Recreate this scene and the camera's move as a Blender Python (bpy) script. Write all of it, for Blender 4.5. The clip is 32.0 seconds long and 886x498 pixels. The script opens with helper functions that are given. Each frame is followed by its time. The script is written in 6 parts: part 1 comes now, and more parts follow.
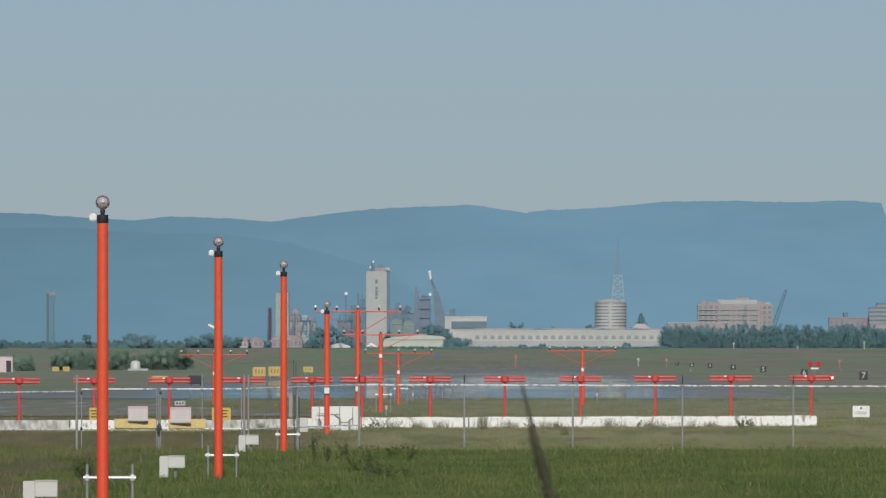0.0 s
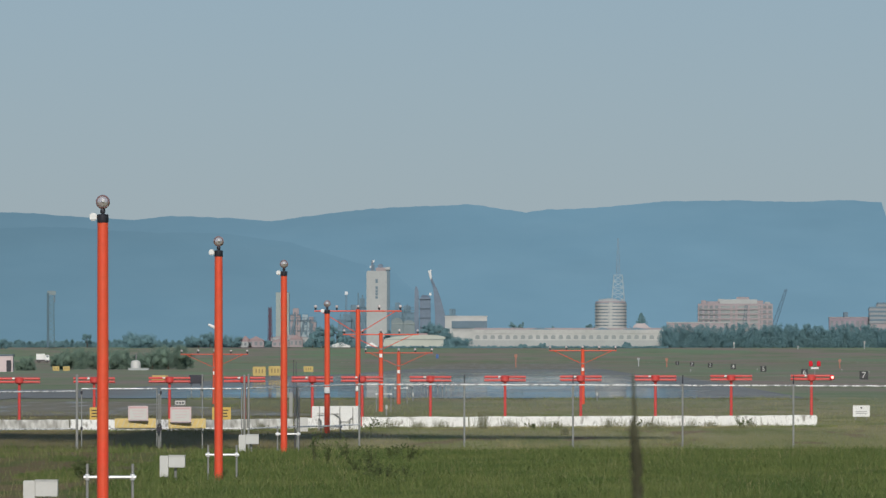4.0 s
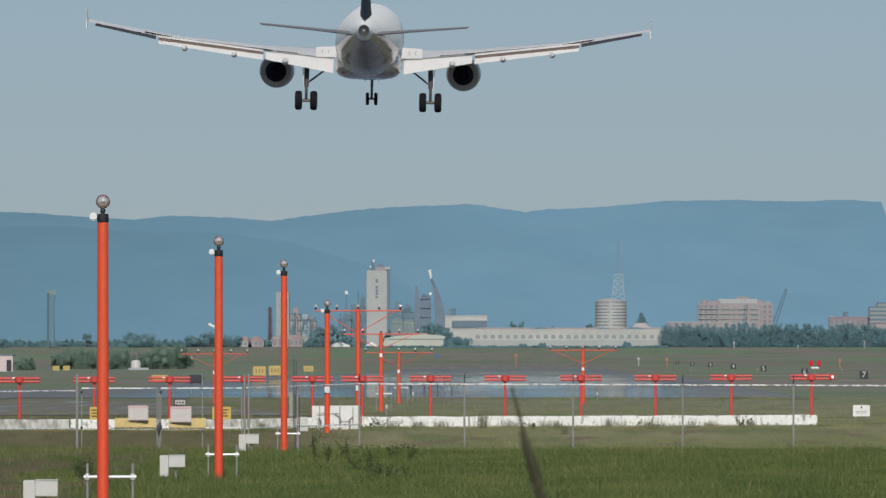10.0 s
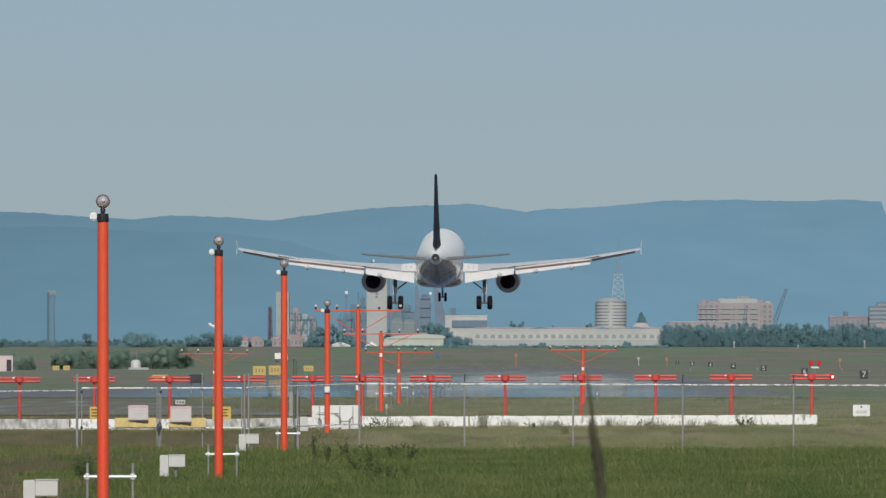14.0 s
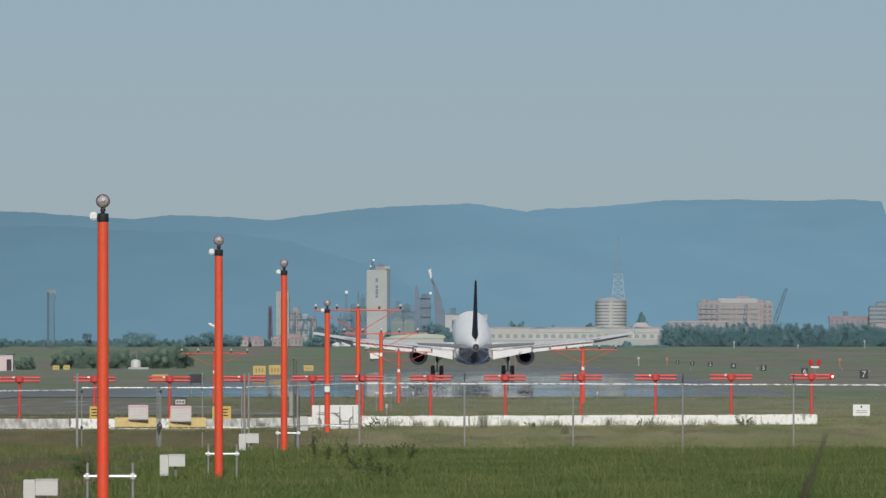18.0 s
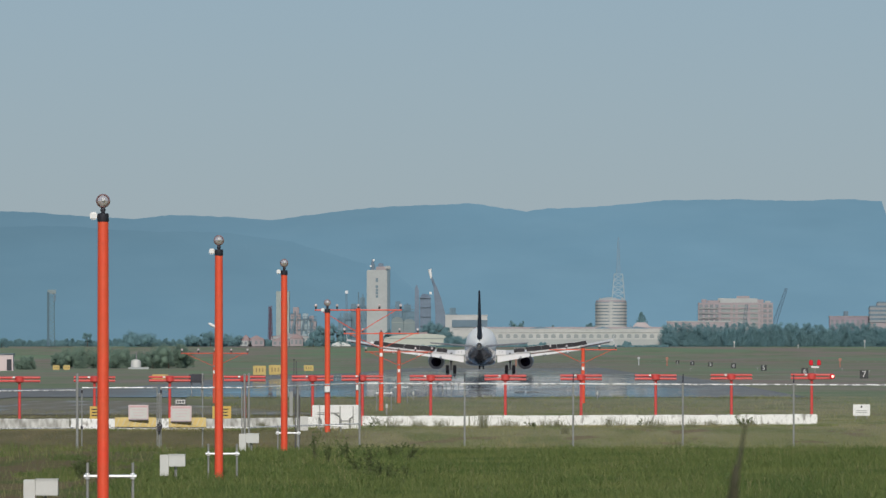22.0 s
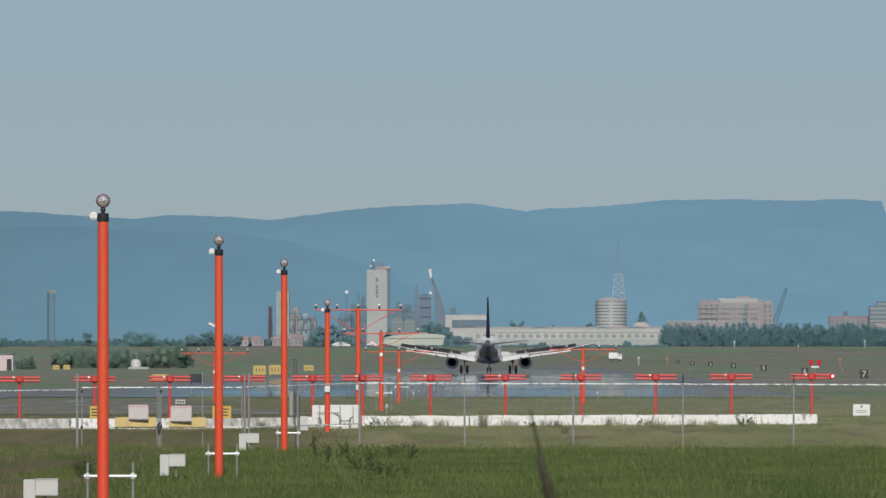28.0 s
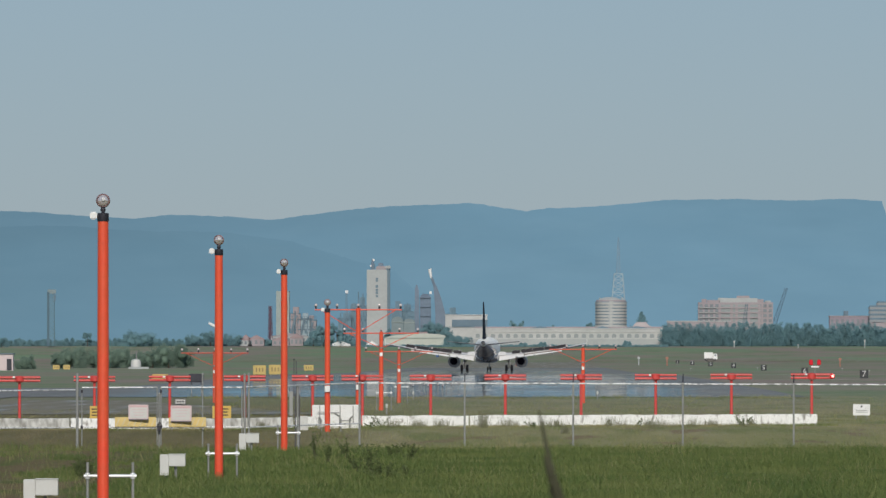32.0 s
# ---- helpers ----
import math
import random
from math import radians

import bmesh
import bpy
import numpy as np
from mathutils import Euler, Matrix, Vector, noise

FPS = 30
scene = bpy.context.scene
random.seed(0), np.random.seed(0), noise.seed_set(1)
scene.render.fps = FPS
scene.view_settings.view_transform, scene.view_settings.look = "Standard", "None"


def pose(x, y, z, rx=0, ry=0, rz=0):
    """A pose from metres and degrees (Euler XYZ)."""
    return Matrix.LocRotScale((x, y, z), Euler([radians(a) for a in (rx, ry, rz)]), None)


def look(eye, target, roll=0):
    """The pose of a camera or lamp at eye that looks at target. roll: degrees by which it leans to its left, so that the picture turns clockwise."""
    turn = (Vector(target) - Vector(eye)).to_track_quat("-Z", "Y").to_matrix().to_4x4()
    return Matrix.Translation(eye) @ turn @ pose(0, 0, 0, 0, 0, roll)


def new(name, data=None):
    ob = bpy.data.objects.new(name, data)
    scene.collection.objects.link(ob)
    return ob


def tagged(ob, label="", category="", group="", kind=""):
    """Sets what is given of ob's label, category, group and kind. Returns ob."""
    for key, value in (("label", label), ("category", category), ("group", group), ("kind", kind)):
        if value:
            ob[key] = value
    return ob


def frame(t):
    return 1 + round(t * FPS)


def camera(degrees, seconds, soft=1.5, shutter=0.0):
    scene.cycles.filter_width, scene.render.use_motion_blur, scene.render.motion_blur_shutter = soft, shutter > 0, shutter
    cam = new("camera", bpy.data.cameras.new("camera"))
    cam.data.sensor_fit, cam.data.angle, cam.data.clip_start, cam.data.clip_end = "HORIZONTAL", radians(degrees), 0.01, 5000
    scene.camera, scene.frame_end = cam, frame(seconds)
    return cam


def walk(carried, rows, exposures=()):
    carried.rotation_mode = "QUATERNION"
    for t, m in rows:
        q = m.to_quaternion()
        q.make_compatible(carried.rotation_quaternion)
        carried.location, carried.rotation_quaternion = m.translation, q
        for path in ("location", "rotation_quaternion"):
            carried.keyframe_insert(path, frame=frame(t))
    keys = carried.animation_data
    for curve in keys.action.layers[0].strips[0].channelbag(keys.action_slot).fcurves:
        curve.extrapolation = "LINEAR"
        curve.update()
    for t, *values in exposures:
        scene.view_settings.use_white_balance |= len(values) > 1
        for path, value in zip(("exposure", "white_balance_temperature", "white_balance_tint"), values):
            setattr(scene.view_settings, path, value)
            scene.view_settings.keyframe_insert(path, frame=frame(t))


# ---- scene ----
# Telephoto view down a runway from beside its approach lights. +Y runs along the runway.
cam = camera(4.933, 32.0, soft=1.45)
cam.data.dof.use_dof = True
cam.data.dof.focus_distance = 420
cam.data.dof.aperture_fstop = 64
EYE_Z = 2.95
walk(cam, [(t, pose(0, 0, EYE_Z, 90.5415 + 0.00315 * dy, 0, 0.5226 + 0.00315 * dx))
           for t, dy, dx in ((0, 1.5, -0.5), (3, 1.0, -0.3), (6, 0.4, 0), (12, 0, 0), (16.5, -0.7, 0), (23, -1.0, 0.3), (32, -1.5, 0.3))])

# ---------------------------------------------------------------- light
SUN_EL, SUN_AZ = 30.0, 1.0     # behind the camera
world = bpy.data.worlds.new("world")
scene.world = world
world.use_nodes = True
wn = world.node_tree
sky = wn.nodes.new("ShaderNodeTexSky")
sky.sky_type, sky.sun_disc = "NISHITA", False
sky.sun_elevation, sky.sun_rotation = radians(SUN_EL), radians(180 - SUN_AZ)
sky.dust_density, sky.air_density, sky.ozone_density = 0.1, 1.0, 9.0
tint = wn.nodes.new("ShaderNodeMix")      # summer haze greys the blue a little
tint.data_type, tint.blend_type = "RGBA", "MULTIPLY"
tint.inputs["Factor"].default_value = 1.0
tint.inputs["B"].default_value = (0.97, 0.945, 1.02, 1)
wn.links.new(sky.outputs[0], tint.inputs["A"])
haze = wn.nodes.new("ShaderNodeMix")      # thin white haze over the whole dome
haze.data_type = "RGBA"
haze.inputs["Factor"].default_value = 0.38
haze.inputs["B"].default_value = (5.60, 7.1, 8.15, 1)
wn.links.new(tint.outputs["Result"], haze.inputs["A"])
wn.links.new(haze.outputs["Result"], wn.nodes["Background"].inputs[0])
wn.nodes["Background"].inputs[1].default_value = 0.058
sun_data = bpy.data.lights.new("sun", "SUN")
sun_data.energy, sun_data.angle, sun_data.color = 3.15, radians(1.1), (1.0, 0.94, 0.85)
sun = new("sun", sun_data)
sun.matrix_world = look((60 * math.sin(radians(SUN_AZ)), -60, 60 * math.tan(radians(SUN_EL))), (0, 0, 0))
scene.view_settings.exposure = 0.0


# ---------------------------------------------------------------- materials
def mat(name, colour, rough=0.6, metal=0.0, vary=0.15, scale=4.0, fine=40.0, bump=0.0, dirt=None, island=0.0, obj=0.0, glow=None, strength=0.0, spec=0.5, leafy=0.0, stretch=None, patch=(0.35, 0.7)):
    """A surface with stains at one scale and grain at a finer one; dirt: a second colour that shows through in patches."""
    m = bpy.data.materials.new(name)
    m.use_nodes = True
    nt = m.node_tree
    n, l = nt.nodes, nt.links
    b = n["Principled BSDF"]
    b.inputs["Roughness"].default_value, b.inputs["Metallic"].default_value = rough, metal
    b.inputs["Specular IOR Level"].default_value = spec
    tc = n.new("ShaderNodeTexCoord")
    big, small = n.new("ShaderNodeTexNoise"), n.new("ShaderNodeTexNoise")
    where = tc.outputs["Object"]
    if stretch:
        mp = n.new("ShaderNodeMapping")
        mp.inputs["Scale"].default_value = stretch
        l.new(where, mp.inputs[0])
        where = mp.outputs[0]
    for node, s in ((big, scale), (small, fine)):
        node.inputs["Scale"].default_value, node.inputs["Detail"].default_value = s, 5.0
        l.new(where, node.inputs["Vector"])
    mix = n.new("ShaderNodeMix")
    mix.data_type = "RGBA"
    ramp = n.new("ShaderNodeValToRGB")
    ramp.color_ramp.elements[0].position, ramp.color_ramp.elements[1].position = patch
    l.new(big.outputs["Fac"], ramp.inputs["Fac"])
    other = dirt or tuple(c * (1 - vary) for c in colour)
    mix.inputs["A"].default_value, mix.inputs["B"].default_value = (*colour, 1), (*other, 1)
    l.new(ramp.outputs["Color"], mix.inputs["Factor"])
    hsv = n.new("ShaderNodeHueSaturation")
    l.new(mix.outputs["Result"], hsv.inputs["Color"])
    ma = n.new("ShaderNodeMath")
    ma.operation = "MULTIPLY_ADD"
    ma.inputs[1].default_value, ma.inputs[2].default_value = 2 * vary, 1 - vary
    l.new(small.outputs["Fac"], ma.inputs[0])
    last = ma
    if island or obj:
        geo = n.new("ShaderNodeNewGeometry" if island else "ShaderNodeObjectInfo")
        mb = n.new("ShaderNodeMath")
        mb.operation = "MULTIPLY_ADD"
        k = island or obj
        mb.inputs[1].default_value, mb.inputs[2].default_value = 2 * k, -k
        l.new(geo.outputs["Random Per Island" if island else "Random"], mb.inputs[0])
        ad = n.new("ShaderNodeMath")
        l.new(ma.outputs[0], ad.inputs[0])
        l.new(mb.outputs[0], ad.inputs[1])
        last = ad
    l.new(last.outputs[0], hsv.inputs["Value"])
    l.new(hsv.outputs["Color"], b.inputs["Base Color"])
    if bump:
        bp = n.new("ShaderNodeBump")
        bp.inputs["Strength"].default_value, bp.inputs["Distance"].default_value = 0.6, bump
        l.new(small.outputs["Fac"], bp.inputs["Height"])
        l.new(bp.outputs["Normal"], b.inputs["Normal"])
    if leafy:          # thin leaves let light through
        tr, ms = n.new("ShaderNodeBsdfTranslucent"), n.new("ShaderNodeMixShader")
        l.new(hsv.outputs["Color"], tr.inputs["Color"])
        ms.inputs[0].default_value = leafy
        l.new(b.outputs[0], ms.inputs[1])
        l.new(tr.outputs[0], ms.inputs[2])
        l.new(ms.outputs[0], n["Material Output"].inputs["Surface"])
    if glow:
        b.inputs["Emission Color"].default_value, b.inputs["Emission Strength"].default_value = (*glow, 1), strength
    return m


ORANGE = mat("orange_paint", (0.74, 0.071, 0.031), 0.42, vary=0.12, scale=1.2, fine=9, dirt=(0.66, 0.10, 0.035))
RED = mat("red_paint", (0.62, 0.058, 0.052), 0.45, vary=0.14, scale=1.5, fine=12, dirt=(0.5, 0.06, 0.05))
FADED = mat("faded_orange_paint", (0.62, 0.10, 0.05), 0.5, vary=0.12, scale=1.5, fine=12)
STEEL = mat("galvanised_steel", (0.30, 0.305, 0.29), 0.5, 0.3, vary=0.2, scale=3, fine=30)
BRIGHT = mat("bright_rail", (0.78, 0.79, 0.80), 0.3, 0.3, vary=0.2, scale=2.2, fine=20)
DARK = mat("dark_metal", (0.035, 0.035, 0.045), 0.5, 0.3, vary=0.2)
CHROME = mat("lamp_glass_housing", (0.62, 0.55, 0.54), 0.22, 0.2, vary=0.1, scale=9, fine=40)
GLOBE = mat("silvered_lamp_globe", (0.78, 0.72, 0.72), 0.14, 0.6, vary=0.12, scale=9, fine=40)
LENS = mat("lamp_lens", (0.62, 0.62, 0.62), 0.12, 0.0, vary=0.05)
WHITEBOX = mat("white_enamel", (0.54, 0.545, 0.52), 0.5, vary=0.08, scale=3, fine=30, dirt=(0.52, 0.51, 0.48))
PINKLINE = mat("faded_reddish_line", (0.58, 0.36, 0.36), 0.5, vary=0.08, scale=3, fine=25)
PINKBOX = mat("faded_pinkish_plastic", (0.58, 0.47, 0.47), 0.5, vary=0.08, scale=3, fine=25)
STRIPEM = mat("worn_pale_stripe", (0.62, 0.52, 0.30), 0.5, vary=0.14, scale=3, fine=20)
BARM = mat("faded_yellow_paint", (0.66, 0.50, 0.19), 0.5, vary=0.14, scale=3, fine=20)
YELLOW = mat("yellow_sign_paint", (0.60, 0.40, 0.09), 0.45, vary=0.12, scale=2.5, fine=20)
# Board and numeral tones drawn together to imitate loss of contrast in haze.
BOARDM = mat("hazed_black_board", (0.028, 0.032, 0.034), 0.6, vary=0.25, scale=2, fine=15)
NUMBERM = mat("hazed_white_numeral", (0.58, 0.58, 0.56), 0.6, vary=0.15, scale=3, fine=20)
BLACK = mat("black_paint", (0.02, 0.02, 0.022), 0.5, vary=0.3)
LETTER = mat("white_lettering", (0.76, 0.76, 0.74), 0.5, vary=0.05)
CONCRETE = mat("whitewashed_concrete", (0.66, 0.66, 0.645), 0.8, vary=0.16, scale=1.4, fine=14, bump=0.01, dirt=(0.50, 0.50, 0.47))
REDGLOW = mat("red_beacon_glass", (0.5, 0.012, 0.02), 0.25, vary=0.05, glow=(1.0, 0.03, 0.05), strength=0.12)
REDHOT = mat("lit_red_lamp", (0.8, 0.05, 0.04), 0.25, vary=0.05, glow=(1.0, 0.30, 0.25), strength=3.6)
BARK = mat("bark", (0.10, 0.075, 0.055), 0.9, vary=0.3, scale=3, fine=20)
# Leaf greens carry painted haze: slightly blued here, strongly blued for the horizon.
LEAF = mat("hazed_tree_leaves", (0.130, 0.190, 0.146), 0.7, leafy=0.1, spec=0.1, vary=0.2, scale=0.25, fine=1.2, island=0.16)
FARLEAF = mat("hazed_distant_leaves", (0.133, 0.235, 0.257), 0.8, leafy=0.1, spec=0.03, vary=0.12, scale=0.12, fine=0.8, island=0.06)
GRASSM = mat("tall_grass", (0.196, 0.228, 0.076), 0.6, leafy=0.3, spec=0.1, vary=0.25, scale=0.30, fine=1.6, island=0.20, dirt=(0.094, 0.146, 0.044), patch=(0.38, 0.62))
TUFTM = mat("tuft_grass", (0.190, 0.192, 0.115), 0.7, leafy=0.25, spec=0.1, vary=0.25, scale=0.5, fine=2.0, island=0.3)
DRYM = mat("dry_grass", (0.290, 0.268, 0.128), 0.7, leafy=0.15, spec=0.2, vary=0.25, scale=0.45, fine=2.4, island=0.35, dirt=(0.150, 0.186, 0.062), stretch=(1, 0.11, 1), patch=(0.42, 0.60))
BROWNM = mat("brownish_grass", (0.205, 0.172, 0.082), 0.7, leafy=0.15, spec=0.2, vary=0.25, scale=0.45, fine=2.4, island=0.35, dirt=(0.118, 0.128, 0.044), stretch=(1, 0.11, 1), patch=(0.42, 0.60))
WEEDM = mat("weed_leaves", (0.112, 0.145, 0.055), 0.7, leafy=0.4, spec=0.1, vary=0.25, scale=2, fine=10, island=0.3)
STEMM = mat("grass_stem", (0.060, 0.060, 0.030), 0.7, vary=0.25, scale=20, fine=90, island=0.2)
FUSE = mat("pale_aircraft_paint", (0.95, 0.95, 0.90), 0.5, vary=0.04, scale=0.6, fine=6, spec=0.12)
# Brown-grey base imitates shade and ground reflection under the body.
BELLY = mat("polished_shade_toned_belly", (0.48, 0.415, 0.38), 0.15, 0.35, vary=0.14, scale=0.9, fine=4, dirt=(0.33, 0.28, 0.26), spec=0.5)
GAPSHADEM = mat("brown_gap_shade", (0.17, 0.125, 0.11), 0.6, vary=0.15, scale=1.5, fine=8)
CABM = mat("white_cabinet_paint", (0.74, 0.74, 0.72), 0.5, vary=0.07, scale=2.5, fine=16)
RIMM = mat("reddish_lamp_rim", (0.30, 0.17, 0.16), 0.4, 0.4, vary=0.12)
WINGM = mat("wing_grey", (0.66, 0.66, 0.66), 0.5, 0.0, spec=0.25, vary=0.08, scale=0.8, fine=6)
FLAPM = mat("flap_paint", (0.70, 0.69, 0.68), 0.4, vary=0.08, scale=1.0, fine=8)
NAVY = mat("navy_tail_paint", (0.014, 0.017, 0.032), 0.6, spec=0.1, vary=0.15, scale=0.8, fine=6)
TAILM = mat("shade_and_seam_grey", (0.13, 0.135, 0.145), 0.65, spec=0.06, vary=0.1, scale=0.8, fine=6)
STABM = mat("stabiliser_grey", (0.27, 0.275, 0.285), 0.65, spec=0.06, vary=0.1, scale=0.8, fine=6)
SPOILM = mat("aileron_and_shade_grey", (0.055, 0.052, 0.058), 0.5, vary=0.2, scale=1.2, fine=8)
NACELLE = mat("nacelle_paint", (0.34, 0.32, 0.32), 0.35, 0.2, vary=0.1, scale=1, fine=8)
EXHAUST = mat("exhaust_metal", (0.013, 0.011, 0.021), 0.9, 0.0, spec=0.05, vary=0.25, scale=2, fine=10)
TYRE = mat("tyre_rubber", (0.012, 0.012, 0.016), 0.85, spec=0.15, vary=0.2)
STRUT = mat("gear_leg_paint", (0.10, 0.095, 0.10), 0.45, 0.3, vary=0.15)
# Far skyline tones: distance haze is mixed into these base colours.
PALE = mat("hazed_pale_render", (0.375, 0.395, 0.39), 0.8, vary=0.1, scale=0.15, fine=1.0)
WHITEW = mat("hazed_white_render", (0.465, 0.47, 0.455), 0.8, vary=0.12, scale=0.12, fine=1.0, dirt=(0.39, 0.40, 0.385))
DULLW = mat("haze_dulled_white_render", (0.36, 0.38, 0.375), 0.8, vary=0.1, scale=0.12, fine=1.0)
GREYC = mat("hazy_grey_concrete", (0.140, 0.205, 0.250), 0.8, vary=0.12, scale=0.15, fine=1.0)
PINKW = mat("hazed_pink_brick", (0.325, 0.285, 0.295), 0.8, vary=0.12, scale=0.15, fine=1.0)
ROOF = mat("hazed_slate_roof", (0.15, 0.185, 0.22), 0.8, vary=0.15, scale=0.2, fine=1.5)
GLASS = mat("hazed_window_glass", (0.225, 0.25, 0.27), 0.25, vary=0.2, scale=0.5)
WALLM = mat("speckled_whitewash", (0.78, 0.78, 0.755), 0.85, vary=0.16, scale=6, fine=22, bump=0.012, dirt=(0.30, 0.29, 0.26), stretch=(1, 1, 0.5), patch=(0.53, 0.66))
STAINM = mat("stained_whitewash", (0.60, 0.60, 0.57), 0.85, vary=0.2, scale=5, fine=20, bump=0.012, dirt=(0.27, 0.265, 0.24), stretch=(1, 1, 0.5), patch=(0.42, 0.64))
RAILM = mat("dashed_bright_rail", (0.86, 0.86, 0.86), 0.45, 0.1, vary=0.15, scale=7.0, fine=40, dirt=(0.34, 0.34, 0.35), patch=(0.50, 0.60))
# More far tones, paled and blued in their base colour for haze.
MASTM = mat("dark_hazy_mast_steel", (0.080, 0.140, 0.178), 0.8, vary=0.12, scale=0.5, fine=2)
POSTM = mat("faint_far_red", (0.36, 0.17, 0.12), 0.7, vary=0.12, scale=1, fine=6)
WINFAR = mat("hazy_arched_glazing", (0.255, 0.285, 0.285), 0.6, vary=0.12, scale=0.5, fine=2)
LATM = mat("hazed_lattice_steel", (0.125, 0.205, 0.235), 0.8, vary=0.1, scale=0.5, fine=2)
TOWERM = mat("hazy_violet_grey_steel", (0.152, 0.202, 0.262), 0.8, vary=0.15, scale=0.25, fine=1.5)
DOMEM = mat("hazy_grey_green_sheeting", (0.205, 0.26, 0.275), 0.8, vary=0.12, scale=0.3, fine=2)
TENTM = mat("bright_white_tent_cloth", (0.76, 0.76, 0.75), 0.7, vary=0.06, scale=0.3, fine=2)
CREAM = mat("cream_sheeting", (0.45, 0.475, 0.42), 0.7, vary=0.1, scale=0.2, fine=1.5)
SHEDM = mat("hazed_green_sheeting", (0.29, 0.335, 0.32), 0.7, vary=0.1, scale=0.2, fine=1.5)
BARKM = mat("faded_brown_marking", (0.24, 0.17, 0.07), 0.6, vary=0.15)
# Yellow paled in its base colour to imitate haze.
HAZYYELLOW = mat("haze_paled_yellow", (0.50, 0.37, 0.12), 0.5, vary=0.12, scale=1.5, fine=10)
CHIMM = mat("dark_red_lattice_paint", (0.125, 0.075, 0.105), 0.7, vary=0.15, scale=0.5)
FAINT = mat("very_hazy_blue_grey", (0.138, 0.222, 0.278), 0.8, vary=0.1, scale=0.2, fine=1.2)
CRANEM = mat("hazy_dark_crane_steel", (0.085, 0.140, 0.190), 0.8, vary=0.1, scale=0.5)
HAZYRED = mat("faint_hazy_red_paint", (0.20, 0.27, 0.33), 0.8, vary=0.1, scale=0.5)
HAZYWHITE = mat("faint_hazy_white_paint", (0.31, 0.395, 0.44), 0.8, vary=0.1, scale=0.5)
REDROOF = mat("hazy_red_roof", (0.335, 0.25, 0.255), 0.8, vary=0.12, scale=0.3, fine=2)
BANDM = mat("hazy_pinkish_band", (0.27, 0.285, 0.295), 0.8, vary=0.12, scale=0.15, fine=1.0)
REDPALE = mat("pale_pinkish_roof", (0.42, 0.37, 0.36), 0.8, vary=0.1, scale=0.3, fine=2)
RUST = mat("hazed_red_paint", (0.27, 0.23, 0.27), 0.7, vary=0.15, scale=0.5)
HAZEM = mat("hazed_blue_grey_steel", (0.125, 0.188, 0.235), 0.7, vary=0.15, scale=0.3)
VANM = mat("white_van_paint", (0.75, 0.75, 0.73), 0.35, vary=0.06)
BLUEM = mat("blue_sheet", (0.05, 0.12, 0.30), 0.6, vary=0.15)


def ground_material():
    """Tall green grass up to the fence, dry mown grass round the antenna row, mixed grass beyond."""
    m = bpy.data.materials.new("grassland")
    m.use_nodes = True
    n, l = m.node_tree.nodes, m.node_tree.links
    b = n["Principled BSDF"]
    b.inputs["Roughness"].default_value = 0.95
    b.inputs["Specular IOR Level"].default_value = 0.1
    tc = n.new("ShaderNodeTexCoord")
    sep = n.new("ShaderNodeSeparateXYZ")
    l.new(tc.outputs["Object"], sep.inputs[0])

    def noise_at(sx, sy, s):
        mp = n.new("ShaderNodeMapping")
        mp.inputs["Scale"].default_value = (sx, sy, 1)
        l.new(tc.outputs["Object"], mp.inputs[0])
        t = n.new("ShaderNodeTexNoise")
        t.inputs["Scale"].default_value, t.inputs["Detail"].default_value = s, 6.0
        l.new(mp.outputs[0], t.inputs["Vector"])
        return t.outputs["Fac"]

    def blend(fac, a, c):
        mx = n.new("ShaderNodeMix")
        mx.data_type = "RGBA"
        l.new(fac, mx.inputs["Factor"])
        for k, v in (("A", a), ("B", c)):
            if isinstance(v, tuple):
                mx.inputs[k].default_value = (*v, 1)
            else:
                l.new(v, mx.inputs[k])
        return mx.outputs["Result"]

    def ramp(src, lo, hi):
        r = n.new("ShaderNodeMapRange")
        r.inputs["From Min"].default_value, r.inputs["From Max"].default_value = lo, hi
        l.new(src, r.inputs["Value"])
        return r.outputs["Result"]

    big = ramp(noise_at(0.12, 0.03, 1.0), 0.36, 0.64)
    mid = ramp(noise_at(0.9, 0.12, 1.0), 0.35, 0.65)
    fine = ramp(noise_at(3.0, 0.6, 1.0), 0.3, 0.7)
    near = blend(mid, (0.078, 0.104, 0.027), (0.120, 0.138, 0.042))
    dry = blend(mid, (0.252, 0.228, 0.124), (0.330, 0.297, 0.168))
    dry = blend(big, dry, blend(fine, (0.186, 0.203, 0.084), (0.248, 0.244, 0.108)))
    dry = blend(ramp(noise_at(0.38, 0.055, 1.0), 0.50, 0.62), dry, blend(fine, (0.150, 0.178, 0.066), (0.196, 0.204, 0.088)))
    dry = blend(ramp(noise_at(0.30, 0.075, 1.7), 0.56, 0.66), dry, blend(fine, (0.182, 0.140, 0.084), (0.226, 0.178, 0.112)))
    dry = blend(ramp(sep.outputs["X"], -4.0, -11.0), dry, blend(mid, (0.140, 0.127, 0.060), (0.188, 0.158, 0.082)))
    far = blend(big, blend(fine, (0.205, 0.220, 0.148), (0.247, 0.238, 0.168)), blend(mid, (0.130, 0.200, 0.110), (0.174, 0.218, 0.126)))
    far = blend(ramp(noise_at(0.035, 0.006, 1.0), 0.42, 0.62), far, blend(fine, (0.240, 0.197, 0.172), (0.262, 0.222, 0.192)))
    far = blend(ramp(noise_at(0.02, 0.0022, 1.0), 0.50, 0.64), far, blend(mid, (0.150, 0.245, 0.140), (0.196, 0.262, 0.156)))
    wob = n.new("ShaderNodeMath")
    wob.operation = "MULTIPLY_ADD"
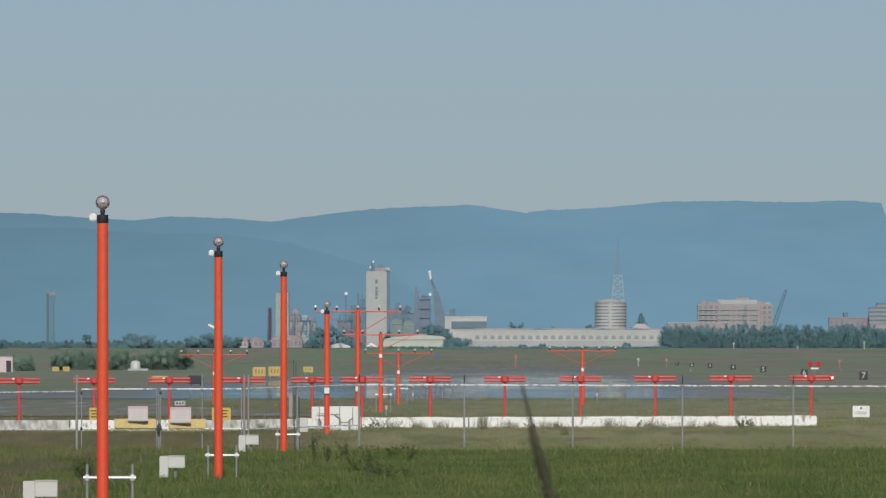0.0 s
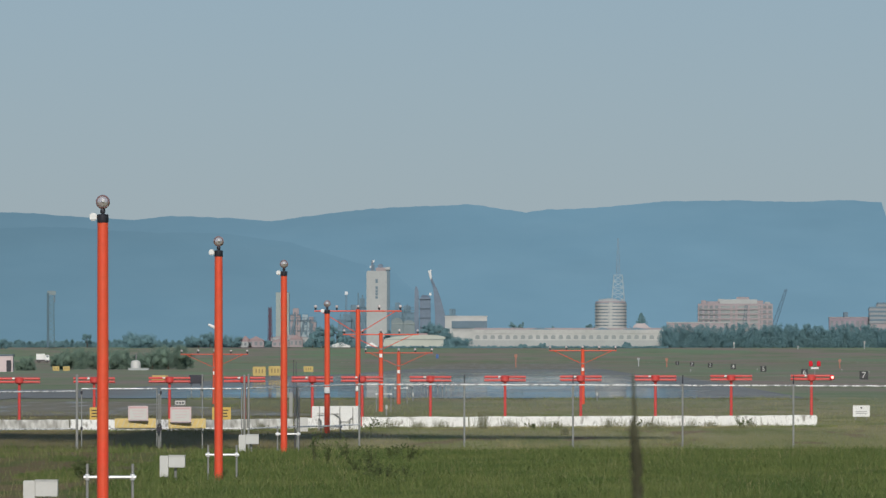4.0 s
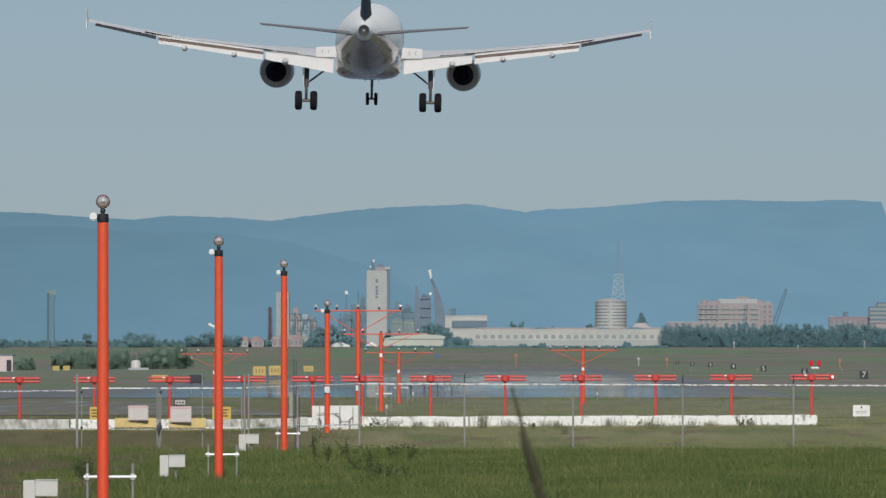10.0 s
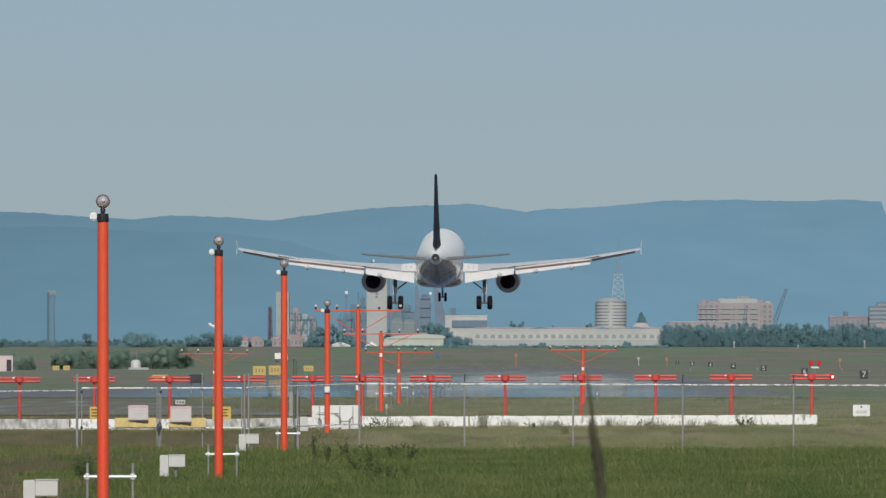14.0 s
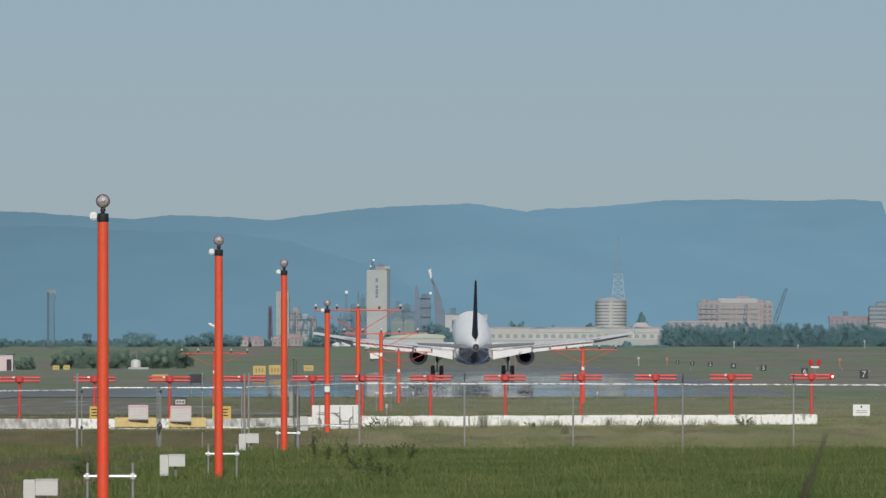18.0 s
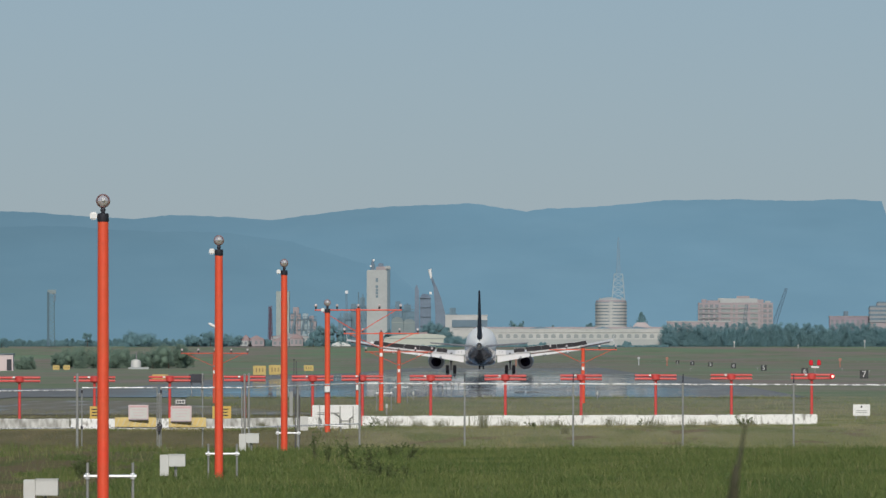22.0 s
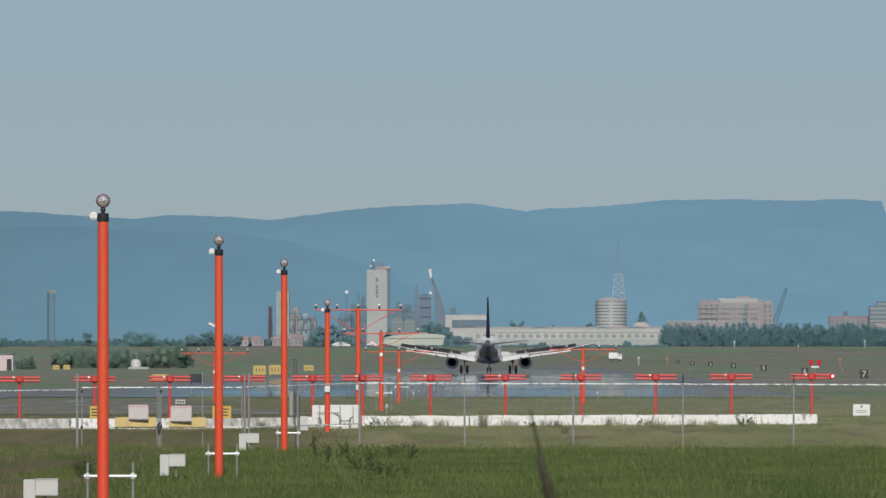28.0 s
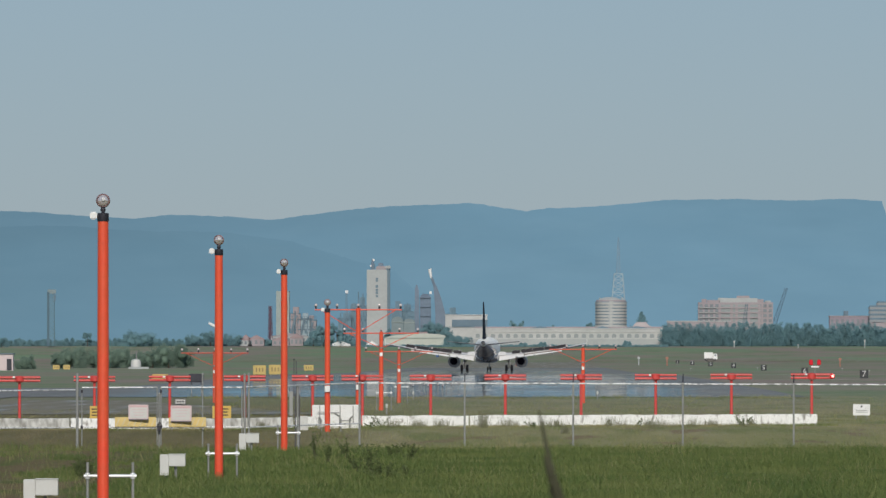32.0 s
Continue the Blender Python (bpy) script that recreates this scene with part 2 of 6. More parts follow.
    wob.inputs[1].default_value = 26.0
    l.new(noise_at(0.25, 0.02, 1.0), wob.inputs[0])
    l.new(sep.outputs["Y"], wob.inputs[2])
    c = blend(ramp(wob.outputs[0], 297, 319), near, dry)
    c = blend(ramp(wob.outputs[0], 420, 640), c, far)
    side = n.new("ShaderNodeMath")          # bare brownish patch near the masts
    side.operation = "MULTIPLY_ADD"
    side.inputs[1].default_value = 0.040
    l.new(sep.outputs["Y"], side.inputs[0])
    l.new(sep.outputs["X"], side.inputs[2])
    bare = n.new("ShaderNodeMath")
    bare.operation = "MULTIPLY"
    edge = n.new("ShaderNodeMath")
    edge.operation = "MULTIPLY"
    l.new(ramp(side.outputs[0], 1.6, -1.0), edge.inputs[0])
    l.new(ramp(sep.outputs["Y"], 315, 290), edge.inputs[1])
    l.new(edge.outputs[0], bare.inputs[0])
    l.new(ramp(noise_at(0.5, 0.08, 1.0), 0.38, 0.52), bare.inputs[1])
    c = blend(bare.outputs[0], c, blend(fine, (0.13, 0.10, 0.05), (0.17, 0.13, 0.07)))
    l.new(c, b.inputs["Base Color"])
    return m


def asphalt(name, dark, light, rough, spec=0.5):
    m = bpy.data.materials.new(name)
    m.use_nodes = True
    n, l = m.node_tree.nodes, m.node_tree.links
    b = n["Principled BSDF"]
    b.inputs["Specular IOR Level"].default_value = spec
    tc = n.new("ShaderNodeTexCoord")
    mp = n.new("ShaderNodeMapping")
    mp.inputs["Scale"].default_value = (0.6, 0.03, 1)
    l.new(tc.outputs["Object"], mp.inputs[0])
    t = n.new("ShaderNodeTexNoise")
    t.inputs["Scale"].default_value, t.inputs["Detail"].default_value = 1.0, 6
    l.new(mp.outputs[0], t.inputs["Vector"])
    mx = n.new("ShaderNodeMix")
    mx.data_type = "RGBA"
    mx.inputs["A"].default_value, mx.inputs["B"].default_value = (*dark, 1), (*light, 1)
    l.new(t.outputs["Fac"], mx.inputs["Factor"])
    l.new(mx.outputs["Result"], b.inputs["Base Color"])
    r = n.new("ShaderNodeMapRange")
    r.inputs["From Min"].default_value, r.inputs["From Max"].default_value = 0.35, 0.65
    r.inputs["To Min"].default_value, r.inputs["To Max"].default_value = rough * 0.5, rough * 1.6
    l.new(t.outputs["Fac"], r.inputs["Value"])
    l.new(r.outputs["Result"], b.inputs["Roughness"])
    return m


def shimmer():
    """Hot asphalt: mirror gloss imitates a mirage, broken by rough dry patches and faint swells."""
    m = asphalt("heat_shimmering_asphalt", (0.05, 0.055, 0.06), (0.075, 0.08, 0.085), 0.028)
    n, l = m.node_tree.nodes, m.node_tree.links
    b, tc = n["Principled BSDF"], n.new("ShaderNodeTexCoord")

    def streaks(sx, sy, detail):
        mp = n.new("ShaderNodeMapping")
        mp.inputs["Scale"].default_value = (sx, sy, 1)
        l.new(tc.outputs["Object"], mp.inputs[0])
        t = n.new("ShaderNodeTexNoise")
        t.inputs["Scale"].default_value, t.inputs["Detail"].default_value = 1.0, detail
        l.new(mp.outputs[0], t.inputs["Vector"])
        return t.outputs["Fac"]

    def spread(src, lo, hi, a, c):
        r = n.new("ShaderNodeMapRange")
        for key, v in (("From Min", lo), ("From Max", hi), ("To Min", a), ("To Max", c)):
            r.inputs[key].default_value = v
        l.new(src, r.inputs["Value"])
        return r.outputs["Result"]

    bp = n.new("ShaderNodeBump")
    bp.inputs["Strength"].default_value, bp.inputs["Distance"].default_value = 1.0, 0.006
    l.new(streaks(0.22, 0.045, 3), bp.inputs["Height"])
    l.new(bp.outputs["Normal"], b.inputs["Normal"])
    sep = n.new("ShaderNodeSeparateXYZ")
    l.new(tc.outputs["Object"], sep.inputs[0])
    add = n.new("ShaderNodeMath")
    add.use_clamp = True
    l.new(spread(streaks(0.10, 0.011, 5), 0.36, 0.70, 0.08, 0.60), add.inputs[0])
    l.new(spread(sep.outputs["Y"], 1700, 2330, 0.0, 0.75), add.inputs[1])
    off = n.new("ShaderNodeMath")          # matt grey mixed in towards the verges fades the imitated mirage
    off.operation = "ADD"
    off.inputs[1].default_value = 7.08
    l.new(sep.outputs["X"], off.inputs[0])
    wide = n.new("ShaderNodeMath")
    wide.operation = "ABSOLUTE"
    l.new(off.outputs[0], wide.inputs[0])
    more = n.new("ShaderNodeMath")
    more.use_clamp = True
    l.new(add.outputs[0], more.inputs[0])
    l.new(spread(wide.outputs[0], 12, 22.5, 0.0, 0.80), more.inputs[1])
    dry, mix = n.new("ShaderNodeBsdfDiffuse"), n.new("ShaderNodeMixShader")
    # grey blued slightly in its colour to imitate haze
    dry.inputs["Color"].default_value = (0.203, 0.216, 0.222, 1)
    l.new(more.outputs[0], mix.inputs[0])
    l.new(b.outputs[0], mix.inputs[1])
    l.new(dry.outputs[0], mix.inputs[2])
    l.new(mix.outputs[0], n["Material Output"].inputs["Surface"])
    return m


GROUND = ground_material()
ASPHALT = shimmer()
TRACK = asphalt("gravel_track", (0.215, 0.205, 0.145), (0.245, 0.225, 0.16), 0.9, 0.02)
SERVICE = asphalt("service_asphalt", (0.19, 0.18, 0.14), (0.24, 0.225, 0.18), 0.6, 0.02)


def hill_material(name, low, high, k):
    """Far wooded hills as a glowing backdrop, the air's haze painted into its emission."""
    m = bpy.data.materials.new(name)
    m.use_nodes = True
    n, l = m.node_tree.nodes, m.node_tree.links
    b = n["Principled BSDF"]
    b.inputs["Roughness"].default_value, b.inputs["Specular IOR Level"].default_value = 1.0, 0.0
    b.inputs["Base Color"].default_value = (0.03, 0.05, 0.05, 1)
    tc = n.new("ShaderNodeTexCoord")
    sep = n.new("ShaderNodeSeparateXYZ")
    l.new(tc.outputs["Object"], sep.inputs[0])

    def spread(src, lo, hi, a, c):
        r = n.new("ShaderNodeMapRange")
        for key, v in (("From Min", lo), ("From Max", hi), ("To Min", a), ("To Max", c)):
            r.inputs[key].default_value = v
        l.new(src, r.inputs["Value"])
        return r.outputs["Result"]

    def clumps(scale, sx, sz):
        mp = n.new("ShaderNodeMapping")
        mp.inputs["Scale"].default_value = (sx, 0.4, sz)
        l.new(tc.outputs["Object"], mp.inputs[0])
        t = n.new("ShaderNodeTexNoise")
        t.inputs["Scale"].default_value, t.inputs["Detail"].default_value = scale, 7
        l.new(mp.outputs[0], t.inputs["Vector"])
        return t.outputs["Fac"]

    def times(p, q):
        x = n.new("ShaderNodeMath")
        x.operation = "MULTIPLY"
        l.new(p, x.inputs[0])
        l.new(q, x.inputs[1])
        return x.outputs[0]

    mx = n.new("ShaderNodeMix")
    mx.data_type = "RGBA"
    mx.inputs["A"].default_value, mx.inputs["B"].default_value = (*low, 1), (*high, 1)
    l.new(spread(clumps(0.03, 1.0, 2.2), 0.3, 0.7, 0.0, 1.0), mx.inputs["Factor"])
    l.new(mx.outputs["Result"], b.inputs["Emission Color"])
    side = spread(sep.outputs["X"], -290, 20, 0.735 * k, 0.965 * k)          # the painted haze dims towards -X
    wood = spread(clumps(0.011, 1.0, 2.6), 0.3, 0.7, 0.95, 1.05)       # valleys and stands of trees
    deep = spread(sep.outputs["Z"], 4, 60, 1.03, 0.98)                 # the painted haze brightens low down
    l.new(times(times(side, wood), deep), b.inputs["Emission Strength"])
    return m


HILL = hill_material("haze_painted_hills", (0.134, 0.252, 0.352), (0.146, 0.266, 0.366), 1.0)
HILL2 = hill_material("nearer_haze_painted_hills", (0.130, 0.248, 0.347), (0.141, 0.261, 0.360), 1.0)


# ---------------------------------------------------------------- mesh tools
class Solid:
    """Vertices and faces of one part, in its thing's space."""

    def __init__(self):
        self.v, self.f = [], []

    def box(self, cx, cy, cz, sx, sy, sz, top=1.0, rot=None):
        i = len(self.v)
        for z, k in ((-0.5, 1.0), (0.5, top)):
            for x, y in ((-0.5, -0.5), (0.5, -0.5), (0.5, 0.5), (-0.5, 0.5)):
                p = Vector((x * sx * k, y * sy * k, z * sz))
                if rot:
                    p = Euler([radians(a) for a in rot]).to_matrix() @ p
                self.v.append((cx + p.x, cy + p.y, cz + p.z))
        for q in ((3, 2, 1, 0), (4, 5, 6, 7), (0, 1, 5, 4), (1, 2, 6, 5), (2, 3, 7, 6), (3, 0, 4, 7)):
            self.f.append(tuple(i + a for a in q))
        return self

    def tube(self, a, b, r0, r1=None, seg=10):
        a, b = Vector(a), Vector(b)
        r1 = r0 if r1 is None else r1
        d = (b - a).normalized()
        u = d.orthogonal().normalized()
        w = d.cross(u)
        i = len(self.v)
        for p, r in ((a, r0), (b, r1)):
            for k in range(seg):
                t = math.tau * k / seg
                self.v.append(tuple(p + (u * math.cos(t) + w * math.sin(t)) * r))
        for k in range(seg):
            j = (k + 1) % seg
            self.f.append((i + k, i + j, i + seg + j, i + seg + k))
        self.f.append(tuple(i + k for k in reversed(range(seg))))
        self.f.append(tuple(i + seg + k for k in range(seg)))
        return self

    def loft(self, rings, closed=True):
        i, n = len(self.v), len(rings[0])
        for r in rings:
            self.v.extend(tuple(p) for p in r)
        for a in range(len(rings) - 1):
            for k in range(n):
                j = (k + 1) % n
                self.f.append((i + a * n + k, i + a * n + j, i + (a + 1) * n + j, i + (a + 1) * n + k))
        if closed:
            self.f.append(tuple(i + k for k in reversed(range(n))))
            self.f.append(tuple(i + (len(rings) - 1) * n + k for k in range(n)))
        return self

    def spin(self, profile, axis_at=(0, 0, 0), seg=20, along="Z"):
        rings = []
        for r, h in profile:
            ring = []
            for k in range(seg):
                t = math.tau * k / seg
                c, s = r * math.cos(t), r * math.sin(t)
                p = {"Z": (c, s, h), "Y": (c, h, s), "X": (h, c, s)}[along]
                ring.append((axis_at[0] + p[0], axis_at[1] + p[1], axis_at[2] + p[2]))
            rings.append(ring)
        return self.loft(rings)

    def quad(self, a, b, c, d):
        i = len(self.v)
        self.v.extend((tuple(a), tuple(b), tuple(c), tuple(d)))
        self.f.append((i, i + 1, i + 2, i + 3))
        return self

    def mesh(self, name, material, bevel=0.0, smooth=True):
        me = bpy.data.meshes.new(name)
        me.from_pydata(self.v, [], self.f)
        bm = bmesh.new()
        bm.from_mesh(me)
        bmesh.ops.recalc_face_normals(bm, faces=bm.faces)
        if bevel:
            bmesh.ops.bevel(bm, geom=bm.edges[:], offset=bevel, segments=2, affect="EDGES", clamp_overlap=True)
        bm.to_mesh(me)
        bm.free()
        if smooth:
            me.shade_smooth()
            me.set_sharp_from_angle(angle=radians(35))
        me.materials.append(material)
        return me


def part(name, solid, material, parent, label="", bevel=0.0, at=None):
    ob = new(name, solid.mesh(name, material, bevel))
    ob.parent = parent
    if at:
        ob.location = at
    return tagged(ob, label)


def thing(name, x, y, z, label, category, group="", kind=""):
    ob = new(name)
    ob.location = (x, y, z)
    ob.empty_display_size = 0.3
    return tagged(ob, label, category, group, kind)


def single(name, solid, material, x, y, z, label, category, group="", kind="", bevel=0.0):
    ob = new(name, solid.mesh(name, material, bevel))
    ob.location = (x, y, z)
    return tagged(ob, label, category, group, kind)


# ---------------------------------------------------------------- ground and pavement
PROFILE_Y = (-400, -60, 14, 40, 95, 500, 583, 800, 1042, 1158, 1270, 1380, 1610, 1800, 2300, 3200, 3512, 3600, 3930, 4000, 4990)
PROFILE_Z = (0, 1.6, 2.3, 1.6, 0, 0, 0, -0.10, -0.25, -0.38, -0.63, -0.91, -1.35, -1.6, -2.15, -2.85, -2.9, -2.0, 2.6, 2.75, 2.75)
_fine = np.arange(-400, 4991, 2.0)
_raw = np.interp(_fine, PROFILE_Y, PROFILE_Z)
_win = np.ones(31) / 31
_soft = np.convolve(np.pad(_raw, 15, mode="edge"), _win, mode="valid")
_soft = np.where(_fine < 130, _raw, _soft)


def ground_z(y):
    return float(np.interp(y, _fine, _soft))


def rise(x, y):
    """The low bank on which the wall stands, growing towards +X, and a shallow ditch along the fence."""
    ditch = 0.27 * np.clip((y - 290) / 16.0, 0, 1) * np.clip((348 - y) / 16.0, 0, 1)
    return -ditch + np.interp(x, (-10.5, -6.2, 9.5), (0.0, 0.085, 0.15)) * np.clip((y - 340) / 13.0, 0, 1) * np.clip((400 - y) / 20.0, 0, 1)


def ground_at(x, y):
    """The field lies a little lower than the runway's crown to its right."""
    dip = 0.62 * math.exp(-((y - 1378) / 540.0) ** 2) if y > 600 else 0.0
    dip *= min(1.0, max(0.0, (y - 600) / 250.0))
    return ground_z(y) + float(rise(x, y)) - dip * min(1.0, max(0.0, (x - 16.0) / 20.0))


def sheet(ys, xs, dz=0.0):
    s = Solid()
    for y in ys:
        for x in xs(y):
            s.v.append((x, y, ground_at(x, y) + dz))
    n = len(xs(ys[0]))
    for i in range(len(ys) - 1):
        for k in range(n - 1):
            s.f.append((i * n + k, i * n + k + 1, (i + 1) * n + k + 1, (i + 1) * n + k))
    return s


gy = sorted({-400, *range(-60, 130, 6), *range(130, 280, 30), *range(280, 410, 4), *range(410, 600, 20), *range(600, 4000, 20), 4500, 4990})
single("ground", sheet(gy, lambda y: (-3000, -600, -120, -40, -15, -12.5, -10.5, -8.3, -6.2, 0, 9.5, 16, 26, 36, 120, 600, 3000)), GROUND, 0, 0, 0,
       "rough grassland, green near the fence and dry beyond it", "ground", kind="structure")
ry = list(range(583, 2310, 10))
single("runway_far", sheet(list(range(2303, 3512, 20)), lambda y: (-29.6, -7.08, 15.4), 0.03), SERVICE, 0, 0, 0,
       "dry grey asphalt of the runway's far half", "runway", kind="structure")
single("runway", sheet(ry, lambda y: (-29.6, -18, -7.08, 4, 15.4), 0.03), ASPHALT, 0, 0, 0,
       "grey asphalt runway shimmering with reflected hills in the heat", "runway", kind="structure")
single("turning_pad", sheet(list(range(548, 717, 8)), lambda y: (-400, -120, -60, -29.7), 0.028), ASPHALT, 0, 0, 0,
       "grey asphalt turning pad that mirrors the hills in the heat", "pavement", kind="structure")
single("taxiway", sheet(list(range(436, 548, 8)) + [547], lambda y: (-400, -90, -40, -8.5 - 0.12 * (y - 436)), 0.025), SERVICE, 0, 0, 0,
       "grey asphalt turning pad beside the runway's end", "pavement", kind="structure")

# ---------------------------------------------------------------- hills
RIDGE_X = (-253.16, -237.17, -213.19, -190.54, -173.21, -146.57, -125.25, -103.93, -79.95, -55.96, -31.98, -18.65, -5.33, 2.665, 29.31, 61.29, 93.27, 119.92, 146.57, 164.69)
RIDGE_Z = (66.37, 65.84, 63.97, 62.64, 64.51, 63.71, 62.11, 65.04, 67.97, 69.04, 70.1, 68.24, 66.11, 67.44, 68.5, 71.44, 71.97, 71.17, 71.97, 70.9)


def hills(name, dist, base, height, mtl, label):
    xs = np.concatenate([np.arange(-2400, -300, 50.0), np.arange(-300, 200, 2.5), np.arange(200, 2401, 50.0)])
    rows = 14
    s = Solid()
    for r in range(rows):
        u = r / (rows - 1)
        for x in xs:
            h = height(x)
            n1 = noise.noise((x * 0.012, r * 0.5, 3.1)) * 6 * u * (1 - u)
            n2 = noise.noise((x * 0.25, 0.3, 9.1)) * 0.45 * u
            s.v.append((x, base + (dist - base) * u, 2.0 + (h - 2.0) * u ** 0.8 + n1 + n2))
    n = len(xs)
    for r in range(rows - 1):
        for k in range(n - 1):
            s.f.append((r * n + k, r * n + k + 1, (r + 1) * n + k + 1, (r + 1) * n + k))
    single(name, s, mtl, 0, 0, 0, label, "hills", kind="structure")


def far_ridge(x):
    if RIDGE_X[0] <= x <= RIDGE_X[-1]:
        return float(np.interp(x, RIDGE_X, RIDGE_Z))
    return 66 + 9 * noise.noise((x * 0.006, 1.7, 0.2))


def near_ridge(x):
    return float(np.interp(x, (-2400, -224.9, -139, -108.7, -65.71, -22.75, 37.91, 2400), (50, 56.28, 53.75, 49.71, 36.06, 19.38, 8, 8))) + 1.2 * noise.noise((x * 0.05, 2.2, 0.4))


hills("backdrop_hills", 4850, 4420, far_ridge, HILL, "long wooded hills, painted blue with haze, along the horizon")
hills("backdrop_foothills", 4600, 4300, near_ridge, HILL2, "lower hill shoulder, painted in slightly darker blue haze")


# ---------------------------------------------------------------- approach light masts
LINE_X = -7.08


def lamp_head(parent, x, z, size=0.06, at_y=0.0):
    """A small approach lamp on its bracket."""
    s = Solid()
    s.spin([(size * 0.5, -size), (size, -size * 0.6), (size * 1.05, size * 0.5), (size * 0.8, size * 0.9), (0.01, size)], (x, at_y, z + size * 2.6), 12)
    head = part("lamp", s, CHROME, parent, "small white approach lamp")
    b = Solid().tube((x, at_y, z), (x, at_y, z + size * 1.7), size * 0.55, size * 0.75, 8)
    part("bracket", b, DARK, head, "black lamp bracket")
    return head


def flasher_mast(y, top, base, x=LINE_X):
    m = thing("approach_light_mast", x, y, base, "orange tubular mast with a round flashing lamp, in tall grass", "light mast", "approach light masts")
    h = top - base
    s = Solid().spin([(0.094, -0.15), (0.094, h * 0.5), (0.088, h - 0.34)], seg=18)
    part("pole", s, ORANGE, m, "orange painted fibreglass tube")
    part("collar", Solid().spin([(0.09, h - 0.34), (0.094, h - 0.33), (0.094, h - 0.21), (0.07, h - 0.20)], seg=16), DARK, m, "dark metal collar")
    neck = Solid().spin([(0.03, h - 0.20), (0.045, h - 0.15), (0.03, h - 0.1)], seg=10)
    part("neck", neck, DARK, m)
    lamp = part("lamp", Solid().spin([(0.006, -0.117)] + [(0.117 * math.cos(radians(a)), 0.117 * math.sin(radians(a))) for a in range(-75, 80, 15)] + [(0.006, 0.117)], (0, 0.02, h), 20), GLOBE, m, "round flashing lamp in a silvered housing")
    part("lens", Solid().spin([(0.022, -0.125), (0.032, -0.115), (0.032, -0.06)], (0.01, 0, h + 0.02), 18, "Y"), LENS, lamp, "round glass lens")
    part("rim", Solid().spin([(0.100, -0.055), (0.113, -0.035), (0.102, -0.030), (0.094, -0.055)], (0, 0, h), 20, "Y"), RIMM, lamp, "thin reddish lens rim")
    sb = part("sensor_box", Solid().box(-0.155, 0, h - 0.245, 0.115, 0.1, 0.125), CABM, m, "small white junction box", 0.02)
    part("arm", Solid().tube((-0.11, 0, h - 0.26), (-0.06, 0, h - 0.26), 0.015), DARK, sb)
    return m


def stand(y, z_bar, half, base, thick=0.027):
    s = thing("mast_stand", LINE_X + 0.12, y + 0.3, base, "galvanised service stand with a white crossbar beside a mast", "stand", "mast stands")
    for k in (-1, 1):
        part("upright", Solid().tube((k * half, 0, -0.1), (k * half, 0, z_bar - base + 0.22), 0.023, None, 10), STEEL, s)
        part("clamp", Solid().spin([(0.035, -0.05), (0.04, -0.02), (0.04, 0.02), (0.035, 0.05)], (k * half, -0.02, z_bar - base), 10), BRIGHT, s)
    part("crossbar", Solid().tube((-half - 0.06, -0.03, z_bar - base), (half + 0.06, -0.03, z_bar - base), thick, None, 10), BRIGHT, s, "white painted crossbar")


def power_box(x, y, z_top, base):
    p = thing("flasher_power_box", x, y, base, "white enamelled power unit on a post in the grass", "power box", "power boxes")
    h = z_top - base
    part("cabinet", Solid().box(-0.19, 0, h - 0.235, 0.19, 0.3, 0.47), WHITEBOX, p, "tall white cabinet", 0.012)
    hd = part("housing", Solid().box(0.09, 0, h - 0.13, 0.36, 0.32, 0.26), WHITEBOX, p, "low white housing", 0.012)
    part("hood", Solid().box(0.09, 0, h + 0.006, 0.375, 0.335, 0.016), WHITEBOX, hd, "thin lid", 0.004)
    part("post", Solid().tube((0.06, 0, -0.1), (0.06, 0, h - 0.25), 0.03), STEEL, p)
    part("conduit", Solid().tube((-0.19, 0.02, -0.1), (-0.19, 0.02, h - 0.46), 0.02), STEEL, p)


for y, tz, bz, x in ((167.4, 5.307, 0.0, -7.065), (227.4, 5.28, -0.03, -7.035), (287.4, 5.26, -0.05, -7.065)):
    flasher_mast(y, tz, bz, x)
flasher_mast(347.4, 4.40, 0.0)
for y, zb, hf in ((167.4, 0.8212, 0.37), (227.4, 0.5553, 0.315), (287.4, 0.5058, 0.29), (347.4, 0.2426, 0.33), (467.4, 0.795, 0.33), (527.4, 0.82, 0.31)):
    stand(y, zb, hf, 0.0, 0.027 if y < 400 else 0.02)
for y, px, tz in ((166.0, -7.999, 0.7884), (226.0, -7.997, 0.5534), (286.0, -7.999, 0.4986)):
    power_box(px, y, tz, 0.0)


def barrette_mast(x, y, top, base, half, lamps, tone, brace, plates=True):
    m = thing("approach_light_mast", x, y, base, "orange mast with a crossbar of five approach lamps", "light mast", "approach light masts")
    h = top - base
    pole = part("pole", Solid().spin([(0.105, -0.15), (0.10, h * 0.4), (0.085, h - 0.02)], seg=16), tone, m, "orange painted tube")
    bar = part("crossbar", Solid().tube((-half - 0.05, 0, h - 0.09), (half + 0.05, 0, h - 0.09), 0.026, None, 8), tone, m)
    for k in (-1, 1):
        part("brace", Solid().tube((k * 0.07, 0, h - brace), (k * (half - 0.2), 0, h - 0.1), 0.015, None, 6), tone, m)
    if plates:
        part("sleeve", Solid().spin([(0.10, h - brace - 0.03), (0.122, h - brace - 0.025), (0.122, h - brace + 0.025), (0.10, h - brace + 0.03)], seg=14), STEEL, m, "bright metal sleeve")
        part("number_plate", Solid().box(0, -0.115, h - brace - 0.3, 0.13, 0.02, 0.16), LETTER, m, "small white plate", 0.004)
    for k in range(lamps):
        lamp_head(m, -half + 2 * half * k / (lamps - 1), h - 0.05, 0.055)
    return m


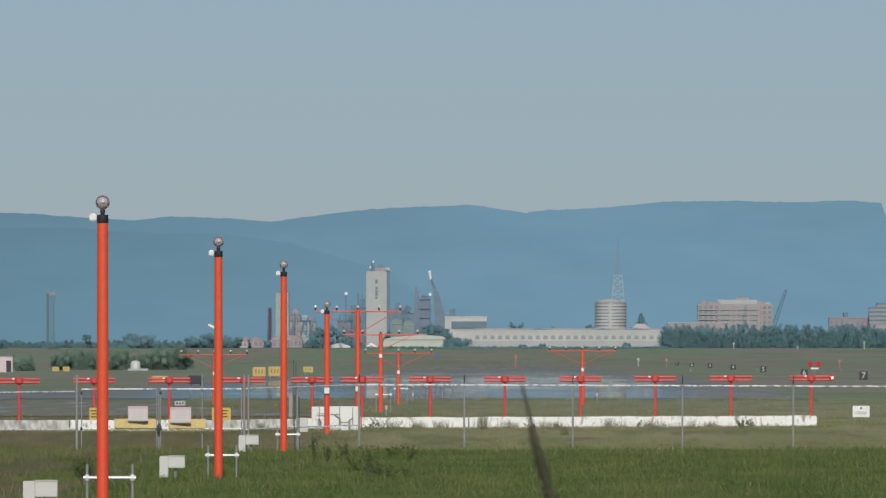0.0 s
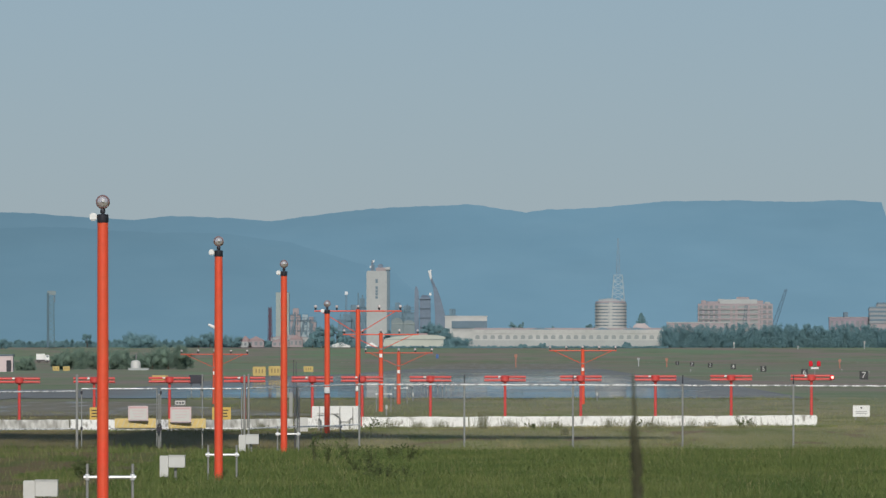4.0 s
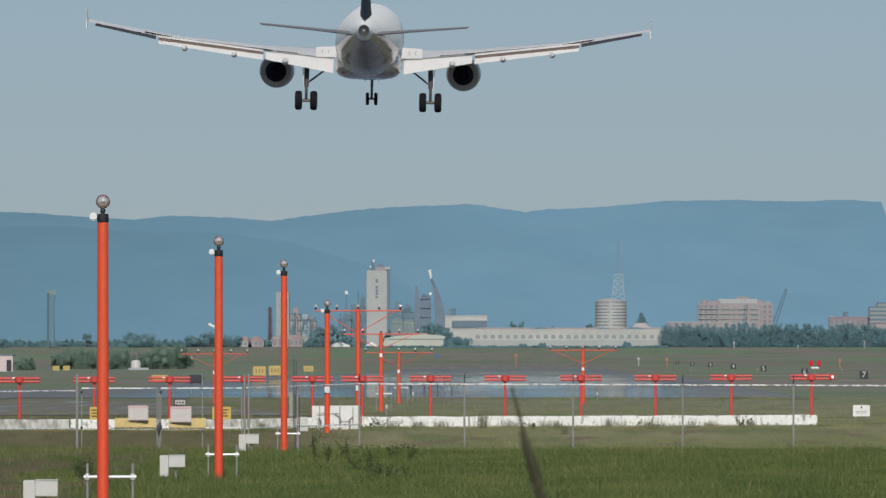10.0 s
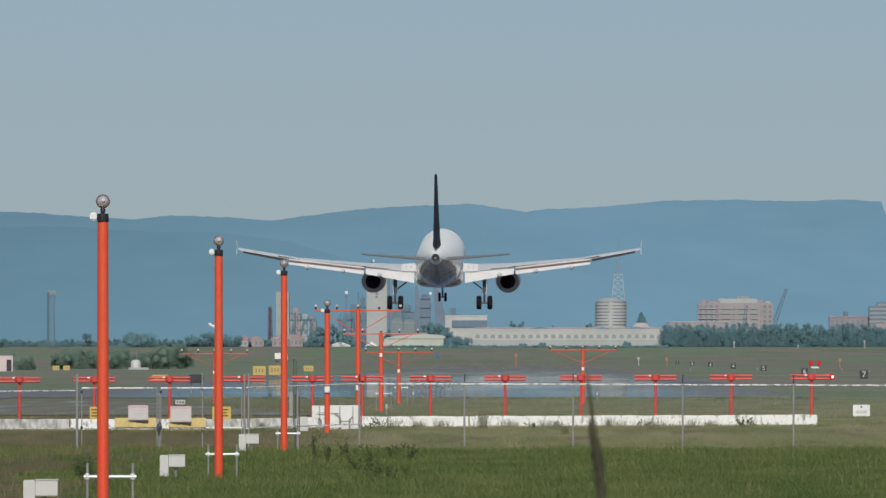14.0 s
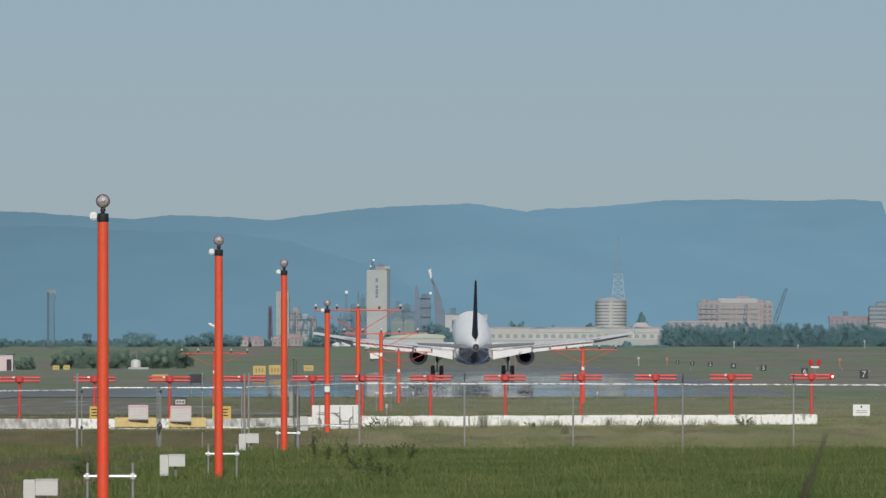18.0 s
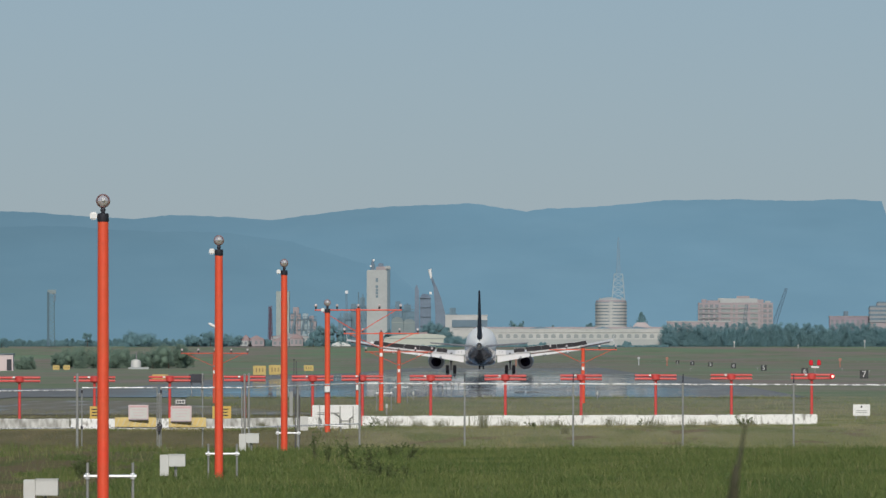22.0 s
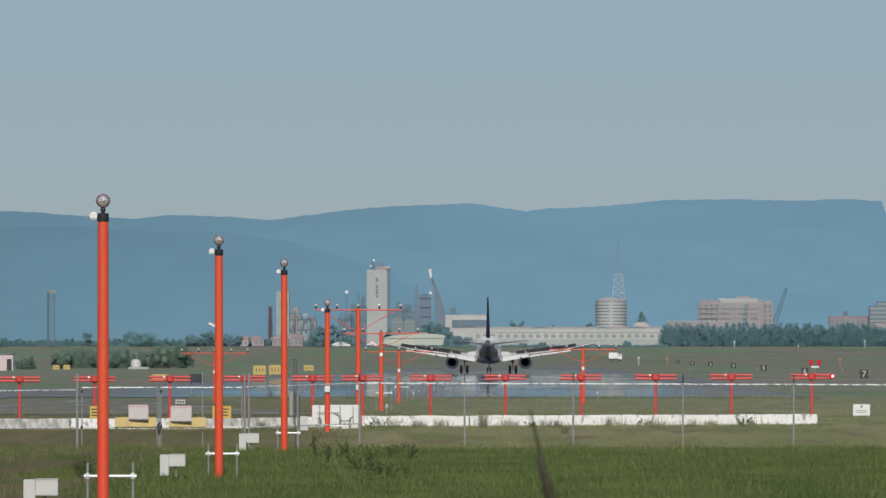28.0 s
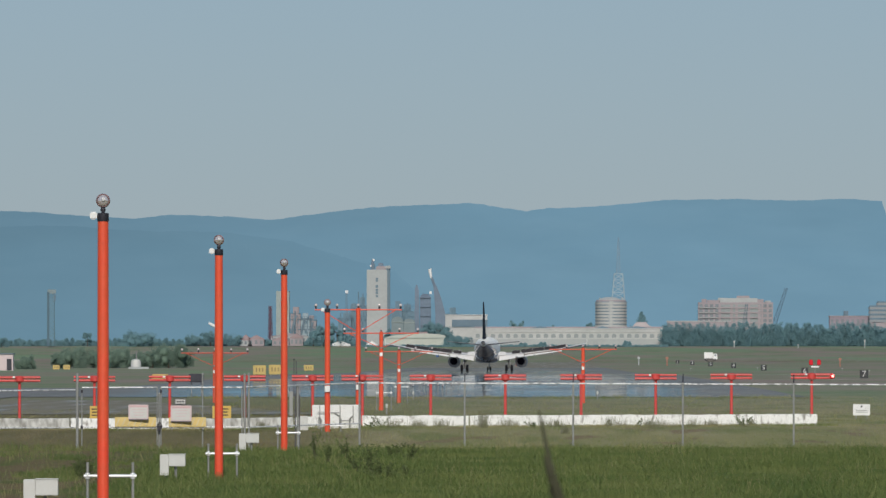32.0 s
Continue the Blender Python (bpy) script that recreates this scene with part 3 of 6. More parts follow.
barrette_mast(LINE_X, 407.4, 4.45, 0.05, 1.68, 5, ORANGE, 0.95, False)
barrette_mast(LINE_X, 467.4, 3.592, 0.10, 1.67, 5, ORANGE, 0.75)
barrette_mast(LINE_X, 527.4, 2.718, 0.05, 1.69, 5, FADED, 0.75)
barrette_mast(2.362, 527.4, 2.834, 0.0, 1.68, 5, ORANGE, 0.75)
barrette_mast(-16.53, 527.4, 2.646, 0.0, 1.68, 5, FADED, 0.75)
for sy, sz in ((347.25, 1.482), (407.25, 1.295)):
    single("mast_sign", Solid().box(0, 0, 0, 0.19, 0.02, 0.22), LETTER, LINE_X, sy, sz, "small white plate fixed to an orange mast", "plate", bevel=0.03)


def low_bar(y, h):
    b = thing("low_approach_lights", LINE_X, y, ground_z(y), "row of five low approach lamps on short stakes", "approach lights", "low approach light bars")
    for k in range(5):
        x = -1.7 + 0.85 * k
        part("stake", Solid().tube((x, 0, -0.05), (x, 0, h), 0.03, None, 8), STEEL, b)
        lamp_head(b, x, h, 0.05)


for y, h in ((587.4, 0.55), (647.4, 0.4), (707.4, 0.3), (767.4, 0.25)):
    low_bar(y, h)

# ---------------------------------------------------------------- antenna row behind the white kerb wall
def antenna(px, y, top):
    a = thing("localiser_antenna", px, y, 0.0, "red twin-boom antenna on a post behind the white wall", "antenna", "localiser antennas")
    part("post", Solid().tube((0, 0, -0.05), (0, 0, top - 0.05), 0.055, 0.05, 12), RED, a)
    part("hub", Solid().spin([(0.10, -0.13), (0.15, -0.09), (0.15, 0.08), (0.10, 0.11)], (0, -0.02, top), 12), RED, a)
    for z in (0.055, -0.065):
        part("boom", Solid().tube((-0.74, 0, top + z), (0.74, 0, top + z), 0.045, None, 10), RED, a)
    part("clip", Solid().box(-0.2, -0.06, top + 0.06, 0.09, 0.06, 0.06), LETTER, a, "white clip", 0.01)
    return a


for px in (-18.42, -15.75, -13.07, -10.4, -7.984, -6.214, -3.781, -1.126, 1.569, 4.223, 6.918, 9.773):
    antenna(px, 366, 1.814 + 0.0036 * (px + 2.0))
rb = thing("obstruction_light", 9.894, 366.1, 1.884, "twin red obstruction beacon on an antenna post", "beacon")
part("stem", Solid().tube((0, 0, 0), (0, 0, 0.2815), 0.014), STEEL, rb)
part("yoke", Solid().box(0, 0, 0.3016, 0.28, 0.06, 0.06), LETTER, rb, "pale yoke", 0.01)
for k in (-1, 1):
    part("beacon", Solid().spin([(0.05, 0.0), (0.075, 0.03), (0.07, 0.16), (0.03, 0.2)], (k * 0.14, 0, 0.362), 14), REDGLOW, rb, "red glass beacon")
rl = thing("red_lamp", 10.5, 365.9, 1.857, "lit red lamp at the end of an antenna boom", "lamp")
part("housing", Solid().spin([(0.03, -0.09), (0.085, -0.06), (0.085, 0.05), (0.03, 0.09)], seg=14), REDGLOW, rl, "red glass housing")
part("bulb", Solid().spin([(0.01, -0.055), (0.047, -0.03), (0.047, 0.03), (0.01, 0.055)], (0.015, -0.07, 0), 12), REDHOT, rl, "lit bulb")

wall = thing("kerb_wall", 0, 362.6, 0, "low whitewashed concrete wall in worn sections", "wall", kind="structure")
edges = (-26.5, -22.11, -19.33, -16.46, -14.82, -11.71, -8.567, -6.176, -2.391, 1.295, 5.14, 9.045, 9.902)
for a, b in zip(edges[:-1], edges[1:]):
    rings, n = [], max(3, int((b - a) / 0.22))
    for k in range(n + 1):
        x = a + 0.022 + (b - a - 0.044) * k / n
        z = 0.38 + float(rise(x, 362)) + 0.022 * noise.noise((x * 1.7, 0.3, 1.0)) + 0.012 * noise.noise((x * 7, 0.9, 4.0))
        rings.append([(x, -0.17, -0.05), (x, 0.17, -0.05), (x, 0.165, z - 0.02), (x, 0.14, z), (x, -0.14, z), (x, -0.165, z - 0.02)])
    stained = b < -16.42 or -11.75 < a < -10.56
    part("wall_block", Solid().loft(rings), STAINM if stained else WALLM, wall, "stained block" if stained else "")

# notice board in the grass
g = thing("white_notice_board", 13.09, 415, 0, "white notice board on two short posts in the grass", "sign")
part("board", Solid().box(0, 0, 0.3505, 0.6841, 0.05, 0.456), CABM, g, "", 0.01)
part("emblem", Solid().spin([(0.04, -0.01), (0.04, 0.0)], (0, -0.028, 0.4874), 12, "Y"), DARK, g, "small dark emblem")
for k in range(2):
    part("writing_bar", Solid().box(0, -0.03, 0.3277 - 0.07 * k, 0.456, 0.008, 0.025), STEEL, g, "grey line of writing")
for k in (-1, 1):
    part("post", Solid().tube((k * 0.22, 0.03, 0), (k * 0.22, 0.03, 0.3505), 0.02), STEEL, g)

# white control cabinet at the middle of the antenna row
c = thing("control_cabinet", -6.924, 356, 0, "white steel control cabinet with dark door seams and pipes", "cabinet")
part("body", Solid().box(0.2347, 0, 0.4658, 1.174, 0.8, 0.8607), CABM, c, "white painted body", 0.015)
part("side_body", Solid().box(-0.6064, 0.05, 0.6614, 0.489, 0.7, 0.4499), CABM, c, "shallow white side box", 0.015)
for px, z0, z1 in ((-0.5868, 0.4463, 0.8766), (-0.3521, 0.05505, 0.8766), (0.1174, 0.03549, 0.8766), (0.5673, 0.2311, 0.857)):
    part("door_seam", Solid().box(px, -0.41, (z0 + z1) / 2, 0.035, 0.02, z1 - z0), STEEL, c, "grey door seam")
for px, w2, zz in ((-0.4695, 0.3912, 0.6419), (-0.03912, 0.3325, 0.6223), (0.313, 0.3912, 0.3485)):
    part("strap", Solid().box(px, -0.415, zz, w2, 0.02, 0.03), STEEL, c, "grey strap")
part("conduit", Solid().tube((0.1174, -0.45, 0.0), (0.1174, -0.45, 0.5), 0.03).tube((0.1174, -0.45, 0.5), (-0.07824, -0.45, 0.62), 0.02), STEEL, c, "grey bent pipe")
part("conduit", Solid().tube((0.4499, -0.45, 0.0), (0.4499, -0.45, 0.42), 0.03).tube((0.4499, -0.45, 0.42), (0.5673, -0.45, 0.5), 0.02), STEEL, c, "grey bent pipe")
for px in (-0.6064, -0.2738, 0.07824, 0.7042):
    part("foot", Solid().box(px, 0, 0.02, 0.08, 0.6, 0.12 if px > -0.3325 else 0.9), STEEL, c, "grey foot")
single("utility_box", Solid().box(0, 0, 0.28, 0.3095, 0.3, 0.5), WHITEBOX, -7.988, 352, 0, "small grey white utility box on the ground", "box", bevel=0.015)
u = thing("meter_pole", -7.17, 300, 0, "grey pole with a tall narrow meter box", "pole")
part("pole", Solid().tube((0.12, 0, -0.1), (0.12, 0, 1.55), 0.018), STRUT, u)
part("pole", Solid().tube((0.24, 0.05, -0.1), (0.24, 0.05, 1.5), 0.018), STRUT, u)
part("meter_box", Solid().box(0, 0, 1.25, 0.10, 0.16, 0.72), STEEL, u, "pale grey box", 0.02)

# ---------------------------------------------------------------- chain link fence
FENCE_X, FENCE_Y = (-26.0, -21.0, -14.3, -8.9, -5.65, 20.0), (304, 309, 319, 320, 330, 330)


def fence_y(x):
    return float(np.interp(x, FENCE_X, FENCE_Y))


def fence_run(name, xa, xb, posts, rail_z0, rail_z1, label, mid=None, arms=True):
    """A bay of chain link between two ends of the line, its rail dipping a little between the posts."""
    ya, yb = fence_y(xa), fence_y(xb)
    f = thing(name, xa, ya, 0, label, "fence", kind="structure")
    w, d = xb - xa, yb - ya

    def at(u, z, dy=0.0):
        return (w * u, d * u + dy, z)

    def rail(z0, z1, r):
        s, n = Solid(), max(3, int(w / 0.2))
        for k in range(n):
            u0, u1 = k / n, (k + 1) / n
            s.tube(at(u0, z0 + (z1 - z0) * u0 + 0.012 * noise.noise((w * u0 * 3.1, z0, 2.0))), at(u1, z0 + (z1 - z0) * u1 + 0.012 * noise.noise((w * u1 * 3.1, z0, 2.0))), r, None, 6)
        return s

    part("top_rail", rail(rail_z0, rail_z1, 0.023), RAILM, f, "bright galvanised top rail")
    if mid:
        part("mid_rail", rail(mid[0], mid[1], 0.022), RAILM, f, "bright lower rail")
    for p in posts:
        u = (p - xa) / w
        zt = rail_z0 + (rail_z1 - rail_z0) * u
        g = float(rise(p, fence_y(p)))
        q = part("post", Solid().tube(at(u, g - 0.1, 0.03), at(u, zt + 0.02, 0.03), 0.033, None, 10), STEEL, f)
        part("post_cap", Solid().spin([(0.036, zt + 0.01), (0.036, zt + 0.035), (0.012, zt + 0.05)], at(u, 0, 0.03), 10), STEEL, q)
        if arms:
            part("barb_arm", Solid().tube(at(u, zt, 0.03), (w * u + 0.01, d * u + 0.10, zt + 0.33), 0.024, 0.015, 8), DARK, q, "dark arm for barbed wire")
    if arms:
        for k, (lift, back) in enumerate(((0.16, 0.06), (0.31, 0.10))):
            part("barbed_wire", Solid().tube(at(0, rail_z0 + lift, back), at(1, rail_z1 + lift, back), 0.0022, None, 4), STEEL, f, "thin barbed wire")
    net = Solid()
    step, z0 = 0.08, 0.05
    z1 = rail_z0 - 0.03
    for k in range(-21, int(w / step)):
        for sgn in (0, 1):
            x0, x1 = k * step, k * step + 1.65
            a, b = max(x0, 0), min(x1, w)
            if b <= a:
                continue
            za, zb = z0 + (z1 - z0) * (a - x0) / (x1 - x0), z0 + (z1 - z0) * (b - x0) / (x1 - x0)
            if sgn:
                za, zb = z0 + z1 - za, z0 + z1 - zb
            net.tube(at(a / w, za, 0.005 * sgn), at(b / w, zb, 0.005 * sgn), 0.0007, None, 3)
    tagged(part("wire_mesh", net, STEEL, f, "thin chain link wire"), kind="stuff")
    return f


fence_run("fence_right", -5.693, 18.9, (-5.693, -2.321, 1.161, 4.678, 8.232, 11.79, 15.32, 18.77), 1.744, 1.663, "chain link fence with galvanised posts and bright top rail")
fence_run("fence_middle", -9.02, -5.70, (-7.55,), 1.656, 1.735, "short chain link fence bay beside a gate", (0.395, 0.448), False)
fence_run("fence_left", -21.15, -14.33, (-20.3, -17.25), 1.545, 1.562, "chain link fence with a sagging bright rail", (0.407, 0.398), False)


def gate(xa, xb, label):
    """A gate leaf in the fence line; returns a function that places what hangs on it."""
    ya, yb = fence_y(xa), fence_y(xb)
    g = thing("fence_gate", xa, ya, 0, label, "gate", "gate leaves")
    w, d = xb - xa, yb - ya
    zt, zm, z0 = 1.645, 0.41, -0.16
    for nm, z in (("top_rail", zt), ("mid_rail", zm)):
        part(nm, Solid().tube((0, 0, z), (w, d, z), 0.021), RAILM, g)
    for u in (0.0, 1.0):
        part("stile", Solid().tube((w * u, d * u, z0), (w * u, d * u, zt + 0.02), 0.019), STEEL, g)
    for z in (zm, zt - 0.12):
        part("hinge", Solid().box(0.0, -0.02, z, 0.07, 0.06, 0.1), DARK, g, "dark hinge", 0.008)


gate(-14.12, -11.80, "galvanised gate leaf, closed, with bright rails")
gate(-11.68, -9.18, "galvanised gate leaf, closed, with bright rails")
for px, r, zt in ((-14.27, 0.044, 2.03), (-9.10, 0.037, 2.02), (-8.97, 0.037, 2.04), (-10.40, 0.024, 2.04), (-11.74, 0.031, 1.43)):
    gy0 = fence_y(px) + 0.12
    gp = thing("gate_post", px, gy0, float(rise(px, gy0)), "galvanised gate post with a domed cap", "post", "gate posts")
    h = zt - float(rise(px, gy0))
    part("post", Solid().tube((0, 0, -0.1), (0, 0, h), r, None, 12), STEEL, gp)
    part("cap", Solid().spin([(r * 1.2, h), (r * 1.15, h + 0.03), (r * 0.4, h + 0.06)], seg=12), STEEL, gp)
lk = thing("gate_lock", -11.74, fence_y(-11.74) - 0.09, 0.36, "dark padlock and chain on a gate", "lock")
part("padlock", Solid().box(0, 0, 0, 0.11, 0.07, 0.15), DARK, lk, "dark padlock", 0.02)
part("chain", Solid().tube((-0.07, 0.02, 0.06), (0.02, 0.03, 0.21), 0.022, None, 8).tube((0.02, 0.03, 0.21), (0.09, 0.03, 0.1), 0.022, None, 8), STRUT, lk, "loop of chain")


def hung(name, x, label, cat, group="", out=0.06):
    """A board that hangs on the fence or a gate leaf, facing the camera."""
    return thing(name, x, fence_y(x) - out, 0, label, cat, group)


def striped_board(x0, x1, z0, z1):
    b = hung("striped_board", (x0 + x1) / 2, "yellow and white striped board hung on a gate leaf", "barrier board", "striped gate boards")
    w, slope = x1 - x0, math.degrees(math.atan2(fence_y(x1) - fence_y(x0), x1 - x0))
    bd = part("board", Solid().box(0, 0, (z0 + z1) / 2, w, 0.03, z1 - z0, rot=(0, 0, slope)), BARM, b, "faded yellow board", 0.006)
    n = 7
    cs = math.cos(radians(slope))
    for k in range(n):
        q = -w / 2 + w * (k + 0.5) / n
        part("stripe", Solid().box(q * cs, -0.028 + q * math.sin(radians(slope)), (z0 + z1) / 2, w / n * 0.24, 0.01, (z1 - z0) * 0.86, rot=(0, 24, slope)), STRIPEM, b, "pale diagonal stripe")
    for k in (-1, 1):
        q = k * w * 0.42
        part("clamp", Solid().box(q * cs, 0.03 + q * math.sin(radians(slope)), z0 - 0.03, 0.05, 0.06, 0.1), STEEL, b, "steel clamp")
    return b


striped_board(-13.11, -11.82, 0.425, 0.72)
striped_board(-11.45, -10.28, 0.415, 0.715)
for xa, xb, zt, zb in ((-12.68, -12.06, 1.11, 0.655), (-11.38, -10.73, 1.08, 0.595)):
    c = hung("gate_notice", (xa + xb) / 2, "faded pinkish white notice on a closed gate leaf", "notice", "gate notices", 0.16)
    part("panel", Solid().box(0, -0.03, (zt + zb) / 2, xb - xa, 0.03, zt - zb), PINKBOX, c, "faded pinkish panel", 0.008)
    part("border", Solid().box(0, -0.05, zt - 0.045, (xb - xa) * 0.9, 0.008, 0.03), PINKLINE, c, "faded reddish line")
    part("face", Solid().box(0, -0.048, (zt + zb) / 2 - 0.03, (xb - xa) * 0.84, 0.008, (zt - zb) * 0.72), WHITEBOX, c, "paler printed face")
    for k in range(3):
        part("writing_bar", Solid().box(0, -0.056, zt - 0.15 - 0.09 * k, (xb - xa) * (0.66 - 0.1 * k), 0.006, 0.026), PINKBOX, c, "faint line of writing")
    # Dark bar added to imitate the notice's thin shadow below it.
    part("shadow_bar", Solid().box(0, -0.01, zb - 0.012, (xb - xa) * 0.98, 0.05, 0.03), STRUT, c, "dark bar for the shadow under the notice")
for xa, xb, nm in ((-13.87, -13.55, 3), (-10.09, -9.51, 3)):
    g = hung("warning_sign", (xa + xb) / 2, "yellow warning sign with dark lines of writing on the gate", "sign", "yellow warning signs")
    part("panel", Solid().box(0, -0.02, 0.873, xb - xa, 0.02, 0.385), YELLOW, g, "yellow panel", 0.006)
    for k in range(nm):
        part("writing_bar", Solid().box(0, -0.034, 0.873 + 0.10 - 0.095 * k, (xb - xa) * (0.72, 0.6, 0.68)[k], 0.006, 0.034), BLACK, g, "dark line of writing")
    for k in (-1, 1):
        part("wire_tie", Solid().box(k * (xb - xa) * 0.42, 0.0, 1.03, 0.02, 0.05, 0.03), STEEL, g, "wire tie")
g = hung("small_white_sign", -11.08, "small white board on a gate with dark unreadable marks", "sign")
part("board", Solid().box(0, -0.02, 1.205, 0.372, 0.03, 0.195), WHITEBOX, g, "white board", 0.03)
part("edge", Solid().box(0, -0.037, 1.205, 0.33, 0.004, 0.15), DARK, g, "thin dark border", 0.0)
part("face", Solid().box(0, -0.041, 1.205, 0.30, 0.004, 0.125), WHITEBOX, g, "white face", 0.0)
for k in range(3):
    part("mark", Solid().box(-0.085 + 0.085 * k, -0.046, 1.205, 0.055, 0.006, 0.06, rot=(0, 15 * (k - 1), 0)), DARK, g, "dark mark")
part("holder", Solid().tube((0, 0.0, 0.42), (0, 0.0, 1.2), 0.012), STEEL, g, "thin steel holder")

# ---------------------------------------------------------------- airfield furniture
def distance_sign(n, y):
    z = ground_at(43.8, y)
    d = thing("distance_sign", 43.8, y, z, "black distance board with a white number beside the runway", "sign", "runway distance boards")
    part("board", Solid().box(0, 0, 0.63, 1.15, 0.25, 1.14), BOARDM, d, "black board", 0.03)
    for k in (-1, 1):
        part("leg", Solid().tube((k * 0.45, 0, -0.05), (k * 0.45, 0, 0.08), 0.05), STEEL, d)
    cu = bpy.data.curves.new("numeral", "FONT")
    cu.body, cu.size, cu.align_x, cu.align_y, cu.extrude, cu.offset = str(n), 1.15, "CENTER", "CENTER", 0.01, 0.0
    tmp = new("numeral", cu)
    deps = bpy.context.evaluated_depsgraph_get()
    me = bpy.data.meshes.new_from_object(tmp.evaluated_get(deps))
    bpy.data.objects.remove(tmp)
    me.materials.clear()
    me.materials.append(NUMBERM)
    t = new("numeral", me)
    t.parent, t.location, t.rotation_euler = d, (0, -0.14, 0.63), (radians(90), 0, 0)
    tagged(t, "white numeral")


for k in range(7):
    distance_sign(7 - k, 1378 + 304.8 * k)


def taxi_sign(x, y, w, h, up=0.15):
    z = ground_z(y)
    s = thing("taxiway_sign", x, y, z, "haze-paled yellow taxiway sign with unreadable marks on short legs", "sign", "taxiway signs")
    part("panel", Solid().box(0, 0, up + h / 2, w, 0.25, h), HAZYYELLOW, s, "yellow panel", 0.03)
    for k in (-1, 0, 1):
        part("mark", Solid().box(k * w * 0.24, -0.13, up + h * 0.52, w * 0.1, 0.012, h * 0.42), BARKM, s, "brown unreadable mark")
    for k in (-1, 1):
        part("leg", Solid().tube((k * w * 0.35, 0, -0.05), (k * w * 0.35, 0, up + 0.02), 0.05), STEEL, s)


for px, y, w, h, up in ((-28.33, 1050, 1.32, 0.95, 0.22), (-26.78, 1052, 1.30, 0.98, 0.24), (-33.3, 1500, 1.401, 0.8242, 0.4), (-32.98, 900, 1.385, 0.4451, 0.15), (-88.84, 1900, 1.253, 0.8352, 0.2), (-86.96, 1901, 1.253, 0.8352, 0.2)):
    taxi_sign(px, y, w, h, up)
bb = thing("dark_cabinet", -21.2, 640, ground_z(640), "dark low equipment box on the grass", "cabinet")
part("body", Solid().box(0, 0, 0.9456, 0.9143, 0.7, 0.5275), DARK, bb, "", 0.04)
for k in (-1, 1):
    part("leg", Solid().tube((k * 0.3, 0, -0.1), (k * 0.3, 0, 0.8), 0.03), STEEL, bb)
pole1 = thing("wind_pole", -14.31, 600, 0, "pair of slender grey steel poles on the grass", "pole")
part("shaft", Solid().tube((0.13, 0, -0.1), (0.13, 0, 2.1), 0.03, 0.022), STRUT, pole1)
part("shaft", Solid().tube((0.27, 0.1, -0.1), (0.27, 0.1, 2.05), 0.03, 0.022), STRUT, pole1)
part("shaft_cap", Solid().spin([(0.03, 2.1), (0.04, 2.13), (0.02, 2.18)], (0.13, 0, 0), 8), DARK, pole1)


def edge_light(x, y, h=0.45):
    e = thing("edge_light", x, y, ground_z(y), "small white edge light on a stake", "edge light", "runway edge lights")
    part("stake", Solid().tube((0, 0, -0.05), (0, 0, h * 0.6), 0.035, None, 8), STEEL, e)
    part("lamp", Solid().spin([(0.035, h * 0.55), (0.055, h * 0.65), (0.05, h * 0.85), (0.02, h * 0.92)], seg=10), WHITEBOX, e, "white glass lamp")


for x, y in ((3.292, 560), (-6.738, 560), (-6.431, 440), (50, 2600), (28.4, 1900), (42.86, 2000), (56.37, 1900), (51.69, 1600)):
    edge_light(x, y, 0.5)

def marker_post(x, y, h, mtl, label):
    m = thing("marker_post", x, y, ground_at(x, y), label, "post", "far marker posts")
    part("shaft", Solid().tube((0, 0, -0.05), (0, 0, h * 0.75), 0.18, 0.16, 8), mtl, m)
    part("head", Solid().box(0, 0, h * 0.86, 0.7, 0.3, h * 0.28), mtl, m, "", 0.04)


for x, y, h, m2, lb2 in ((28.68, 2900, 2.4, PALE, "pale marker post far off on the grass"), (-5.489, 2700, 3.4, POSTM, "faint red marker post far off on the grass"), (74.88, 3905, 2.4, WHITEW, "white marker board before the far trees"),
                          (73.63, 2500, 2.2, POSTM, "faint red marker post far off on the grass"), (34.12, 2700, 2.4, POSTM, "faint red marker post far off on the grass"), (123.6, 3880, 3.2, PALE, "pale marker post before the far trees"), (98.49, 3880, 1.4, PALE, "pale marker post before the far trees")):
    marker_post(x, y, h, m2, lb2)

# pale storage tank and hut on the left, blue sheet, mast
tk = thing("storage_tank", -83.87, 2150, ground_z(2150), "small white tank with a pipe among bushes", "tank")
part("shell", Solid().spin([(1.05, 0), (1.05, 1.4), (0.9, 1.85), (0.3, 2.1)], seg=16), WHITEBOX, tk, "pale pinkish shell")
part("vent", Solid().tube((0.1, 0, 2.05), (0.1, 0, 3.6), 0.08), RUST, tk, "thin red pipe")
part("footing", Solid().box(0.6, 0, 0.2, 4.2, 2.4, 0.5), PALE, tk)
ht = thing("hut", -98.34, 1900, ground_z(1900), "small pinkish hut with a dark door", "hut")
part("wall", Solid().box(0, 0, 1.5, 3.2, 4.0, 3.0), PINKBOX, ht)
part("roof", Solid().box(0, 0, 3.1, 3.6, 4.4, 0.25), ROOF, ht, "", 0.05)
part("door", Solid().box(0.9, -2.02, 1.1, 0.9, 0.08, 2.1), DARK, ht, "dark door")
single("blue_crate", Solid().box(0, 0, 0.8, 1.0, 1.0, 1.5), BLUEM, -35.3, 3650, ground_z(3650), "blue crate on the far grass", "crate", bevel=0.05)

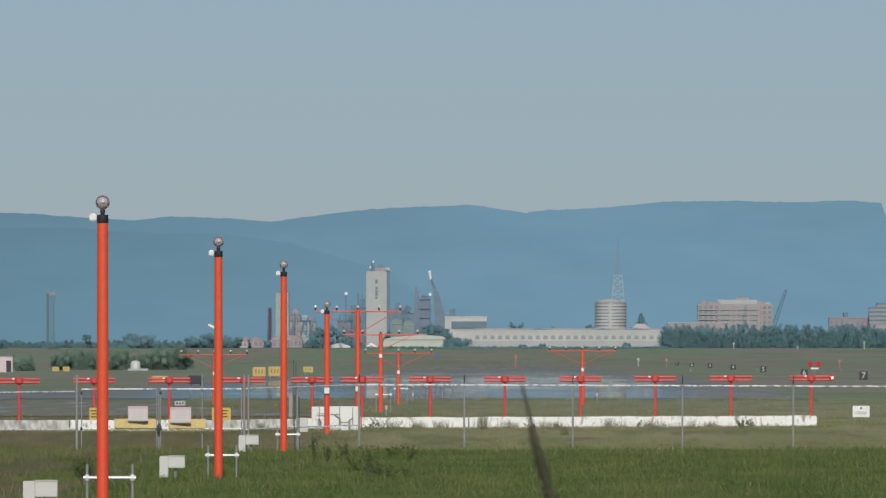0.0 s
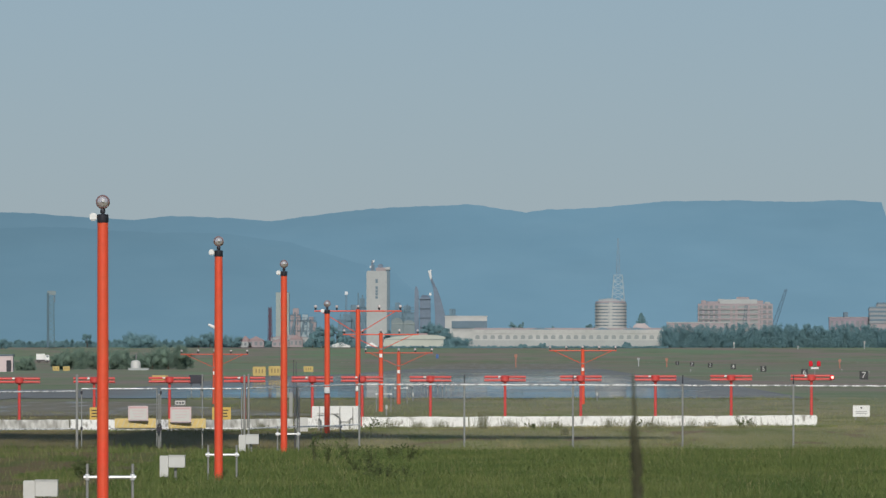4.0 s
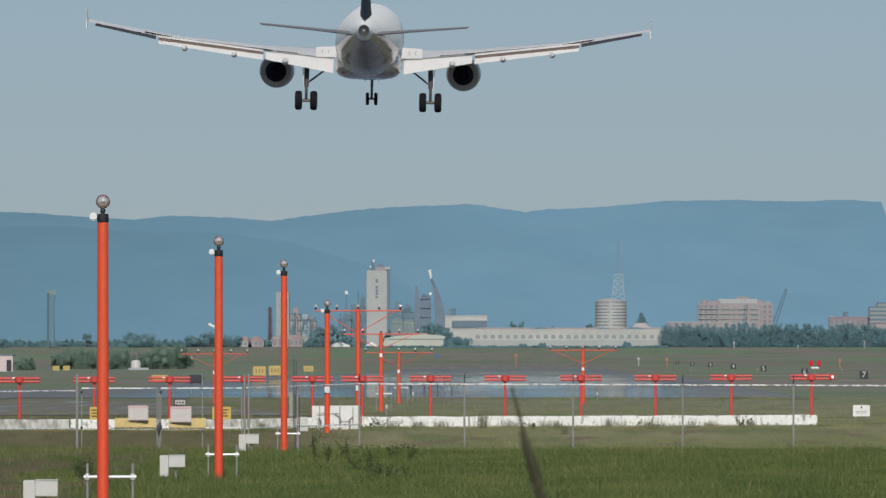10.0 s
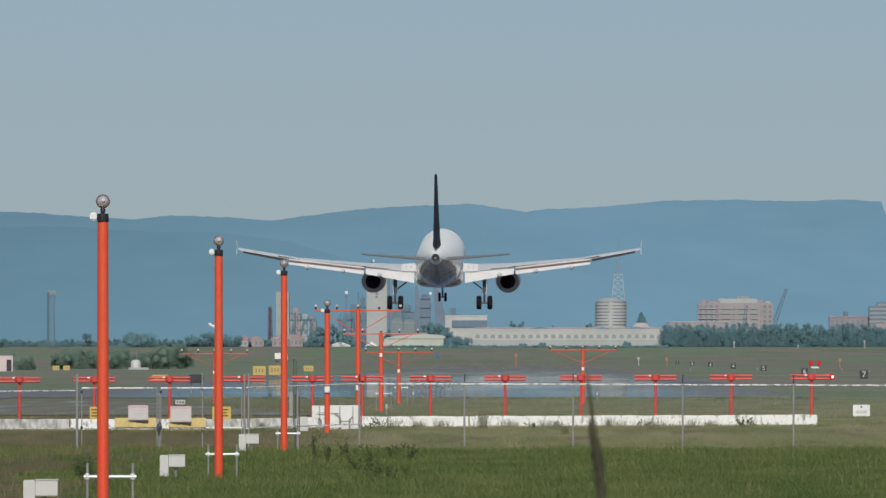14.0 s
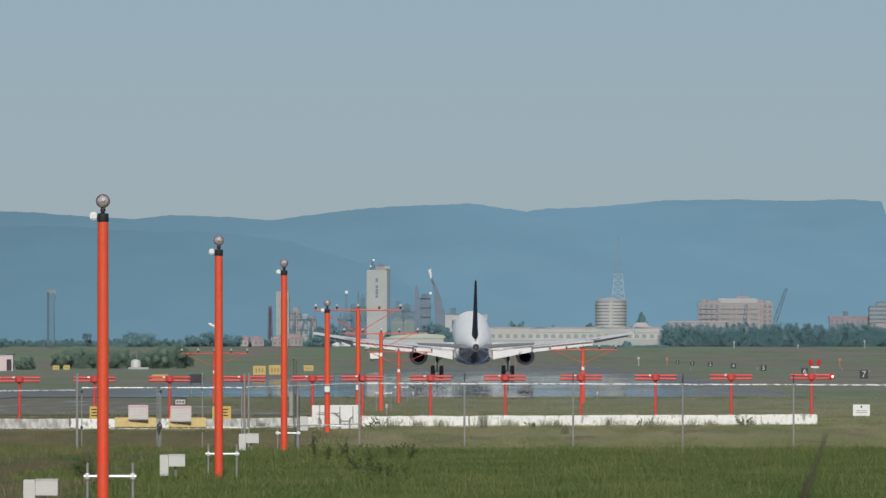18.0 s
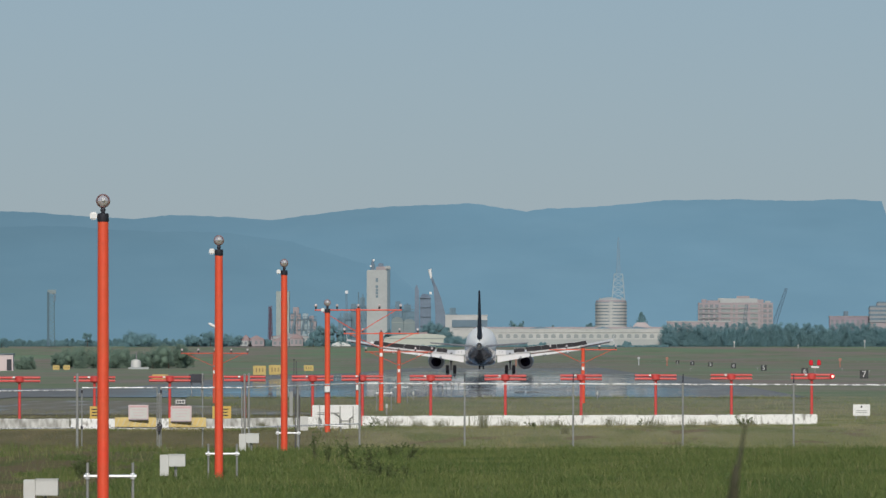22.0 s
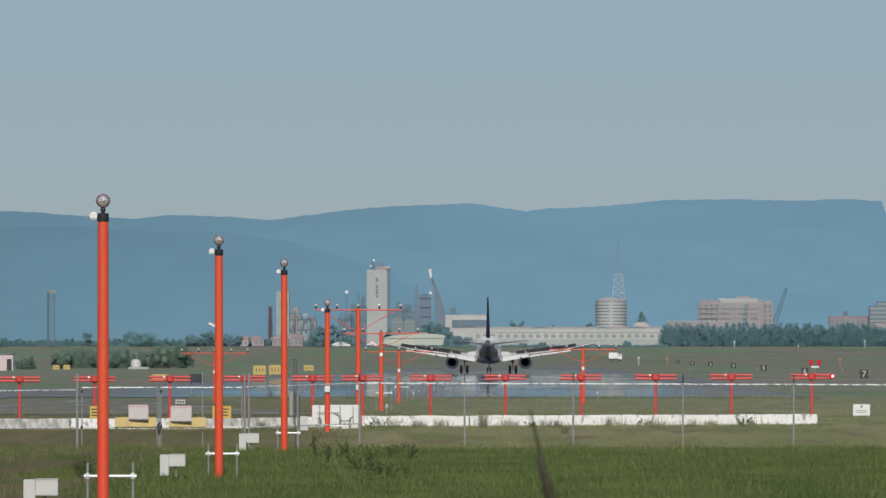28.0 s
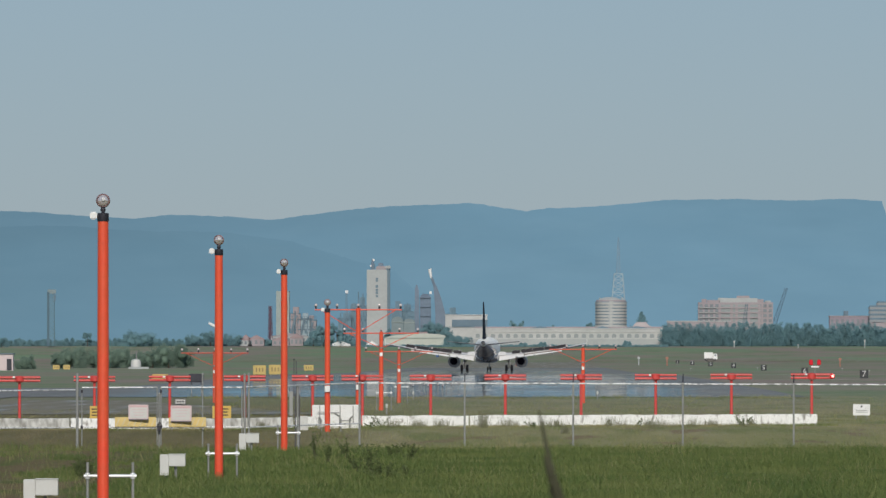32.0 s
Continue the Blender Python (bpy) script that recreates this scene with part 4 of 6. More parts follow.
ws = thing("windsock", -68.78, 2200, ground_z(2200), "white windsock hanging aslant from a slim pole", "windsock")
part("pole", Solid().tube((0, 0, -0.1), (0, 0, 9.323), 0.09, 0.06, 8), STEEL, ws)
part("sock", Solid().spin([(0.36, 0.0), (0.32, -0.9), (0.22, -1.7), (0.18, -1.7)], (0, 0, 0), 12, "X"), LETTER, ws, "white cloth sock", at=(0, 0, 8.989)).rotation_euler = (0, radians(28), 0)
# ---------------------------------------------------------------- the airliner
def airliner():
    """Twin-engined airliner; origin on the ground between the main wheels, nose along +Y."""
    a = thing("airliner", 0, 0, 0, "white twin-jet airliner with dark tail fin, gear and flaps down", "aircraft")

    def ring(y, r, zc, hr=None, n=28):
        hr = hr or r
        return [(r * math.cos(math.tau * k / n), y, zc + hr * math.sin(math.tau * k / n)) for k in range(n)]

    secs = ((17.6, 0.05, 3.35), (17.3, 0.45, 3.36), (16.6, 0.95, 3.42), (15.4, 1.45, 3.58), (13.6, 1.85, 3.74), (11.5, 1.975, 3.8), (0, 1.975, 3.8), (-5.5, 1.975, 3.8),
            (-8, 1.9, 3.89), (-11, 1.62, 4.16), (-14, 1.2, 4.46), (-17, 0.72, 4.71), (-19.2, 0.36, 4.83), (-19.8, 0.27, 4.86))
    fu = part("fuselage", Solid().loft([ring(y, r, z, r * 1.045) for y, r, z in secs]), FUSE, a, "pale white fuselage")
    part("tail_cone_exhaust", Solid().spin([(0.13, -19.84), (0.30, -19.86), (0.33, -19.7), (0.33, -19.3)], (0, 0, 4.865), 16, "Y"), BLACK, fu, "dark exhaust of the auxiliary unit")
    part("exhaust_core", Solid().spin([(0.02, -19.87), (0.08, -19.87), (0.08, -19.8)], (0, 0, 4.865), 12, "Y"), STEEL, fu, "pale exhaust core")
    # underside of the rear body and the wing fairing, toned for shade and reflected ground
    s = Solid()
    rings = []
    for y, r, z in ((-4.5, 1.985, 3.8), (-8, 1.915, 3.89), (-11, 1.638, 4.16), (-14, 1.22, 4.46), (-17, 0.74, 4.71), (-18.2, 0.54, 4.78)):
        rr = []
        for k in range(15):
            t = radians(188 + 164 * k / 14)
            rr.append((r * math.cos(t), y, z + r * 1.055 * math.sin(t)))
        for k in range(14, -1, -1):
            t = radians(188 + 164 * k / 14)
            rr.append((0.96 * r * math.cos(t), y, z + 0.97 * r * 1.045 * math.sin(t)))
        rings.append(rr)
    part("rear_belly", s.loft(rings), BELLY, fu, "polished underside, toned grey for shade and reflected ground")
    f = Solid()
    fr = []
    for y, w, zb, zt in ((7.5, 0.6, 1.9, 2.6), (5.5, 1.7, 1.6, 3.0), (2, 2.03, 1.46, 3.35), (-2.5, 2.03, 1.48, 3.3), (-5, 1.65, 1.65, 3.0), (-7.2, 0.5, 2.05, 2.6)):
        n = 20
        fr.append([(w * math.copysign(abs(math.cos(math.tau * k / n)) ** 0.6, math.cos(math.tau * k / n)), y, (zb + zt) / 2 + (zt - zb) / 2 * math.copysign(abs(math.sin(math.tau * k / n)) ** 0.7, math.sin(math.tau * k / n))) for k in range(n)])
    part("belly_fairing", f.loft(fr), BELLY, a, "wing fairing in the same shade-toned grey")

    def foil(le, chord, z, thick, n=7, x=0.0, twist=0.0):
        pts = []
        us = [0.5 - 0.5 * math.cos(math.pi * k / n) for k in range(n + 1)]
        for u in us:
            h = thick * chord * (1.2 * math.sqrt(max(u, 0)) - 1.0 * u - 0.2 * u * u) * 1.35
            pts.append((x, le - u * chord, z + h + twist * u))
        for u in us[-2:0:-1]:
            h = thick * chord * (1.2 * math.sqrt(max(u, 0)) - 1.0 * u - 0.2 * u * u) * 0.75
            pts.append((x, le - u * chord, z - h + twist * u))
        return pts

    for sg in (-1, 1):
        # stations: x, leading edge y, chord, z
        st = ((1.6, 5.9, 6.6, 2.78), (6.4, 3.3, 3.75, 3.2), (12.0, 0.35, 2.35, 3.85), (16.9, -2.2, 1.35, 4.82), (17.05, -2.45, 1.0, 4.86))
        w = part("wing", Solid().loft([foil(le, c * 0.94, z, 0.125 if x < 5 else 0.11, x=sg * x, twist=-0.12) for x, le, c, z in st]), WINGM, a, "grey swept wing")
        part("wingtip_fence", Solid().loft([[(sg * 17.08, -2.2, 4.84), (sg * 17.12, -3.2, 5.5), (sg * 17.12, -3.9, 5.55), (sg * 17.08, -3.6, 4.84), (sg * 17.1, -3.9, 4.35), (sg * 17.1, -3.3, 4.35)],
                                                                                                          [(sg * 17.13, -2.2, 4.84), (sg * 17.17, -3.2, 5.5), (sg * 17.17, -3.9, 5.55), (sg * 17.13, -3.6, 4.84), (sg * 17.15, -3.9, 4.35), (sg * 17.15, -3.3, 4.35)]]), WINGM, w, "thin wingtip fence")

        def te(x):
            y = float(np.interp(x, (1.6, 6.4, 12.0, 16.9), (5.9 - 6.6 * 0.94, 3.3 - 3.75 * 0.94, 0.35 - 2.35 * 0.94, -2.2 - 1.35 * 0.94)))
            z = float(np.interp(x, (1.6, 6.4, 12.0, 16.9), (2.78, 3.2, 3.85, 4.82))) - 0.12
            return y, z

        def flap(x0, x1, c0, c1, drop, low=0.0):
            rows = []
            for x, c in ((x0, c0), (x1, c1)):
                y, z = te(x)
                cs, sn = math.cos(radians(drop)), math.sin(radians(drop))
                r = []
                for u, t in ((0, 0), (0.12, 0.08), (0.45, 0.075), (1, 0.01), (0.6, -0.03), (0.12, -0.05)):
                    r.append((sg * x, y + 0.18 - c * (u * cs - t * sn), z - 0.02 - low - c * (u * sn - t * cs)))
                rows.append(r)
            return Solid().loft(rows)

        part("inboard_flap", flap(2.15, 6.3, 1.5, 0.85, 36), FLAPM, w, "white lowered inboard flap")
        part("outboard_flap", flap(6.45, 12.8, 0.66, 0.44, 36, 0.16), FLAPM, w, "white lowered outboard flap")
        # The brown strip is painted shade in the slot above the flap.
        for nm, za, zb, dy, tone, lb in (("flap_shroud", 0.05, -0.07, 0.0, FLAPM, "white trailing lip above the flap"), ("gap_shade_strip", -0.06, -0.30, 0.06, GAPSHADEM, "brownish strip for the shade between wing and flap")):
            rows = []
            for x in (6.45, 12.8):
                y, z = te(x)
                rows.append([(sg * x, y + dy, z + za), (sg * x, y + dy, z + zb), (sg * x, y + dy + 0.25, z + zb), (sg * x, y + dy + 0.25, z + za)])
            part(nm, Solid().loft(rows), tone, w, lb)
        yr, zr = te(2.6)
        part("root_panel", Solid().loft([[(sg * 2.0, yr + 1.1, zr + 0.66), (sg * 2.0, yr - 0.05, zr + 0.06), (sg * 2.0, yr - 0.05, zr), (sg * 2.0, yr + 1.1, zr + 0.58)],
                                         [(sg * 3.25, yr + 1.0, zr + 0.60), (sg * 3.25, yr - 0.05, zr + 0.10), (sg * 3.25, yr - 0.05, zr + 0.02), (sg * 3.25, yr + 1.0, zr + 0.52)]]), FLAPM, w, "white upper panel at the wing root")
        for x in (2.45, 2.85):
            part("panel_seam", Solid().box(sg * x, yr + 0.46, zr + 0.345, 0.03, 0.02, 0.42, rot=(-62, 0, 0)), TAILM, w, "thin dark seam")
        part("aileron", flap(12.95, 16.6, 0.7, 0.5, 16), SPOILM, w, "dark aileron")
        for x in (8.2, 11.2):
            y, z = te(x)
            part("flap_track_fairing", Solid().spin([(0.03, -1.5), (0.15, -1.1), (0.19, -0.2), (0.14, 0.9), (0.02, 1.6)], (sg * x, y - 0.1, z - 0.46), 10, "Y"), LETTER, w, "white canoe fairing")
        part("flap_track_fairing", Solid().spin([(0.03, -1.6), (0.17, -1.1), (0.22, -0.2), (0.15, 0.9), (0.02, 1.6)], (sg * 5.1, te(5.1)[0] - 0.1, te(5.1)[1] - 0.5), 10, "Y"), FLAPM, w, "white canoe fairing")
        # engine
        ex, ez = sg * 5.75, 1.74
        nac = part("nacelle", Solid().spin([(0.95, 3.1), (1.01, 3.6), (1.06, 5.0), (1.07, 6.2), (0.98, 6.9), (0.90, 7.0), (0.88, 6.7), (0.91, 3.4), (0.93, 3.12)], (ex, 0, ez), 28, "Y"), NACELLE, a, "grey engine nacelle")
        part("core_nozzle", Solid().spin([(0.36, 1.9), (0.5, 2.3), (0.66, 3.2), (0.7, 4.2), (0.66, 4.2), (0.5, 3.2), (0.33, 2.0)], (ex, 0, ez), 24, "Y"), EXHAUST, nac, "dark core nozzle")
        part("exhaust_plug", Solid().spin([(0.02, 1.3), (0.16, 1.8), (0.3, 2.6), (0.32, 3.3)], (ex, 0, ez), 16, "Y"), EXHAUST, nac)
        part("fan_duct", Solid().spin([(0.928, 3.13), (0.895, 4.3), (0.02, 4.35), (0.02, 4.4), (0.9, 4.4)], (ex, 0, ez), 24, "Y"), EXHAUST, nac, "dark inside of the fan duct")
        part("pylon", Solid().loft([[(ex - 0.16, 5.6, ez + 0.8), (ex + 0.16, 5.6, ez + 0.8), (ex + 0.05, 5.0, ez + 1.25), (ex - 0.05, 5.0, ez + 1.25)], [(ex - 0.16, 1.6, ez + 0.62), (ex + 0.16, 1.6, ez + 0.62), (ex + 0.12, 1.2, ez + 1.15), (ex - 0.12, 1.2, ez + 1.15)]]), WINGM, nac)
        # main gear
        gx = sg * 3.795
        g = part("main_gear", Solid().tube((gx, 0, 0.58), (gx, 0.1, 1.55), 0.085, 0.09).tube((gx, 0.1, 1.4), (gx - sg * 0.02, 0.2, 2.75), 0.14, 0.16).tube((gx - 0.5, 0, 0.58), (gx + 0.5, 0, 0.58), 0.09), STRUT, a, "grey landing gear leg")
        part("side_stay", Solid().tube((gx, 0.1, 1.6), (gx - sg * 1.5, 0.2, 2.75), 0.06, None, 8), STRUT, g)
        part("gear_door", Solid().box(gx + sg * 0.18, 0.1, 1.95, 0.05, 0.75, 1.3, rot=(0, sg * 4, 0)), WINGM, g, "grey gear door", 0.02)
        part("torque_link", Solid().box(gx, -0.2, 1.0, 0.09, 0.22, 0.5, rot=(20, 0, 0)), STRUT, g)
        for k in (-1, 1):
            wx = gx + k * 0.465
            prof = [(0.28, -0.19), (0.46, -0.215), (0.56, -0.17), (0.585, -0.08), (0.585, 0.08), (0.56, 0.17), (0.46, 0.215), (0.28, 0.19)]
            ty = part("tyre", Solid().spin(prof, (wx, 0, 0.585), 24, "X"), TYRE, g, "black tyre")
            part("hub", Solid().spin([(0.05, -0.2), (0.27, -0.17), (0.27, 0.17), (0.05, 0.2)], (wx, 0, 0.585), 16, "X"), STRUT, ty)
        # tailplane
        st = ((0.3, -14.0, 3.9, 4.56), (6.2, -17.3, 1.5, 5.12))
        tp = part("tailplane", Solid().loft([foil(le, c, z, 0.06, x=sg * x) for x, le, c, z in st]), STABM, a, "grey tailplane")
        # Underside shade is put into the colour of this skin and the elevator.
        part("shaded_skin", Solid().loft([[(sg * 0.8, -14.9, 4.55), (sg * 0.8, -17.5, 4.55), (sg * 0.8, -17.5, 4.52), (sg * 0.8, -14.9, 4.47)], [(sg * 6.15, -17.5, 5.105), (sg * 6.15, -18.6, 5.105), (sg * 6.15, -18.6, 5.085), (sg * 6.15, -17.5, 5.06)]]), TAILM, tp, "lower skin coloured dark for underside shade")
        part("elevator", Solid().loft([[(sg * 1.0, -17.55, 4.66), (sg * 1.0, -17.55, 4.60), (sg * 1.0, -18.3, 4.58)], [(sg * 6.1, -18.65, 5.12), (sg * 6.1, -18.65, 5.08), (sg * 6.1, -19.0, 5.06)]]), TAILM, tp, "elevator in dark shade grey")
    # fin
    def fin_row(le, c, z, th):
        return [(0, le, z), (th, le - c * 0.3, z), (th * 0.6, le - c * 0.7, z), (0.01, le - c, z), (-0.01, le - c, z), (-th * 0.6, le - c * 0.7, z), (-th, le - c * 0.3, z)]
    fin = part("tail_fin", Solid().loft([fin_row(-11.6, 6.6, 5.55, 0.36), fin_row(-12.6, 5.8, 6.3, 0.29), fin_row(-17.0, 2.35, 11.68, 0.11), fin_row(-17.3, 2.0, 11.78, 0.03)]), NAVY, a, "dark navy tail fin")
    part("rudder", Solid().loft([[(0.1, -17.2, 6.2), (-0.1, -17.2, 6.2), (0, -18.6, 6.2)], [(0.05, -19.0, 11.5), (-0.05, -19.0, 11.5), (0, -19.5, 11.5)]]), NAVY, fin, "dark navy rudder")
    # nose gear
    ng = part("nose_gear", Solid().tube((0, 12.64, 0.4), (0, 12.8, 2.1), 0.075, 0.1).tube((-0.3, 12.64, 0.4), (0.3, 12.64, 0.4), 0.06).tube((0, 12.64, 1.0), (0, 13.8, 2.0), 0.05), STRUT, a, "nose landing gear leg")
    for k in (-1, 1):
        ty = part("tyre", Solid().spin([(0.18, -0.09), (0.34, -0.105), (0.395, -0.05), (0.395, 0.05), (0.34, 0.105), (0.18, 0.09)], (k * 0.26, 12.64, 0.395), 20, "X"), TYRE, ng, "black tyre")
        part("hub", Solid().spin([(0.05, -0.1), (0.17, -0.09), (0.17, 0.09), (0.05, 0.1)], (k * 0.26, 12.64, 0.395), 14, "X"), STRUT, ty)
        part("nose_gear_door", Solid().box(k * 0.42, 12.9, 1.75, 0.04, 1.2, 0.5), FUSE, ng)
    gears = [o for o in a.children if o.name.startswith(("main_gear", "nose_gear"))]
    # spoilers, hinged at their front edge
    spoilers = []
    for sg in (-1, 1):
        for x0, x1, c in ((4.3, 5.7, 0.75), (5.95, 7.93, 0.85), (7.94, 9.92, 0.82), (9.93, 11.9, 0.78), (11.91, 13.8, 0.72)):
            y0 = float(np.interp(x0, (1.6, 6.4, 12.0, 16.9), (0.05, 0.1, -1.5, -3.2))) + 0.55
            y1 = float(np.interp(x1, (1.6, 6.4, 12.0, 16.9), (0.05, 0.1, -1.5, -3.2))) + 0.55
            z0 = float(np.interp(x0, (1.6, 6.4, 12.0, 16.9), (2.78, 3.2, 3.85, 4.82))) - 0.02
            z1 = float(np.interp(x1, (1.6, 6.4, 12.0, 16.9), (2.78, 3.2, 3.85, 4.82))) - 0.02
            p, q = (Vector((x0, y0, z0)), Vector((x1, y1, z1))) if sg > 0 else (Vector((-x1, y1, z1)), Vector((-x0, y0, z0)))
            ax = (q - p).normalized()
            up = (Vector((0, 0, 1)) - ax * ax.z).normalized()
            hinge = Matrix((ax, up.cross(ax), up)).transposed().to_4x4()
            hinge.translation = p
            ln = (q - p).length - 0.01
            s = Solid().loft([[(0, 0, 0.02), (0, -c, 0.012), (0, -c, -0.012), (0, 0, -0.02)], [(ln, 0, 0.02), (ln, -c, 0.012), (ln, -c, -0.012), (ln, 0, -0.02)]])
            h = hinge
            sp = part("spoiler", s, WINGM, a, "grey spoiler panel")
            # Dark plate imitates the shaded lower face of the raised panel.
            part("underside", Solid().loft([[(0.02, -0.03, -0.021), (0.02, -c + 0.004, -0.012), (0.02, -c + 0.004, -0.03), (0.02, -0.03, -0.04)], [(ln - 0.02, -0.03, -0.021), (ln - 0.02, -c + 0.004, -0.012), (ln - 0.02, -c + 0.004, -0.03), (ln - 0.02, -0.03, -0.04)]]), SPOILM, sp, "underside coloured dark as if shaded")
            spoilers.append((sp, h))
    return a, spoilers, gears


PLANE, SPOILERS, GEARS = airliner()


# ---------------------------------------------------------------- service truck on the far road
def truck():
    v = thing("box_truck", 0, 0, 0, "white box truck driving along the far airfield road", "truck")
    part("box_body", Solid().box(-0.6, 0, 1.95, 3.0, 2.2, 2.1), VANM, v, "white box body", 0.06)
    cab = part("cab", Solid().box(1.7, 0, 1.6, 1.5, 2.1, 1.9, top=0.85), VANM, v, "white cab", 0.08)
    part("windscreen", Solid().box(2.32, 0, 2.05, 0.1, 1.7, 0.7, rot=(0, -12, 0)), GLASS, cab, "dark windscreen")
    part("side_window", Solid().box(1.75, -0.98, 2.05, 0.7, 0.06, 0.6), GLASS, cab, "dark side window")
    part("chassis", Solid().box(0.2, 0, 0.75, 4.6, 1.6, 0.3), DARK, v)
    for x in (-1.3, 1.6):
        for k in (-1, 1):
            wl = part("wheel", Solid().spin([(0.2, -0.13), (0.42, -0.13), (0.45, 0), (0.42, 0.13), (0.2, 0.13)], (x, k * 0.95, 0.45), 16, "Y"), TYRE, v, "black wheel")
            part("rim", Solid().spin([(0.05, -0.14), (0.2, -0.13), (0.2, 0.13), (0.05, 0.14)], (x, k * 0.95, 0.45), 12, "Y"), STEEL, wl)
    return v


TRUCK = truck()
single("service_road", sheet([3538, 3544, 3550, 3556], lambda y: (-600, -150, 0, 150, 600), 0.05), TRACK, 0, 0, 0, "narrow gravel service road past the runway's end", "road", kind="structure")


# ---------------------------------------------------------------- skyline
D = 4000.0


def slab(s, xa, xb, za, zb, depth=8.0, y=0.0):
    return s.box((xa + xb) / 2, y, (za + zb) / 2, xb - xa, depth, zb - za)


GZ = 2.7


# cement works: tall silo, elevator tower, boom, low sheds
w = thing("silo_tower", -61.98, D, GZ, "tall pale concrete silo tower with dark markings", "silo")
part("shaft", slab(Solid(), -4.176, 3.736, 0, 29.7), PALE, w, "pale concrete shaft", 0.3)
# Darker grey strip added to stand in for the tower's shaded side.
part("shaded_side", slab(Solid(), 3.736, 4.835, 0, 30.8, 6), GREYC, w, "side strip coloured grey for the tower's shaded face", 0.2)
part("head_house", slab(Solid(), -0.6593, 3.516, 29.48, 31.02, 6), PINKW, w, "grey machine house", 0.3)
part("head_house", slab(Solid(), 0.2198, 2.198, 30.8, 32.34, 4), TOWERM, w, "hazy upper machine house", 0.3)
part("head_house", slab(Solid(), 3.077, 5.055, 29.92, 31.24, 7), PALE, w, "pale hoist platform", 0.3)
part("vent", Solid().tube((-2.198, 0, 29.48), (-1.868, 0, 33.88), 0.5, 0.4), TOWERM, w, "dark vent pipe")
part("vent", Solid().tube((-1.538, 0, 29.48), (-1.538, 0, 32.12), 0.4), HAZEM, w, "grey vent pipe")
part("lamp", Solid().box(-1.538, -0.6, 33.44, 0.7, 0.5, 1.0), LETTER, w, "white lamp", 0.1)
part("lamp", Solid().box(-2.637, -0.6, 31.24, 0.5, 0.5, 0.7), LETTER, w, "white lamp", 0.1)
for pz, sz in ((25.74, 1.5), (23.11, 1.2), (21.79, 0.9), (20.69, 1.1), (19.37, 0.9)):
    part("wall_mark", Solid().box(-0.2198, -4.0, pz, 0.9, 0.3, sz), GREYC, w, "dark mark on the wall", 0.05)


def plain_building(name, xa, xb, zb, mtl, label, cat, rows=0, cols=0, roof=None, depth=9.0, y=D, peak=0.0, group=""):
    cx = (xa + xb) / 2
    h = zb - GZ
    b = thing(name, cx, y, GZ, label, cat, group)
    hw = (xb - xa) / 2
    wl = part("wall", Solid().box(0, 0, h / 2, 2 * hw, depth, h), mtl, b, "", 0.05)
    if roof:
        if peak:
            part("roof", Solid().loft([[(-hw - 0.2, -depth / 2 - 0.2, h), (0, -depth / 2 - 0.2, h + peak), (hw + 0.2, -depth / 2 - 0.2, h)], [(-hw - 0.2, depth / 2, h), (0, depth / 2, h + peak), (hw + 0.2, depth / 2, h)]]), roof, b, "pitched roof")
        else:
            part("roof", Solid().box(0, 0, h + 0.15, 2 * hw + 0.4, depth + 0.4, 0.35), roof, b, "flat roof")
    for r in range(rows):
        for c in range(cols):
            wx = -hw + 2 * hw * (c + 0.5) / cols
            wz = h * (r + 0.55) / rows
            part("window", Solid().box(wx, -depth / 2 - 0.02, wz, 2 * hw / cols * 0.5, 0.25, h / rows * 0.5), GLASS, b, "dark window")
    return b


def lattice(name, x, y, z0, z1, w0, w1, mtl, label, n=8, lean=0.0, tip=None):
    t = thing(name, x, y, z0, label, "lattice mast")
    h = z1 - z0
    leg = max(0.08, w0 * 0.05)

    def c(k, sx, sy):
        u = k / n
        w = w0 + (w1 - w0) * u
        return (lean * u + sx * w / 2, sy * w / 2, h * u)

    for sx, sy in ((-1, -1), (1, -1), (1, 1), (-1, 1)):
        part("leg", Solid().tube(c(0, sx, sy), c(n, sx, sy), leg, leg * 0.8, 6), mtl, t)
    br = Solid()
    for k in range(n):
        for (a, b) in (((-1, -1), (1, -1)), ((1, -1), (1, 1)), ((1, 1), (-1, 1)), ((-1, 1), (-1, -1))):
            br.tube(c(k, *a), c(k + 1, *b), leg * 0.6, None, 4)
            br.tube(c(k + 1, *a), c(k, *b), leg * 0.6, None, 4)
            br.tube(c(k + 1, *a), c(k + 1, *b), leg * 0.6, None, 4)
    part("bracing", br, mtl, t)
    if tip:
        part("tip", Solid().box(lean, 0, h + tip * 0.3, tip, tip, tip), BRIGHT, t, "bright top section", 0.1)
    return t


et = thing("elevator_tower", -44.62, 4020, GZ, "hazy violet elevator in dark shade grey tower with a thin twin", "tower")
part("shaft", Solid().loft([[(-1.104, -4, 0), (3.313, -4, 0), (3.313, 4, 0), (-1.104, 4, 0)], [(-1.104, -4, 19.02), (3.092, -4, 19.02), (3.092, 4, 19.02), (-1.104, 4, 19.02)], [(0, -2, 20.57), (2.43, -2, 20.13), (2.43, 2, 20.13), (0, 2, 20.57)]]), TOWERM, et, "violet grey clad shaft")
